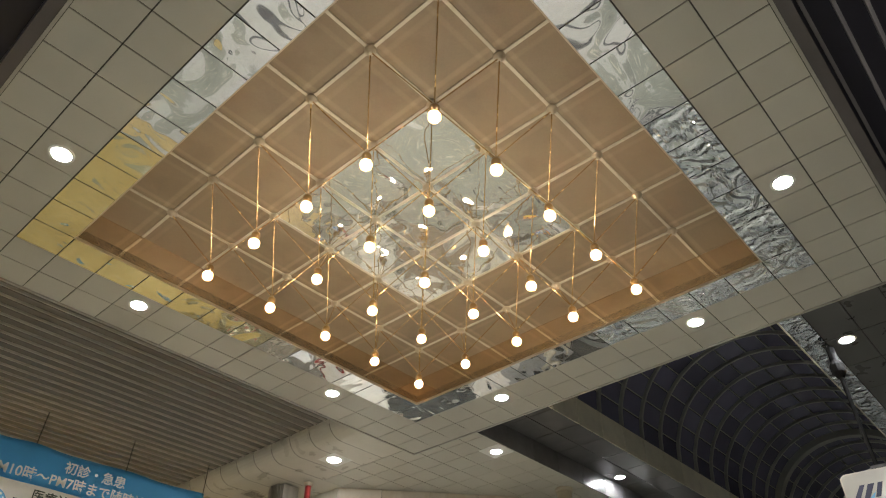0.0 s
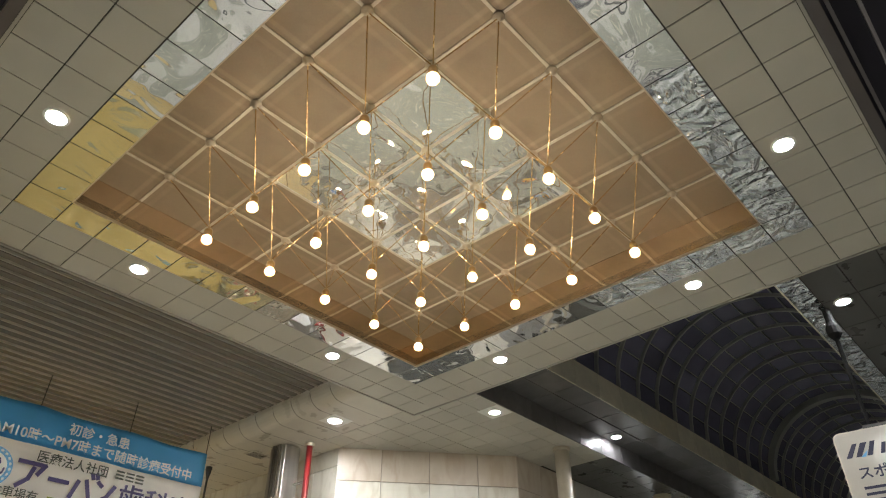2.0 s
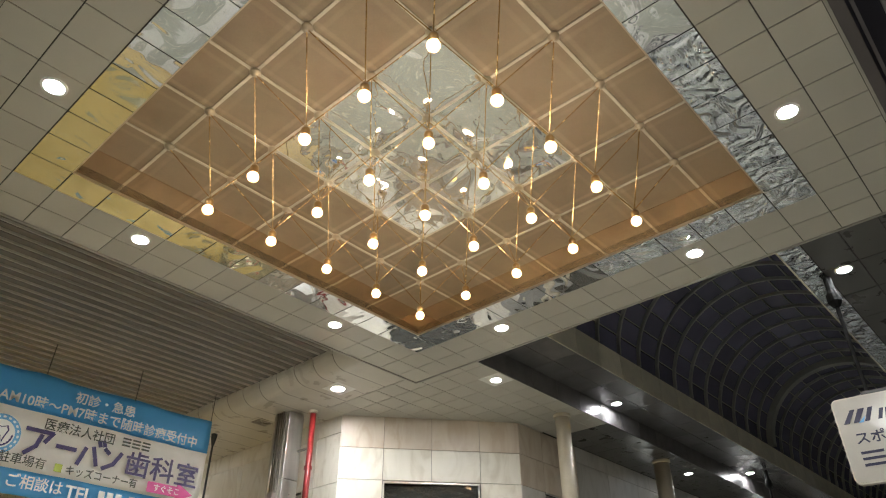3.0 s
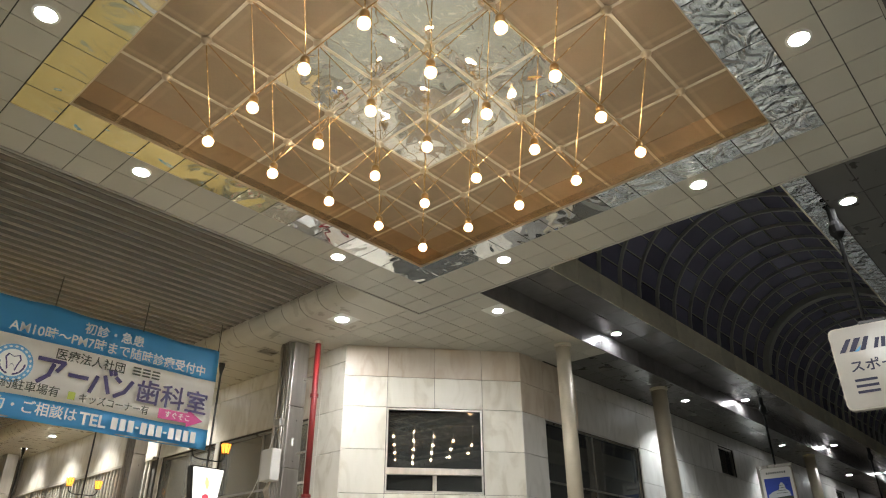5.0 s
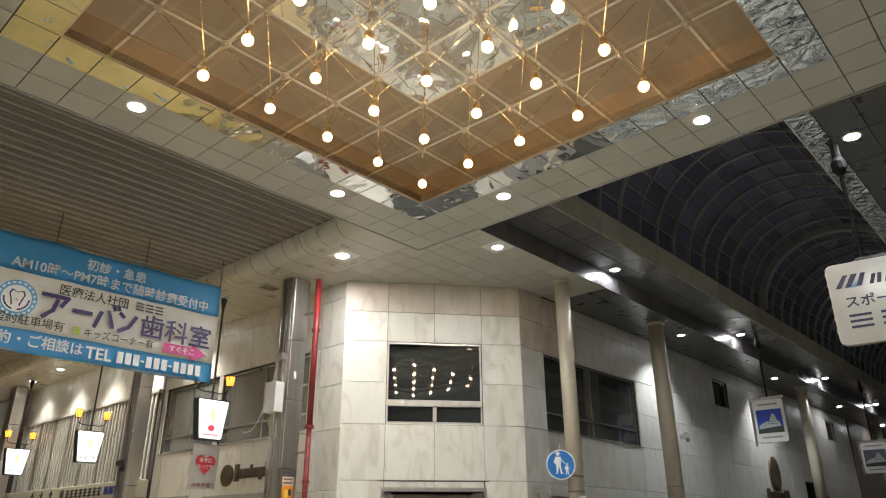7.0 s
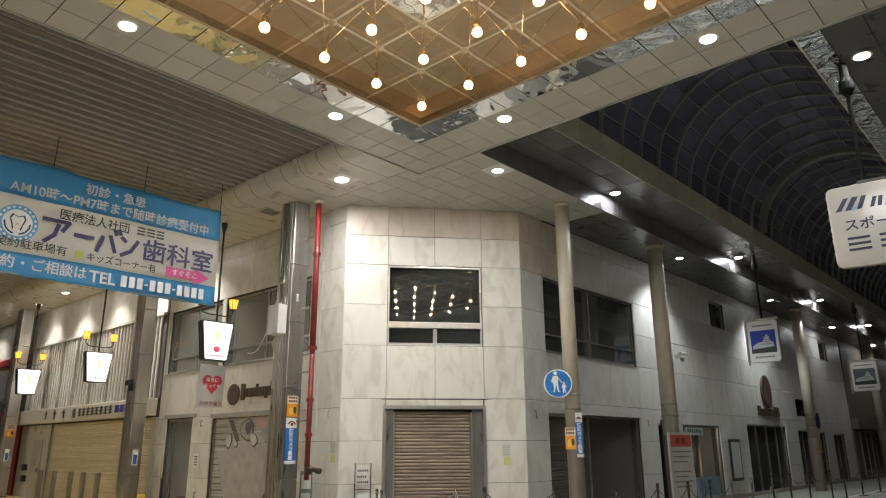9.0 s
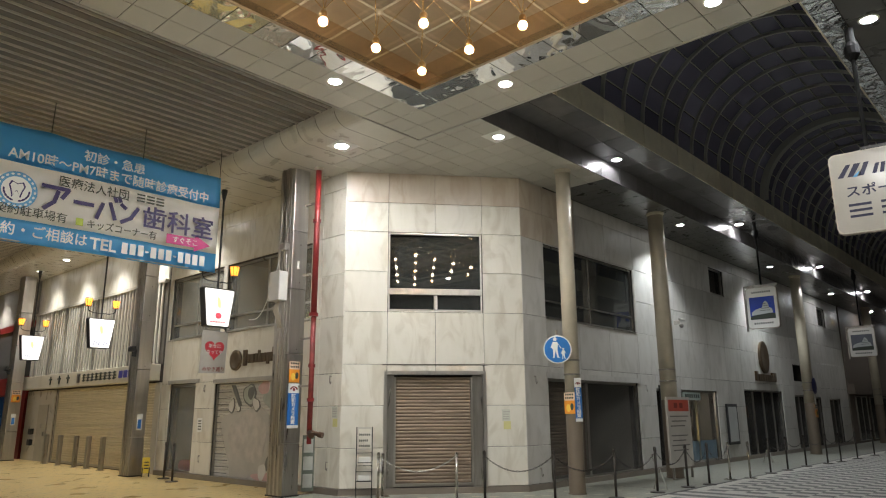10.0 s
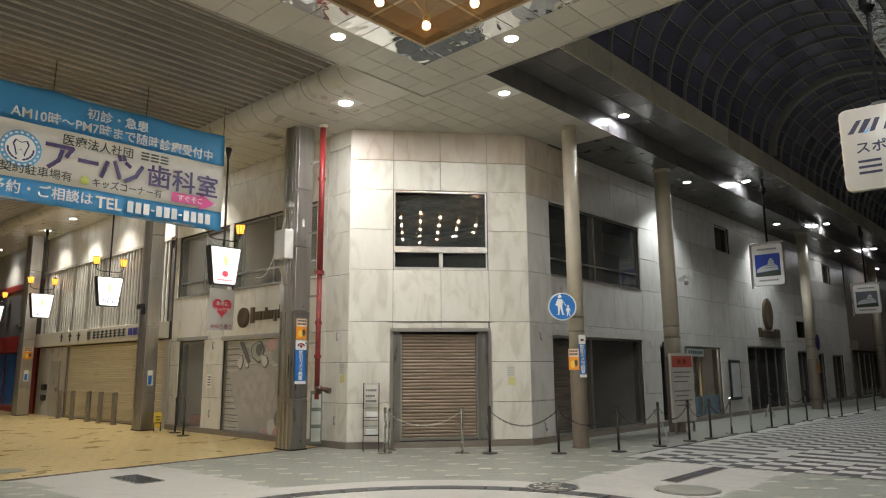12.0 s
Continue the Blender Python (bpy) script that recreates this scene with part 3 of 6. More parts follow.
def clad(wall, m, cols, rows, holes, material, name="slab", gap=0.008, thick=0.03):
    """Stone slabs, one object each, hung before a wall mass."""
    inv = wall.matrix_basis.inverted()
    for a, b in zip(cols, cols[1:]):
        for c, d in zip(rows, rows[1:]):
            rects = [(a, b, c, d)]
            for hl in holes:
                rects = subtract(rects, hl)
            for x0, x1, z0, z1 in rects:
                w, h_ = round(x1 - x0 - gap, 3), round(z1 - z0 - gap, 3)
                key = (w, h_, material.name)
                if key not in slab_cache:
                    slab_cache[key] = slab_mesh(name, w, h_, thick, material, 0.005)
                off = random.uniform(-0.0015, 0.0015)
                piece(name, slab_cache[key], wall, inv @ m @ Matrix.Translation(((x0 + x1) / 2, off, (z0 + z1) / 2)) @ TO_NEG_Y)


def mass(name, m, length, holes, label, depth=0.30, height=ZC):
    bm = bmesh.new()
    xs = sorted({0.0, length, *[min(max(v, 0), length) for hl in holes for v in hl[:2]]})
    for a, b in zip(xs, xs[1:]):
        cuts = sorted([hl for hl in holes if hl[0] < b - 1e-6 and hl[1] > a + 1e-6], key=lambda hl: hl[2])
        z = 0.0
        for hl in cuts:
            if hl[2] > z + 1e-6:
                box(bm, a, b, 0.03, depth, z, hl[2])
            z = max(z, hl[3])
        if z < height - 1e-6:
            box(bm, a, b, 0.03, depth, z, height)
    return tagged(part(name, bm, M_JOINT, at=m), label, "wall", kind="structure")


def window(name, m, x0, x1, z0, z1, mullions, rails, label, glass=None, inset=0.10, fw=0.05, frame_mat=None, sill=False):
    """A window set back in its opening: frame bars, panes between them, a sill."""
    glass, frame_mat = glass or M_GLASS, frame_mat or M_ALU
    win = tagged(thing(name, m, label, "window", kind="structure"))
    xs, zs = [x0, *mullions, x1], [z0, *rails, z1]
    bm = bmesh.new()
    box(bm, x0, x1, inset - 0.03, inset + 0.04, z1 - fw, z1)
    box(bm, x0, x1, inset - 0.03, inset + 0.04, z0, z0 + fw)
    box(bm, x0, x0 + fw, inset - 0.03, inset + 0.04, z0 + fw, z1 - fw)
    box(bm, x1 - fw, x1, inset - 0.03, inset + 0.04, z0 + fw, z1 - fw)
    for v in mullions:
        box(bm, v - fw / 2, v + fw / 2, inset - 0.025, inset + 0.035, z0 + fw, z1 - fw)
    for v in rails:
        box(bm, x0 + fw, x1 - fw, inset - 0.028, inset + 0.038, v - fw / 2, v + fw / 2)
    part("frame", bm, frame_mat, win)
    for a, b in zip(xs, xs[1:]):
        for c, d in zip(zs, zs[1:]):
            bm = bmesh.new()
            box(bm, a + 0.01, b - 0.01, inset, inset + 0.008, c + 0.01, d - 0.01)
            p = part("pane", bm, glass, win)
            p.visible_shadow = False
    if sill:
        one_box("sill", (x0 - 0.02, x1 + 0.02, -0.03, inset - 0.031, z0 - 0.03, z0), frame_mat, win, bevel=0.005)
    return win


def room(m, x0, x1, z0, z1, depth, material, label):
    """The dim space behind an opening."""
    bm = bmesh.new()
    d0 = 0.30
    box(bm, x0 - 0.3, x1 + 0.3, d0 + depth, d0 + depth + 0.05, z0 - 0.05, z1 + 0.1)
    box(bm, x0 - 0.35, x0 - 0.3, d0, d0 + depth, z0 - 0.05, z1 + 0.1)
    box(bm, x1 + 0.3, x1 + 0.35, d0, d0 + depth, z0 - 0.05, z1 + 0.1)
    box(bm, x0 - 0.35, x1 + 0.35, d0, d0 + depth, z1 + 0.1, z1 + 0.15)
    box(bm, x0 - 0.35, x1 + 0.35, d0, d0 + depth, z0 - 0.1, z0 - 0.05)
    tagged(part("wall_room", bm, material, at=m), label, "wall", kind="structure")


def shutter(m, x0, x1, z0, z1, pitch, material, label, inset=0.14, box_h=0.0):
    """A roller shutter: each slat a bowed strip, guide rails and a bottom bar."""
    ob = thing("roller_shutter", m, label, "shutter")
    bm = bmesh.new()
    prof = [(0, 0), (-0.012, pitch * 0.2), (-0.016, pitch * 0.5), (-0.012, pitch * 0.8), (0, pitch * 0.98)]
    a = [bm.verts.new((x0 + 0.03, y, z)) for y, z in prof]
    b = [bm.verts.new((x1 - 0.03, y, z)) for y, z in prof]
    for i in range(len(prof) - 1):
        bm.faces.new((a[i], b[i], b[i + 1], a[i + 1]))
    bm.faces.new((a[-1], b[-1], b[0], a[0]))
    bm.faces.new(a)
    bm.faces.new(b[::-1])
    me = mesh_of("slat", bm, material)
    z = z0 + 0.07
    while z < z1 - 0.01:
        piece("slat", me, ob, Matrix.Translation((0, inset, z)))
        z += pitch
    one_box("bottom_bar", (x0 + 0.02, x1 - 0.02, inset - 0.03, inset + 0.02, z0, z0 + 0.066), M_ALU, ob, bevel=0.005)
    one_box("guide_rail", (x0 - 0.03, x0 + 0.025, inset - 0.05, inset + 0.03, z0, z1), M_ALU, ob, bevel=0.004)
    one_box("guide_rail", (x1 - 0.025, x1 + 0.03, inset - 0.05, inset + 0.03, z0, z1), M_ALU, ob, bevel=0.004)
    return ob


ROWS = [0.13, 0.94, 1.81, 2.69, 3.84, 4.75, 5.67, 6.68, ZC]
# the cut corner
ch_holes = [(0.97, 3.10, 3.87, 5.66), (0.95, 3.10, 0.10, 2.49)]
wall_corner = mass("wall_corner", M_CH, CHL, ch_holes, "pale marble slabs on the cut corner of the building")
clad(wall_corner, M_CH, [0, 0.96, 2.03, 3.12, CHL], [r for r in ROWS if r < 6.5] + [6.36], ch_holes, M_MARBLE)
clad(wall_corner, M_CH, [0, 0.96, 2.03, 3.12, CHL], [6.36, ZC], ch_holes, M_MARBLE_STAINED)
window("window_1", M_CH, 0.97, 3.10, 3.87, 5.66, [], [4.36], "wide upper corner window with a bright steel frame", fw=0.036, inset=0.05, frame_mat=M_STEEL, glass=M_GLASS)
for p in bpy.data.objects["window_1"].children:
    if p.name.startswith("pane"):
        p.matrix_basis = Matrix.Translation((2.035, 0.08, 0)) @ Matrix.Rotation(radians(-5.2), 4, "Z") @ Matrix.Translation((-2.035, 0, 0))
one_box("transom", (0.98, 3.09, -0.012, 0.07, 4.235, 4.365), M_STEEL, bpy.data.objects["window_1"], "polished steel transom", bevel=0.006)
one_box("transom_post", (2.0, 2.08, 0.03, 0.12, 3.92, 4.23), M_STEEL, bpy.data.objects["window_1"])
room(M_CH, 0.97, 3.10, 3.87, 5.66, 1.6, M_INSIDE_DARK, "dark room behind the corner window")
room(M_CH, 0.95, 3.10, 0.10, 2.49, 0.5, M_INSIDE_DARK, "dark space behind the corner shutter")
bm = bmesh.new()
for dims in ((0.90, 0.97, -0.02, 0.2, 0.1, 2.55), (3.08, 3.15, -0.02, 0.2, 0.1, 2.55), (0.97, 3.08, -0.02, 0.2, 2.47, 2.55)):
    box(bm, *dims)
tagged(part("trim_door_corner", bm, M_STEEL, at=M_CH), "polished steel frame round the corner doorway", "trim", kind="structure")
shutter(M_CH, 1.15, 2.85, 0.13, 2.42, 0.072, M_SHUTTER, "closed brown roller shutter in the corner doorway", inset=0.18)
bm = bmesh.new()
box(bm, 0.97, 1.13, 0.10, 0.2, 0.1, 2.46)
box(bm, 2.87, 3.08, 0.10, 0.2, 0.1, 2.46)
tagged(part("trim_door_side", bm, M_STEEL_DARK, at=M_CH), "dull steel side panels of the corner doorway", "trim", kind="structure")
bm = bmesh.new()
box(bm, 0.86, 3.2, -0.010, 0.0, 2.672, 2.684)
tagged(part("trim_over_door", bm, M_JOINT, at=M_CH), "dark slot in the stone over the doorway", "trim", kind="structure")

# the vaulted street's facade
RL = 28.4
WX = CH_B.x
r_holes = [(13.75 - WX, 18.25 - WX, 3.85, 5.64), (13.72 - WX, 18.15 - WX, 0.10, 2.42), (19.25 - WX, 20.15 - WX, 0.10, 2.30), (20.9 - WX, 23.75 - WX, 0.12, 2.30),
           (26.3 - WX, 30.6 - WX, 0.06, 2.42), (32.2 - WX, 33.9 - WX, 0.06, 2.30), (34.8 - WX, 36.2 - WX, 0.06, 2.25), (37.6 - WX, 39.6 - WX, 0.06, 2.2),
           (24.0 - WX, 25.3 - WX, 5.70, 6.62), (30.2 - WX, 31.6 - WX, 5.70, 6.62), (33.6 - WX, 35.0 - WX, 5.70, 6.62), (37.3 - WX, 38.7 - WX, 5.70, 6.62), (32.4 - WX, 33.9 - WX, 2.9, 3.6)]
wall_right = mass("wall_vaulted_street", M_R, RL, r_holes, "grey stone slabs along the vaulted street")
cols = [0, 0.92, 2.4, 3.9, 5.5, 7.5]
while cols[-1] < RL - 2:
    cols.append(cols[-1] + 1.5)
cols.append(RL)
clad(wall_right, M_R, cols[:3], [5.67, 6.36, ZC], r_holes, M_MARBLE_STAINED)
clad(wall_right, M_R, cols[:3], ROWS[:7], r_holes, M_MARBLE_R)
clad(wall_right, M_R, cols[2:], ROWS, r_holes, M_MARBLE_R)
window("window_2", M_R, r_holes[0][0], r_holes[0][1], 3.85, 5.64, [3.1], [4.27], "dark upper windows in a grey stone wall", sill=True, fw=0.04, frame_mat=M_STEEL_DARK)
room(M_R, r_holes[0][0], r_holes[0][1], 3.85, 5.64, 2.0, M_INSIDE, "dim room behind the upper windows")
window("window_3", M_R, r_holes[1][0], r_holes[1][1], 0.10, 2.42, [2.75], [], "tall shop window with a shutter behind the glass", glass=M_GLASS_CLEAR, fw=0.06)
room(M_R, r_holes[1][0], r_holes[1][1], 0.10, 2.42, 1.5, M_INSIDE, "dim shop behind the glass")
shutter(M_R, r_holes[1][0] + 0.1, 3.0, 0.12, 2.4, 0.072, M_SHUTTER, "brown roller shutter behind the shop glass", inset=0.34)
bm = bmesh.new()
box(bm, 0.85, 5.45, -0.02, 0.0, 2.42, 2.56)
tagged(part("trim_over_shop", bm, M_MARBLE_R, at=M_R), "pale stone strip over the shop window", "trim", kind="structure")
window("window_4", M_R, r_holes[3][0], r_holes[3][1], 0.12, 2.30, [9.4], [], "lit shop display window with goods inside", glass=M_GLASS_CLEAR)
room(M_R, r_holes[3][0], r_holes[3][1], 0.12, 2.30, 1.6, M_INSIDE, "dim shop with display shelves")
window("window_5", M_R, r_holes[2][0], r_holes[2][1], 0.10, 2.30, [], [], "narrow dark glass beside the shop", glass=M_GLASS_CLEAR)
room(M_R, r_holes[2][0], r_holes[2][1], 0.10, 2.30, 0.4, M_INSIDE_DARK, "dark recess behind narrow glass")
window("window_6", M_R, r_holes[4][0], r_holes[4][1], 0.06, 2.42, [14.6, 15.7, 16.8], [], "wide dark glass entrance between stone piers", glass=M_GLASS_CLEAR)
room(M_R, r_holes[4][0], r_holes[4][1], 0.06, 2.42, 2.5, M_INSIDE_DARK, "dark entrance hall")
for k, hl in enumerate(r_holes[5:8]):
    window("window_7", M_R, hl[0], hl[1], hl[2], hl[3], [(hl[0] + hl[1]) / 2], [], "dark glass doors along the stone facade", glass=M_GLASS_CLEAR)
    room(M_R, hl[0], hl[1], hl[2], hl[3], 1.0, M_INSIDE, "dim space behind glass doors")
for hl in r_holes[8:12]:
    window("window_8", M_R, *hl, [], [], "small dark upper window in the stone wall", glass=M_GLASS_CLEAR)
    room(M_R, *hl, 0.6, M_INSIDE, "dark room behind a small window")
room(M_R, *r_holes[12], 0.4, M_INSIDE_DARK, "dark vent opening in the stone wall")
bm = bmesh.new()
box(bm, RL + 0.05, 62, -0.05, 0.3, 0, ZC)
box(bm, RL + 0.05, 62, -0.35, -0.05, 2.5, 3.0)
tagged(part("wall_far_shops", bm, mat("brown_far_facade", (0.15, 0.12, 0.095), 0.6, stain=0.3), at=M_R), "dim brown shop fronts farther down the street", "wall", kind="structure")
for k in range(6):
    window("window_9", M_R, RL + 1 + k * 3.2, RL + 3.4 + k * 3.2, 0.1, 2.4, [RL + 2.2 + k * 3.2], [], "dark glass shop fronts far down the street", inset=-0.12)

# the slatted street's facade
def s_(y):
    return YL - y


l_holes = [(s_(16.72), s_(13.0), 3.78, 5.57), (s_(19.75), s_(16.92), 3.78, 5.57), (s_(19.45), s_(18.0), 0.10, 2.48), (s_(17.0), s_(13.9), 0.04, 2.43)]
wall_left = mass("wall_slatted_street", M_L, LL, l_holes, "pale marble slabs along the slatted street")
clad(wall_left, M_L, [0, 0.5, s_(18.0), s_(17.0), s_(15.5), s_(13.9), s_(12.6), LL], [0.13, 0.94, 1.81, 2.5, 3.74, 4.7, 5.6, 6.68, ZC], l_holes, M_MARBLE)
window("window_10", M_L, *l_holes[0], [s_(14.85)], [4.2], "upper windows above a shop, dim blinds inside", sill=True, glass=M_GLASS_PALE)
window("window_11", M_L, *l_holes[1], [s_(18.3)], [4.2], "upper windows above a shop, dim blinds inside", sill=True, glass=M_GLASS_PALE)
for hl in l_holes[:2]:
    room(M_L, *hl, 1.2, M_INSIDE_PALE, "dim room behind the upper windows")
window("window_12", M_L, *l_holes[2], [], [], "glass shop door in a steel frame", glass=M_GLASS_PALE, fw=0.07)
room(M_L, *l_holes[2], 1.2, M_INSIDE_PALE, "dim shop entrance behind the glass")
room(M_L, *l_holes[3], 0.3, M_INSIDE_DARK, "dark space behind the painted shutter")
bm = bmesh.new()
box(bm, s_(19.55), s_(17.8), -0.03, 0.0, 2.5, 2.60)
box(bm, s_(17.05), s_(13.8), -0.03, 0.0, 2.45, 2.55)
tagged(part("trim_shop_head", bm, M_TRIM, at=M_L), "dull metal strip over the shop fronts", "trim", kind="structure")

# plinths
for m, a, b, holes in ((M_CH, 0, CHL, ch_holes), (M_R, 0, RL, r_holes), (M_L, 0, LL, l_holes)):
    bm = bmesh.new()
    box(bm, a - 0.02, b, -0.05, 0.02, 0.0, 0.125)
    for k in range(1, int((b - a) / 1.05)):
        box(bm, a + k * 1.05, a + k * 1.05 + 0.008, -0.052, -0.049, 0.0, 0.125)
    tagged(part("baseboard", bm, M_PLINTH, at=m), "brown stone plinth at the foot of the facade", "baseboard", kind="structure")

# ---- painted roller shutter with a faded mural ----
M_MURAL_SLAT = mat("faded_mural_paint", (0.52, 0.50, 0.45), 0.5, var=0.10, scale=1.6, rand=0.03)
sh = shutter(M_L, s_(17.0) + 0.03, s_(13.9) - 0.03, 0.05, 2.42, 0.080, M_MURAL_SLAT, "closed roller shutter painted with a faded mural", inset=0.12)


def blot(name, pts, material, parent, y=0.096, m=None, label=""):
    bm = bmesh.new()
    sheet(bm, pts, 0.006, m)
    return part(name, bm, material, parent, label, at=Matrix.Translation((0, y, 0)))


def oval(cx, cz, rx, rz, turn=0.0, n=22, wob=0.0):
    out = []
    for i in range(n):
        a = 2 * math.pi * i / n
        r = 1 + wob * math.sin(3 * a + cx) + wob * 0.6 * math.sin(5 * a)
        x, z = rx * r * math.cos(a), rz * r * math.sin(a)
        out.append((cx + x * math.cos(turn) - z * math.sin(turn), cz + x * math.sin(turn) + z * math.cos(turn)))
    return out


M_M1 = mat("mural_beige", (0.40, 0.375, 0.335), 0.55, var=0.16, scale=2.2, stain=0.15)
M_M2 = mat("mural_pink", (0.55, 0.36, 0.33), 0.55, var=0.2, scale=2)
M_M3 = mat("mural_grey", (0.15, 0.15, 0.14), 0.55, var=0.2, scale=2)
M_M4 = mat("mural_pale", (0.62, 0.60, 0.55), 0.55, var=0.15, scale=2)
q0, q1 = s_(17.0), s_(13.9)
QW, QH = q1 - q0, 2.38
M_M5 = mat("mural_grey_green", (0.36, 0.38, 0.335), 0.55, var=0.25, scale=3)
M_M6 = mat("mural_taupe", (0.42, 0.385, 0.345), 0.55, var=0.22, scale=4)


def paint(u, v, ru, rv, material, y, turn=0.0, wob=0.08):
    """An oval of paint at a share of the shutter's width and height."""
    blot("painted_shape", oval(q0 + u * QW, 0.05 + v * QH, ru, rv, turn, wob=wob), material, sh, y)


body = ((0.03, 0.64), (0.17, 0.67), (0.30, 0.71), (0.70, 0.73), (0.86, 0.60), (0.93, 0.30), (0.88, 0.24), (0.70, 0.12), (0.52, 0.03), (0.26, 0.03), (0.24, 0.18), (0.14, 0.38))
blot("painted_shape", [(q0 + u * QW, 0.05 + v * QH) for u, v in body], M_M1, sh, 0.099)
paint(0.50, 0.45, 0.85, 0.62, M_M6, 0.096)
paint(0.82, 0.86, 0.38, 0.30, M_M5, 0.0985, 0.4)
paint(0.88, 0.70, 0.30, 0.22, M_M5, 0.0975, -0.3)
paint(0.70, 0.94, 0.24, 0.16, M_M2, 0.0945, 0.2)
paint(0.76, 0.06, 0.55, 0.11, M_M2, 0.0945)
for u, v, ru, rv, turn in ((0.50, 0.87, 0.30, 0.27, -0.25), (0.60, 0.77, 0.20, 0.14, -0.7), (0.24, 0.76, 0.15, 0.19, -0.4), (0.34, 0.75, 0.10, 0.15, 0.3)):
    paint(u, v, ru, rv, M_M3, 0.0935, turn)
    paint(u - 0.005, v + 0.004, ru * 0.82, rv * 0.84, M_M5 if ru > 0.25 else M_M4, 0.0915, turn)
paint(0.52, 0.89, 0.14, 0.16, M_M3, 0.0895, -0.5)
blot("painted_stem", [(q0 + u * QW, 0.05 + v * QH) for u, v in ((0.22, 0.98), (0.28, 0.98), (0.40, 0.76), (0.35, 0.75))], M_M3, sh, 0.0905)
paint(0.81, 0.20, 0.22, 0.15, M_M3, 0.0935, 0.9)
paint(0.72, 0.11, 0.15, 0.20, M_M4, 0.0905, -0.4)
for k in range(14):
    v = 0.06 + k * 0.065
    wide = 0.22 if v > 0.68 else max(0.05, 0.24 - 0.33 * abs(v - 0.12))
    blot("painted_line", [(q0 + 0.04, 0.05 + v * QH), (q0 + wide * QW, 0.055 + v * QH), (q0 + wide * QW, 0.075 + v * QH), (q0 + 0.04, 0.07 + v * QH)], M_M3, sh, 0.0925)

# ---- the next shop in the slatted street ----
M_SHOP = Matrix.Translation((LX, 31.2, 0)) @ FACE_NEG_X


def h_(y):
    return 31.2 - y


sp = mass("wall_next_shop", M_SHOP, 31.2 - YL, [(h_(28.2), h_(20.35), 0.02, 2.58)], "cream walls of the shop with a louvre screen")
wl = bpy.data.materials["cream_cove_panel"]
one_box("upper_panel", (0, h_(20.05), -0.02, 0.03, 5.66, ZC), M_MARBLE, sp)
one_box("lower_panel", (0, h_(28.25), -0.01, 0.03, 0.0, 2.58), M_COVE, sp)
one_box("pier_panel", (h_(20.33), h_(20.0), -0.02, 0.03, 0.0, 2.58), M_COVE, sp)
# dark backing colour paints the shade between the louvres
one_box("screen_back", (0, h_(20.05), 0.0, 0.03, 3.12, 5.6), mat("painted_shade_screen_wall", (0.16, 0.15, 0.13), 0.6), sp)
scr = thing("louvre_screen", M_SHOP, "cream upright metal louvres over the shop sign", "screen")
bm = bmesh.new()
box(bm, -0.05, 0.05, -0.075, -0.035, 3.14, 5.58)
lv = mesh_of("louvre", bm, mat("cream_louvre", (0.68, 0.65, 0.57), 0.35, metal=0.2, rand=0.08))
for k in range(48):
    piece("louvre", lv, scr, Matrix.Translation((0.10 + k * 0.23, 0, 0)))
one_box("top_rail", (0, h_(20.05), -0.12, -0.0, 5.58, 5.66), M_COVE, scr)
for k in range(8):
    one_box("rail", (0.6 + k * 1.4, 0.66 + k * 1.4, -0.13, -0.10, 3.14, 5.58), M_ALU, scr)
shop_sign = thing("shop_sign", M_SHOP, "long cream sign band with dark raised lettering", "sign")
one_box("panel", (0, h_(20.15), -0.32, 0.02, 2.62, 3.12), mat("cream_sign_panel", (0.58, 0.54, 0.44), 0.4, var=0.06), shop_sign, bevel=0.02)
xk = 3.1
for w in (0.32, 0.36, 0.36):
    one_box("letter_block", (xk, xk + w * 0.75, -0.35, -0.321, 2.90, 2.95), M_PRINT, shop_sign)
    one_box("letter_block", (xk + w * 0.32, xk + w * 0.47, -0.35, -0.321, 2.74, 3.03), M_PRINT, shop_sign)
    xk += 0.82
one_box("emblem", (5.7, 5.95, -0.35, -0.321, 2.73, 3.03), M_STEEL_DARK, shop_sign, bevel=0.05)
for k in range(8):
    for z in (2.77, 2.86, 2.95):
        one_box("letter_block", (6.15 + k * 0.34, 6.39 + k * 0.34, -0.34, -0.321, z, z + 0.035), M_PRINT, shop_sign)
    one_box("letter_block", (6.25 + k * 0.34, 6.29 + k * 0.34, -0.345, -0.321, 2.75, 3.01), M_PRINT, shop_sign)
for k in range(3):
    one_box("letter_block", (9.0 + k * 0.34, 9.25 + k * 0.34, -0.34, -0.321, 2.77, 2.99), mat("blue_letter", (0.05, 0.05, 0.3), 0.4), shop_sign)
shutter(M_SHOP, h_(28.2) + 0.03, h_(20.35) - 0.03, 0.02, 2.58, 0.078, M_SHUTTER_CREAM, "closed cream roller shutter of the next shop", inset=0.08)
sd = thing("side_door", M_SHOP, "closed grey-beige metal side door beside the shutter", "door")
one_box("leaf", (h_(29.7), h_(28.75), -0.05, -0.012, 0.03, 2.05), mat("grey_beige_door", (0.42, 0.39, 0.32), 0.4, stain=0.1), sd, bevel=0.004)
one_box("handle", (h_(28.95), h_(28.88), -0.10, -0.05, 0.92, 1.06), M_STEEL_DARK, sd, "dull steel handle", bevel=0.01)
one_box("letter_flap", (h_(29.35), h_(29.2), -0.06, -0.05, 1.2, 1.35), M_STEEL_DARK, sd)
bo = thing("meter_boxes", M_SHOP, "two small dark boxes on the cream wall", "box")
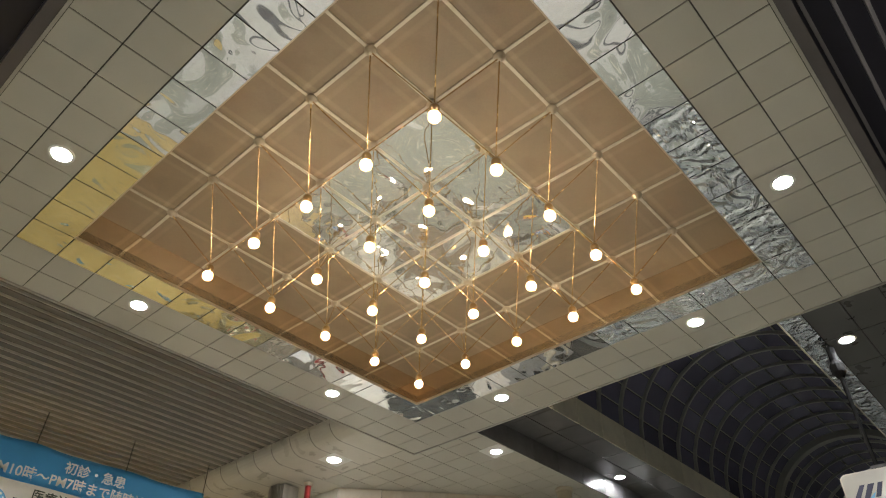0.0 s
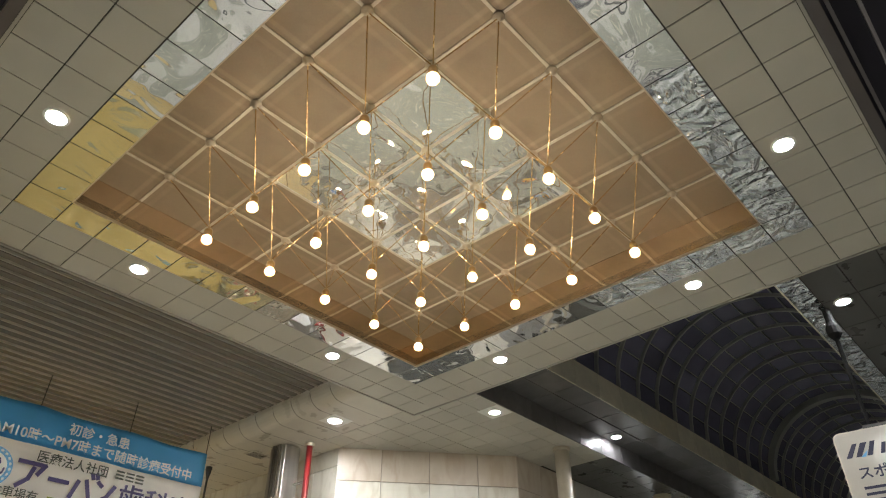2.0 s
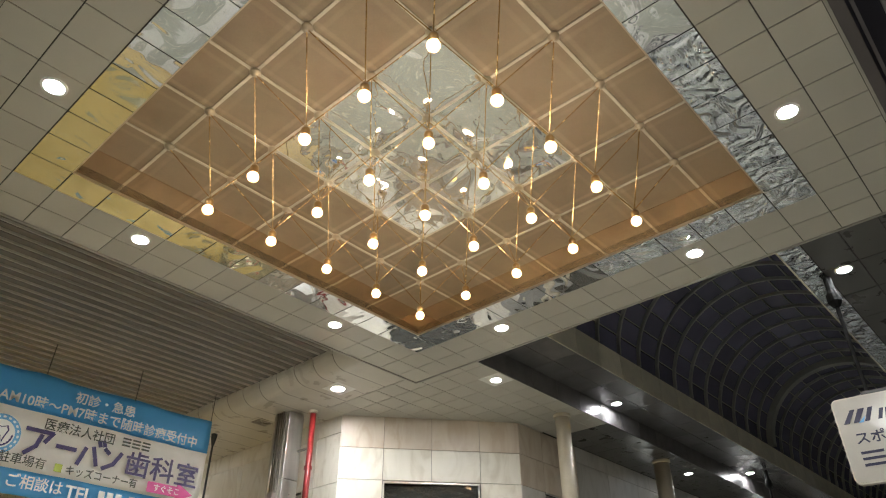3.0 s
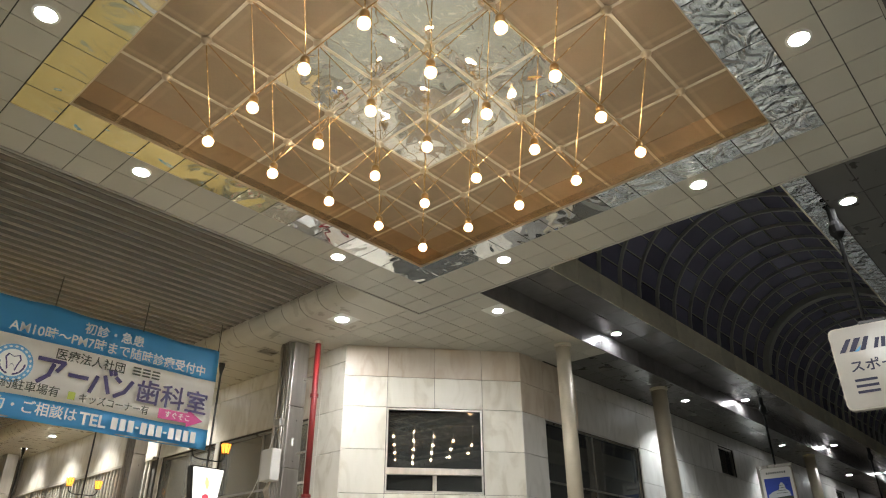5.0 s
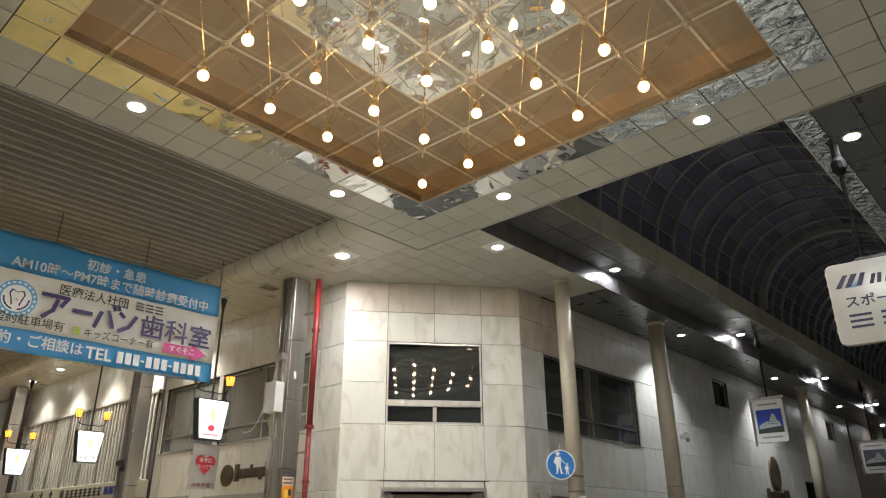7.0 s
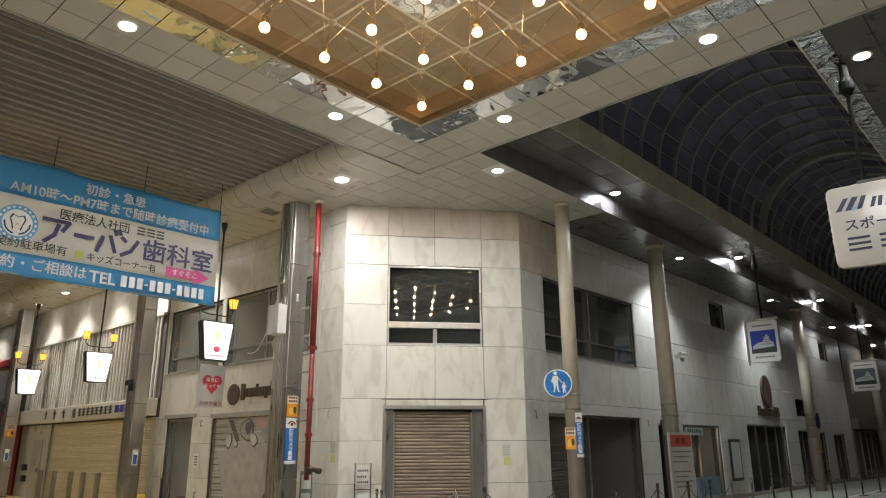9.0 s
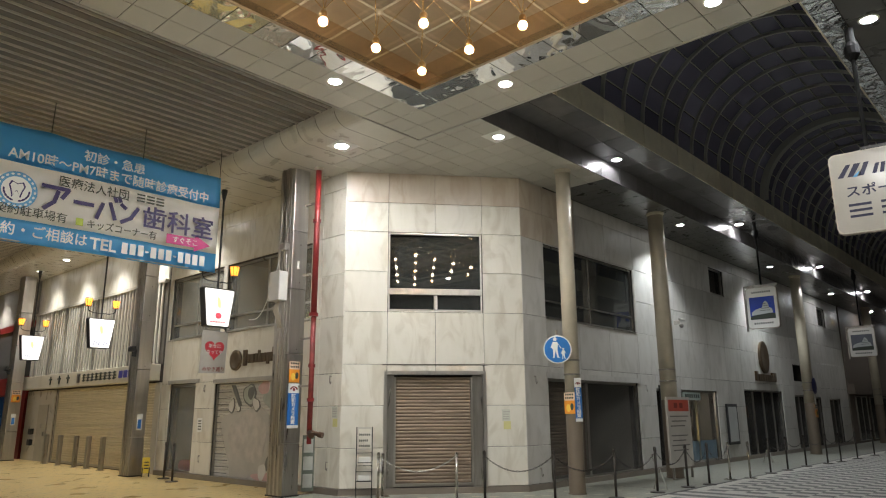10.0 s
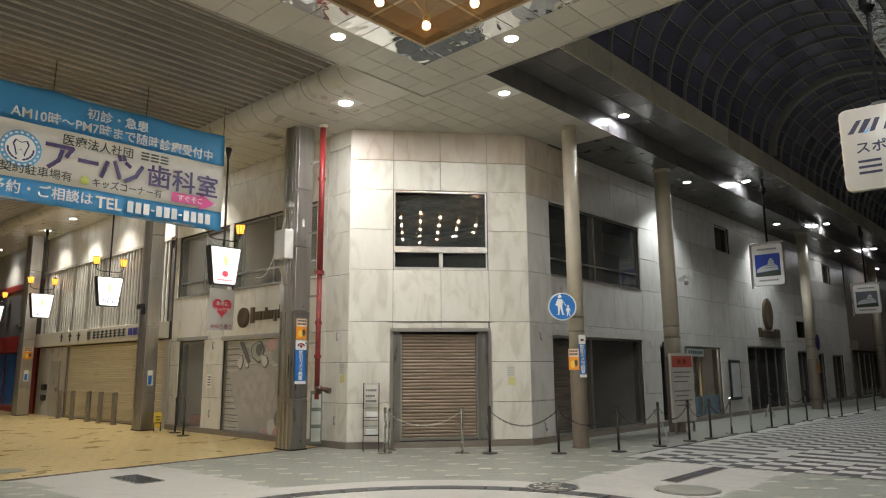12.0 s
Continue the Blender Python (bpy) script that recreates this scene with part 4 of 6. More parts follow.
for z in (0.55, 0.95):
    one_box("box", (h_(30.3), h_(30.05), -0.14, -0.012, z, z + 0.22), M_BLACK, bo, bevel=0.01)

# ---- red shop front beyond ----
M_RED_SHOP = Matrix.Translation((LX, 40.5, 0)) @ FACE_NEG_X
rs = mass("wall_red_shop", M_RED_SHOP, 9.2, [(0.5, 8.6, 0.2, 2.5), (0.5, 8.6, 3.2, 5.2)], "dark red framed shop front")
for dims in ((0, 9.2, -0.06, 0.03, 2.5, 3.2), (0, 0.5, -0.06, 0.03, 0, 2.5), (8.6, 9.15, -0.06, 0.03, 0, 2.5), (0.5, 8.6, -0.06, 0.03, 0.0, 0.2), (0, 9.2, -0.08, 0.03, 5.2, 5.45)):
    one_box("red_panel", dims, M_RED, rs)
one_box("upper_panel", (0, 9.2, -0.03, 0.03, 5.46, ZC), M_INSIDE, rs)
one_box("dark_panel", (0, 9.2, -0.015, 0.03, 3.2, 5.2), M_INSIDE_DARK, rs)
window("window_13", M_RED_SHOP, 0.5, 8.6, 0.2, 2.5, [2.5, 4.5, 6.6], [], "blue-tinted shop windows in a red frame", glass=mat("blue_window_film", (0.03, 0.10, 0.28), 0.2), frame_mat=M_RED)
po = thing("poster", M_RED_SHOP, "white and black poster on the blue shop window", "poster")
one_box("sheet", (7.0, 7.7, 0.05, 0.09, 0.7, 1.7), M_WHITE, po)
one_box("picture", (7.1, 7.6, 0.044, 0.049, 0.8, 1.15), M_BLACK, po)
bm = bmesh.new()
box(bm, 0, 19.5, 0, 0.3, 0, ZC)
tagged(part("wall_far_left", bm, M_INSIDE, at=Matrix.Translation((LX, YE, 0)) @ FACE_NEG_X), "dim facades at the far end of the slatted street", "wall", kind="structure")

# ---- space-frame chandelier ----
ch = thing("chandelier", pose(CX, CY, ZR), "brass space-frame chandelier with twenty-five globe bulbs", "chandelier")
ZN = -0.013                   # strips and knobs under the bronze panels
bm = bmesh.new()
box(bm, -h + 0.02, h - 0.02, -0.018, 0.018, -0.012, 0.0)
strip_x = mesh_of("strip", bm, M_BAR)
bm = bmesh.new()
spin(bm, [(0.030, 0.02), (0.062, 0.012), (0.066, -0.012), (0.055, -0.030), (0.030, -0.036), (0.028, -0.055), (0.012, -0.062)], 14)
knob = mesh_of("knob", bm, M_NODE, True)
for k in range(6):
    v = (k - 2.5) * S
    piece("strip", strip_x, ch, pose(0, v, ZN + 0.012))
    piece("strip", strip_x, ch, pose(v, 0, ZN + 0.0115, 0, 0, 90))
    for j in range(6):
        piece("knob", knob, ch, pose(v, (j - 2.5) * S, ZN))
ZB = 6.575 - ZR
bm = bmesh.new()
spin(bm, [(0.018, 0.185), (0.02, 0.15), (0.046, 0.145), (0.052, 0.125), (0.050, 0.085), (0.040, 0.07), (0.036, 0.055)], 14)
socket = mesh_of("lamp_socket", bm, M_SOCKET, True)
bm = bmesh.new()
ball(bm, (0, 0, 0), 0.066, 16, 10)
bulb = mesh_of("bulb", bm, M_GLOBE, True)
bm = bmesh.new()
ball(bm, (0, 0, 0.004), 0.049, 12, 8)
core = mesh_of("glowing_core", bm, M_BULB, True)
legs = []
for sx in (-1, 1):
    for sy in (-1, 1):
        bm = bmesh.new()
        tube(bm, (0, 0, ZB + 0.17), (sx * S / 2, sy * S / 2, ZN - 0.03), 0.0065, seg=6)
        legs.append(mesh_of("stay", bm, M_BRASS))
for i in range(5):
    for j in range(5):
        x, y = (i - 2) * S, (j - 2) * S
        sk = piece("lamp_socket", socket, ch, pose(x, y, ZB))
        piece("bulb", bulb, sk, Matrix.Identity(4))
        piece("glowing_core", core, sk, Matrix.Identity(4))
        for lg in legs:
            piece("stay", lg, ch, pose(x, y, 0))

# ---- ceiling downlights ----
def downlight_master():
    dl = thing("downlight", pose(CX - 1.77, CY + 3.80, ZC), "round white recessed ceiling downlight, lit", "downlight", "ceiling downlights")
    bm = bmesh.new()
    spin(bm, [(0.135, 0.005), (0.135, -0.012), (0.102, -0.016), (0.102, 0.0)], 28)
    part("trim_ring", bm, M_WHITE, dl)
    bm = bmesh.new()
    spin(bm, [(0.100, -0.009), (0.093, -0.015), (0.045, -0.019)], 28)
    part("lens", bm, M_LAMP, dl, "glowing white lens")
    return dl


dl = downlight_master()


def beam(lamp, watts, degrees, colour, blend=0.6):
    """The hooded downlight's own light: a cone that leaves the top of the wall in shade."""
    for o_ in lamp.children:
        if o_.name.startswith("lens"):
            o_.data = o_.data.copy()
            o_.data.materials[0] = M_LAMP_BEAM
    li = bpy.data.lights.new("beam", "SPOT")
    li.energy, li.spot_size, li.spot_blend, li.color, li.shadow_soft_size = watts, radians(degrees), blend, colour, 0.09
    ob = new("beam", li)
    ob.parent = lamp
    ob.matrix_basis = Matrix.Translation((0, 0, -0.03))


spots = []
for a in (-1.77, 1.77):
    spots += [(CX + a, CY + 3.80), (CX + 3.80, CY + a), (CX + a, CY - 3.80), (CX - 3.80, CY + a)]
spots = [p for p in spots if abs(p[0] - (CX - 1.77)) > 0.01 or abs(p[1] - (CY + 3.80)) > 0.01]
spots += [(10.45, 7.97), (19.6, 8.2), (28.0, 8.3), (36.5, 8.3), (45.0, 8.3), (54.0, 8.3)]
high = [(14.3, 7.40), (22.3, 7.42), (31.5, 7.42), (40.0, 7.42), (49.0, 7.42), (58.0, 7.42)]
spots += [(10.65, 1.46), (13.53, 1.46), (20.8, 1.46)]
# first four hang unseen behind the banner, added to brighten this street
side_street = [(8.85, 17.6), (8.85, 20.5), (8.85, 23.4), (8.85, 26.3), (8.95, 29.2), (8.95, 35.4), (8.95, 42.0)]
# unseen fill lamps, added beyond the crossing and across the slatted street
raised = [(2.0, -3.6, ZC + 0.9), (7.0, -3.6, ZC + 0.9), (-4.0, 2.0, ZC + 0.9), (-4.0, 7.0, ZC + 0.9)]
raised += [(-2.6, 11.0 + 3.1 * k, ZS) for k in range(8)]
for x, y in spots:
    if x < 12 and not x > 10:
        copy_thing(dl, pose(x, y, ZC))
mid = copy_thing(dl, pose(*high[1], ZG))
strong = copy_thing(dl, pose(8.60, 10.66, ZC) @ Matrix.Diagonal((1.3, 1.3, 1.0, 1.0)))
strong["label"] = "strong round recessed downlight in the corner soffit"
dim = copy_thing(dl, pose(*high[0], ZG))
dim["label"] = "dimmer round recessed downlight over the vaulted street"
for lamp, m_ in ((mid, M_LAMP_MID), (strong, M_LAMP_STRONG), (dim, M_LAMP_DIM)):
    for o_ in lamp.children:
        if o_.name.startswith("lens"):
            o_.data = o_.data.copy()
            o_.data.materials[0] = m_
for x, y in spots:
    if x > 10 and (y < 8.1 or x < 12):
        copy_thing(dim, pose(x, y, ZC))
for x, y, z in raised:
    copy_thing(dl, pose(x, y, z))
for x, y in high[2:]:
    copy_thing(mid, pose(x, y, ZG))
wash = copy_thing(dl, pose(19.55, 8.2, ZC))
wash["label"] = "hooded round downlight washing the grey stone wall"
beam(wash, 880.0, 116, (0.90, 0.96, 1.0))
copy_thing(wash, pose(27.9, 8.3, ZC))
for x in (36.6, 45.0, 54.0):
    copy_thing(dim, pose(x, 8.3, ZC))
street = copy_thing(dl, pose(*side_street[0], ZC))
street["label"] = "hooded round downlight before the shops of the slatted street"
beam(street, 720.0, 112, (1.0, 0.97, 0.92), 1.0)
for x, y in side_street[1:]:
    copy_thing(street, pose(x, y, ZC))
# pale square plates round the soffit downlights
for x, y in ((10.45, 7.97), (8.63, 10.65)):
    bm = bmesh.new()
    box(bm, x - 0.25, x + 0.25, y - 0.25, y + 0.25, ZC - 0.004, ZC + 0.004)
    tagged(part("ceiling_lamp_plate", bm, M_WHITE), "white square plate round a soffit downlight", "ceiling", kind="structure")
# air vents in the soffit
for y in (13.5, 22.5):
    vt = thing("ceiling_vent", pose(8.75, y, ZC - 0.004), "cream slotted air vent in the soffit", "vent")
    one_box("frame", (-0.25, 0.25, -0.2, 0.2, -0.012, 0.0), M_COVE, vt, bevel=0.004)
    for k in range(6):
        one_box("slat", (-0.2, 0.2, -0.15 + k * 0.055, -0.12 + k * 0.055, -0.02, -0.0125), M_STEEL_DARK, vt)

# ---- steel-clad pillars ----
def pillar(x0, x1, y0, y1, label):
    ob = thing("pillar", pose((x0 + x1) / 2, (y0 + y1) / 2, 0), label, "pillar", "street pillars")
    w, d = (x1 - x0) / 2, (y1 - y0) / 2
    for a, b in ((0.03, 1.05), (1.06, 2.9), (2.91, 4.3), (4.31, 5.6), (5.61, ZC - 0.02)):
        bm = bmesh.new()
        box(bm, -w, w, -d, d, a, b)
        soften(bm, 0.012, 2)
        part("casing", bm, M_STEEL_DARK if b < 3 and y0 < 13 else M_STEEL, ob)
    for yy in (-0.5, 0.0, 0.5):
        one_box("groove", (-w - 0.012, -w - 0.0005, yy * d - 0.03, yy * d + 0.03, 0.03, ZC - 0.02), M_STEEL, ob)
    one_box("foot", (-w - 0.015, w + 0.015, -d - 0.015, d + 0.015, 0, 0.03), M_BLACK, ob)
    for zz in (3.0, 4.45, 5.3):
        bm = bmesh.new()
        ball(bm, (0.02, -d - 0.002, zz), 0.012, 8, 6)
        part("rivet", bm, M_BLACK, ob)
    return ob


pillar(8.72, 9.12, 12.40, 12.95, "steel-clad pillar with notices at the corner")
pillar(8.84, 9.22, 19.75, 20.3, "steel-clad pillar before the cream shutter")
pillar(8.84, 9.26, 30.5, 31.1, "steel-clad pillar beside the red shop")
pillar(8.84, 9.26, 41.0, 41.6, "steel-clad pillar far down the street")

# round pipes of the vaulted street
def post_pipe(x, y, r, label, split=1.95, square=False):
    ob = thing("column", pose(x, y, 0), label, "column", "vaulted street columns")
    bm = bmesh.new()
    if square:
        box(bm, -r, r, -r, r, split, ZC)
        soften(bm, 0.04, 3)
    else:
        tube(bm, (0, 0, split), (0, 0, ZC), r, seg=24)
    part("shaft", bm, M_PIPE, ob, smooth=not square)
    bm = bmesh.new()
    spin(bm, [(r + 0.025, 0.0), (r + 0.025, 0.02), (r + 0.006, 0.03), (r + 0.006, split - 0.01), (r + 0.002, split)], 24)
    part("lower_wrap", bm, M_PIPE_DARK, ob, "brown sheet wrap with wear")
    for z in (2.42, 2.72):
        bm = bmesh.new()
        spin(bm, [(r + 0.008, z), (r + 0.014, z + 0.005), (r + 0.014, z + 0.035), (r + 0.008, z + 0.04)], 24)
        part("clamp", bm, M_STEEL_DARK, ob)
    bm = bmesh.new()
    spin(bm, [(r + 0.002, ZC - 0.08), (r + 0.03, ZC - 0.06), (r + 0.03, ZC - 0.003), (r, ZC - 0.003)], 24)
    part("collar", bm, M_PIPE, ob)
    return ob


post_pipe(13.07, 8.15, 0.165, "beige painted round column with signs clamped on")
post_pipe(17.88, 8.2, 0.21, "beige painted column with a surveillance camera")
post_pipe(30.6, 8.2, 0.2, "beige painted round column by a no-parking sign")
post_pipe(43.0, 8.2, 0.2, "beige painted round column far down the street")

# red standpipe beside the corner
rp = thing("standpipe", pose(9.02, 11.95, 0), "red painted fire pipe with peeling paint and valves", "pipe")
bm = bmesh.new()
tube(bm, (0, 0, 3.7), (0, 0, ZC - 0.1), 0.065, seg=16)
part("upper_pipe", bm, M_RED, rp, smooth=True)
bm = bmesh.new()
tube(bm, (0, 0, 1.25), (0, 0, 3.7), 0.055, seg=16)
part("lower_pipe", bm, mat("peeling_red_paint", (0.22, 0.03, 0.025), 0.5, var=0.5, scale=9, stain=0.85), rp, smooth=True)
for z, r in ((ZC - 0.12, 0.10), (5.75, 0.088), (3.68, 0.10), (2.6, 0.075), (1.9, 0.078)):
    bm = bmesh.new()
    spin(bm, [(r, z), (r, z + 0.07)], 16)
    part("flange", bm, M_RED if z < 6.5 else M_PIPE, rp)
for dx in (-0.10, 0.12):
    bm = bmesh.new()
    tube(bm, (0, 0, 1.30), (dx, -0.16, 1.24), 0.045, seg=12)
    tube(bm, (dx, -0.16, 1.24), (dx * 1.3, -0.24, 1.22), 0.06, seg=14)
    part("hose_valve", bm, mat("dark_bronze_cap", (0.10, 0.06, 0.04), 0.4, metal=0.8), rp, "dark bronze hose coupling")
bm = bmesh.new()
tube(bm, (0, 0, 1.05), (0, 0, 1.25), 0.05, seg=12)
part("drain", bm, M_RED, rp)
for z in (2.2, 3.2, 4.6, 6.2):
    one_box("bracket", (-0.02, 0.02, 0.05, 0.42, z, z + 0.04), M_STEEL_DARK, rp)

# conduits and box on the corner pillar
cd = thing("conduit", pose(8.66, 12.52, 0), "thin steel conduits with a grey junction box on the pillar", "conduit")
for k, (dy, z0, r) in enumerate(((0.0, 1.0, 0.018), (0.07, 4.9, 0.016), (0.15, 1.0, 0.016), (0.24, 4.5, 0.03))):
    bm = bmesh.new()
    tube(bm, (0, dy, z0), (0, dy, ZC - 0.02), r, seg=10)
    part("tube", bm, M_STEEL, cd, smooth=True)
one_box("junction_box", (-0.24, -0.02, -0.12, 0.26, 4.02, 4.66), mat("grey_box_paint", (0.60, 0.59, 0.55), 0.4), cd, "light grey metal junction box", bevel=0.015)
one_box("fitting", (-0.09, 0.03, -0.05, 0.15, 5.15, 5.32), M_ALU, cd, bevel=0.02)
for k in range(4):
    bm = bmesh.new()
    p = [Vector((-0.12 + 0.02 * k, 0.02 + 0.05 * k, 4.02)), Vector((-0.14, 0.05 + 0.05 * k, 3.85)), Vector((-0.05, 0.08 + 0.04 * k, 3.66)), Vector((0.0, 0.08 + 0.04 * k, 3.45))]
    for a, b in zip(p, p[1:]):
        tube(bm, a, b, 0.016, seg=7)
    part("flex_hose", bm, mat("beige_hose", (0.42, 0.37, 0.29), 0.6), cd)
bm = bmesh.new()
p0, p1 = Vector((-0.1, 0.1, 4.95)), Vector((0.6, 2.3, 3.9))
pts = [p0.lerp(p1, i / 12) + Vector((0, 0, -0.45 * math.sin(math.pi * i / 12))) for i in range(13)]
for a, b in zip(pts, pts[1:]):
    tube(bm, a, b, 0.009, seg=5)
part("cable", bm, M_WHITE, cd, "white sagging cable")
one_box("switch_plate", (0.20, 0.26, -0.135, -0.115, 4.76, 4.93), M_WHITE, cd, bevel=0.006)

# ---- notices on the corner pillar ----
M_BLUE = mat("sign_blue", (0.03, 0.16, 0.48), 0.35, var=0.05)
M_ORANGE = mat("sign_orange", (0.80, 0.30, 0.03), 0.4, var=0.06)
M_SKY = mat("banner_sky_blue", (0.11, 0.46, 0.82), 0.42, var=0.07, scale=1.5)
M_CLOTH = mat("banner_white_cloth", (0.92, 0.91, 0.88), 0.6, var=0.05, scale=1.5)
M_INDIGO = mat("indigo_print", (0.035, 0.022, 0.115), 0.5)
M_NAVY = mat("navy_print", (0.012, 0.014, 0.045), 0.5)
M_MAGENTA = mat("magenta_print", (0.55, 0.05, 0.22), 0.5)
M_LIME = mat("lime_print", (0.42, 0.50, 0.05), 0.5)
M_DISC = mat("disc_blue", (0.02, 0.17, 0.50), 0.35, var=0.04)


def notice_orange(m, w, hh, label):
    ob = thing("notice", m, label, "notice", "orange notices")
    one_box("plate", (-w / 2, w / 2, -0.004, 0.0, 0, hh), M_ORANGE, ob)
    one_box("heading", (-w / 2, w / 2, -0.0065, -0.0045, hh * 0.62, hh), mat("pale_orange", (0.75, 0.55, 0.40), 0.4), ob)
    for r, z in enumerate((0.70, 0.86)):
        for k in range(5):
            one_box("print_bar", (-w * 0.40 + k * w * 0.165, -w * 0.40 + k * w * 0.165 + w * 0.12, -0.009, -0.007, hh * z, hh * (z + 0.09)), M_PRINT, ob)
    blot("picture", oval(-w * 0.12, hh * 0.27, w * 0.2, hh * 0.18), mat("yellow_print", (0.85, 0.55, 0.08), 0.4), ob, -0.011)
    blot("picture", oval(w * 0.22, hh * 0.33, w * 0.15, hh * 0.16), M_PRINT, ob, -0.0115)
    return ob


def camera_notice(m, w, hh, label):
    ob = thing("notice", m, label, "notice", "blue camera notices")
    one_box("plate", (-w / 2, w / 2, -0.004, 0.0, 0, hh), M_BLUE, ob)
    one_box("head_panel", (-w / 2, w / 2, -0.007, -0.0045, hh * 0.78, hh), M_WHITE, ob)
    bm = bmesh.new()
    ring = []
    for i in range(25):
        a = math.pi * 0.05 + i / 24 * math.pi * 0.9
        ring.append((math.cos(a), math.sin(a)))
    outer = [(x * w * 0.36, hh * 0.85 + z * w * 0.36 * 0.8) for x, z in ring]
    inner = [(x * w * 0.22, hh * 0.85 + z * w * 0.2) for x, z in reversed(ring)]
    sheet(bm, outer + inner, 0.003, Matrix.Translation((0, -0.0105, 0)))
    part("mark", bm, M_RED, ob)
    blot("mark_eye", oval(0, hh * 0.865, w * 0.12, w * 0.12), M_RED, ob, -0.0135)
    for k, c in enumerate("防犯カメラ設置"):
        letters("character", c, hh * 0.098, M_WHITE, ob, Matrix.Translation((0, -0.006, hh * (0.685 - k * 0.097))), align="CENTER", squeeze=1.25, bold=0.022)
    one_box("foot_strip", (-w / 2, w / 2, -0.007, -0.0045, 0, hh * 0.07), M_WHITE, ob)
    return ob


PF = 12.40                    # street face of the corner pillar
notice_orange(pose(8.90, PF - 0.016, 2.30), 0.27, 0.44, "orange warning notice stuck on the steel pillar")
camera_notice(pose(8.90, PF - 0.016, 1.36), 0.28, 0.92, "blue camera notice stuck on the steel pillar")
sw = thing("door_release", pose(8.715, 12.55, 0), "narrow dark panel of switches on the pillar", "switch")
one_box("panel", (-0.03, -0.013, -0.03, 0.03, 1.50, 1.98), M_BLACK, sw, bevel=0.004)
for z in (1.6, 1.72, 1.82):
    one_box("button", (-0.036, -0.031, -0.015, 0.015, z, z + 0.03), M_WHITE, sw)
for x, y, z in ((9.03, 19.75, 1.25), (9.05, 30.5, 1.3)):
    st = thing("sticker", pose(x, y - 0.016, z), "small white and blue sticker on the steel pillar", "sticker")
    one_box("sheet", (-0.08, 0.08, -0.003, 0.0, 0, 0.42), M_WHITE, st)
    one_box("print_bar", (-0.05, 0.05, -0.006, -0.0035, 0.03, 0.28), M_BLUE, st)
notice_orange(pose(9.05, 30.48, 2.15), 0.30, 0.46, "orange warning notice on a far steel pillar")
for x, y, z in ((8.72, 19.9, 3.35), (8.72, 30.8, 3.3)):
    cm = thing("surveillance_camera", pose(x, y, z), "small dark surveillance camera on a steel pillar", "camera")
    one_box("body", (-0.12, 0.0, -0.25, 0.05, 0.05, 0.2), M_BLACK, cm, bevel=0.02)
    one_box("bracket", (0.0, 0.11, -0.03, 0.03, -0.08, 0.12), M_BLACK, cm)

# free-standing notice behind the pillar
fb = thing("notice_board", pose(9.52, 12.62, 0, 0, 0, -35), "tall glazed notice board by the corner", "board")
one_box("board", (-0.13, 0.13, 0, 0.04, 0.05, 1.2), mat("grey_green_notice", (0.16, 0.18, 0.15), 0.25, stain=0.3), fb)
for k in range(3):
    one_box("sheet", (-0.10, 0.10, -0.006, -0.001, 0.12 + k * 0.36, 0.40 + k * 0.36), mat("pale_notice_sheet", (0.45, 0.46, 0.42), 0.3, var=0.2), fb)

# ---- hanging cloth banner ----
bn = thing("hanging_banner", pose(2.3, 13.6, 4.64), "blue and white cloth clinic banner hung from the slats", "banner")
BW, BH = 5.27, 2.17


def banner_cloth(name, z0, z1, material):
    bm = bmesh.new()
    n = 40
    grid = []
    for i in range(n + 1):
        x = BW * i / n
        col = []
        for k in range(7):
            z = z0 + (z1 - z0) * k / 6
            sag = 0.03 * math.sin(x * 1.9) * (1 - z / BH) + 0.012 * math.sin(x * 6 + z * 3)
            droop = 0.035 * abs(math.sin(math.pi * x / 1.75)) if z > BH - 0.01 else 0.0
            col.append(bm.verts.new((x, sag, z - droop)))
        grid.append(col)
    for i in range(n):
        for k in range(6):
            bm.faces.new((grid[i][k], grid[i + 1][k], grid[i + 1][k + 1], grid[i][k + 1]))
    r = bmesh.ops.solidify(bm, geom=bm.faces[:], thickness=0.004)
    return part(name, bm, material, bn, smooth=True)


banner_cloth("lower_band", 0.0, 0.42, M_SKY)
banner_cloth("middle_field", 0.42, 1.46, M_CLOTH)
banner_cloth("upper_band", 1.46, BH, M_SKY)
TY = -0.072


def at(x, z):
    return Matrix.Translation((x, TY, z))


letters("heading", "初診・急患", 0.235, M_WHITE, bn, at(2.34, 1.80), squeeze=1.02, bold=0.014)
letters("heading", "AM10時〜PM7時まで随時診療受付中", 0.25, M_WHITE, bn, at(1.08, 1.52), squeeze=0.96, bold=0.012)
letters("caption", "医療法人社団", 0.225, M_PRINT, bn, at(1.95, 1.19), squeeze=0.98)
for k in range(3):
    xn = 3.42 + k * 0.20
    for z in (1.20, 1.265, 1.33):
        one_box("name_bar", (xn, xn + 0.165, TY - 0.002, TY + 0.002, z, z + 0.032), M_PRINT, bn)


def stroke(pts, w):
    bm = bmesh.new()
    for k, ((xa, za), (xb, zb)) in enumerate(zip(pts, pts[1:])):
        d = Vector((xb - xa, 0, zb - za)).normalized()
        nrm = Vector((-d.z, 0, d.x)) * w / 2
        a, b = Vector((xa, TY - 0.002 * k, za)) - d * w * 0.3, Vector((xb, TY - 0.002 * k, zb)) + d * w * 0.3
        q = [bm.verts.new(p) for p in (a + nrm, b + nrm, b - nrm, a - nrm)]
        bm.faces.new(q)
    part("brand_stroke", bm, M_INDIGO, bn)


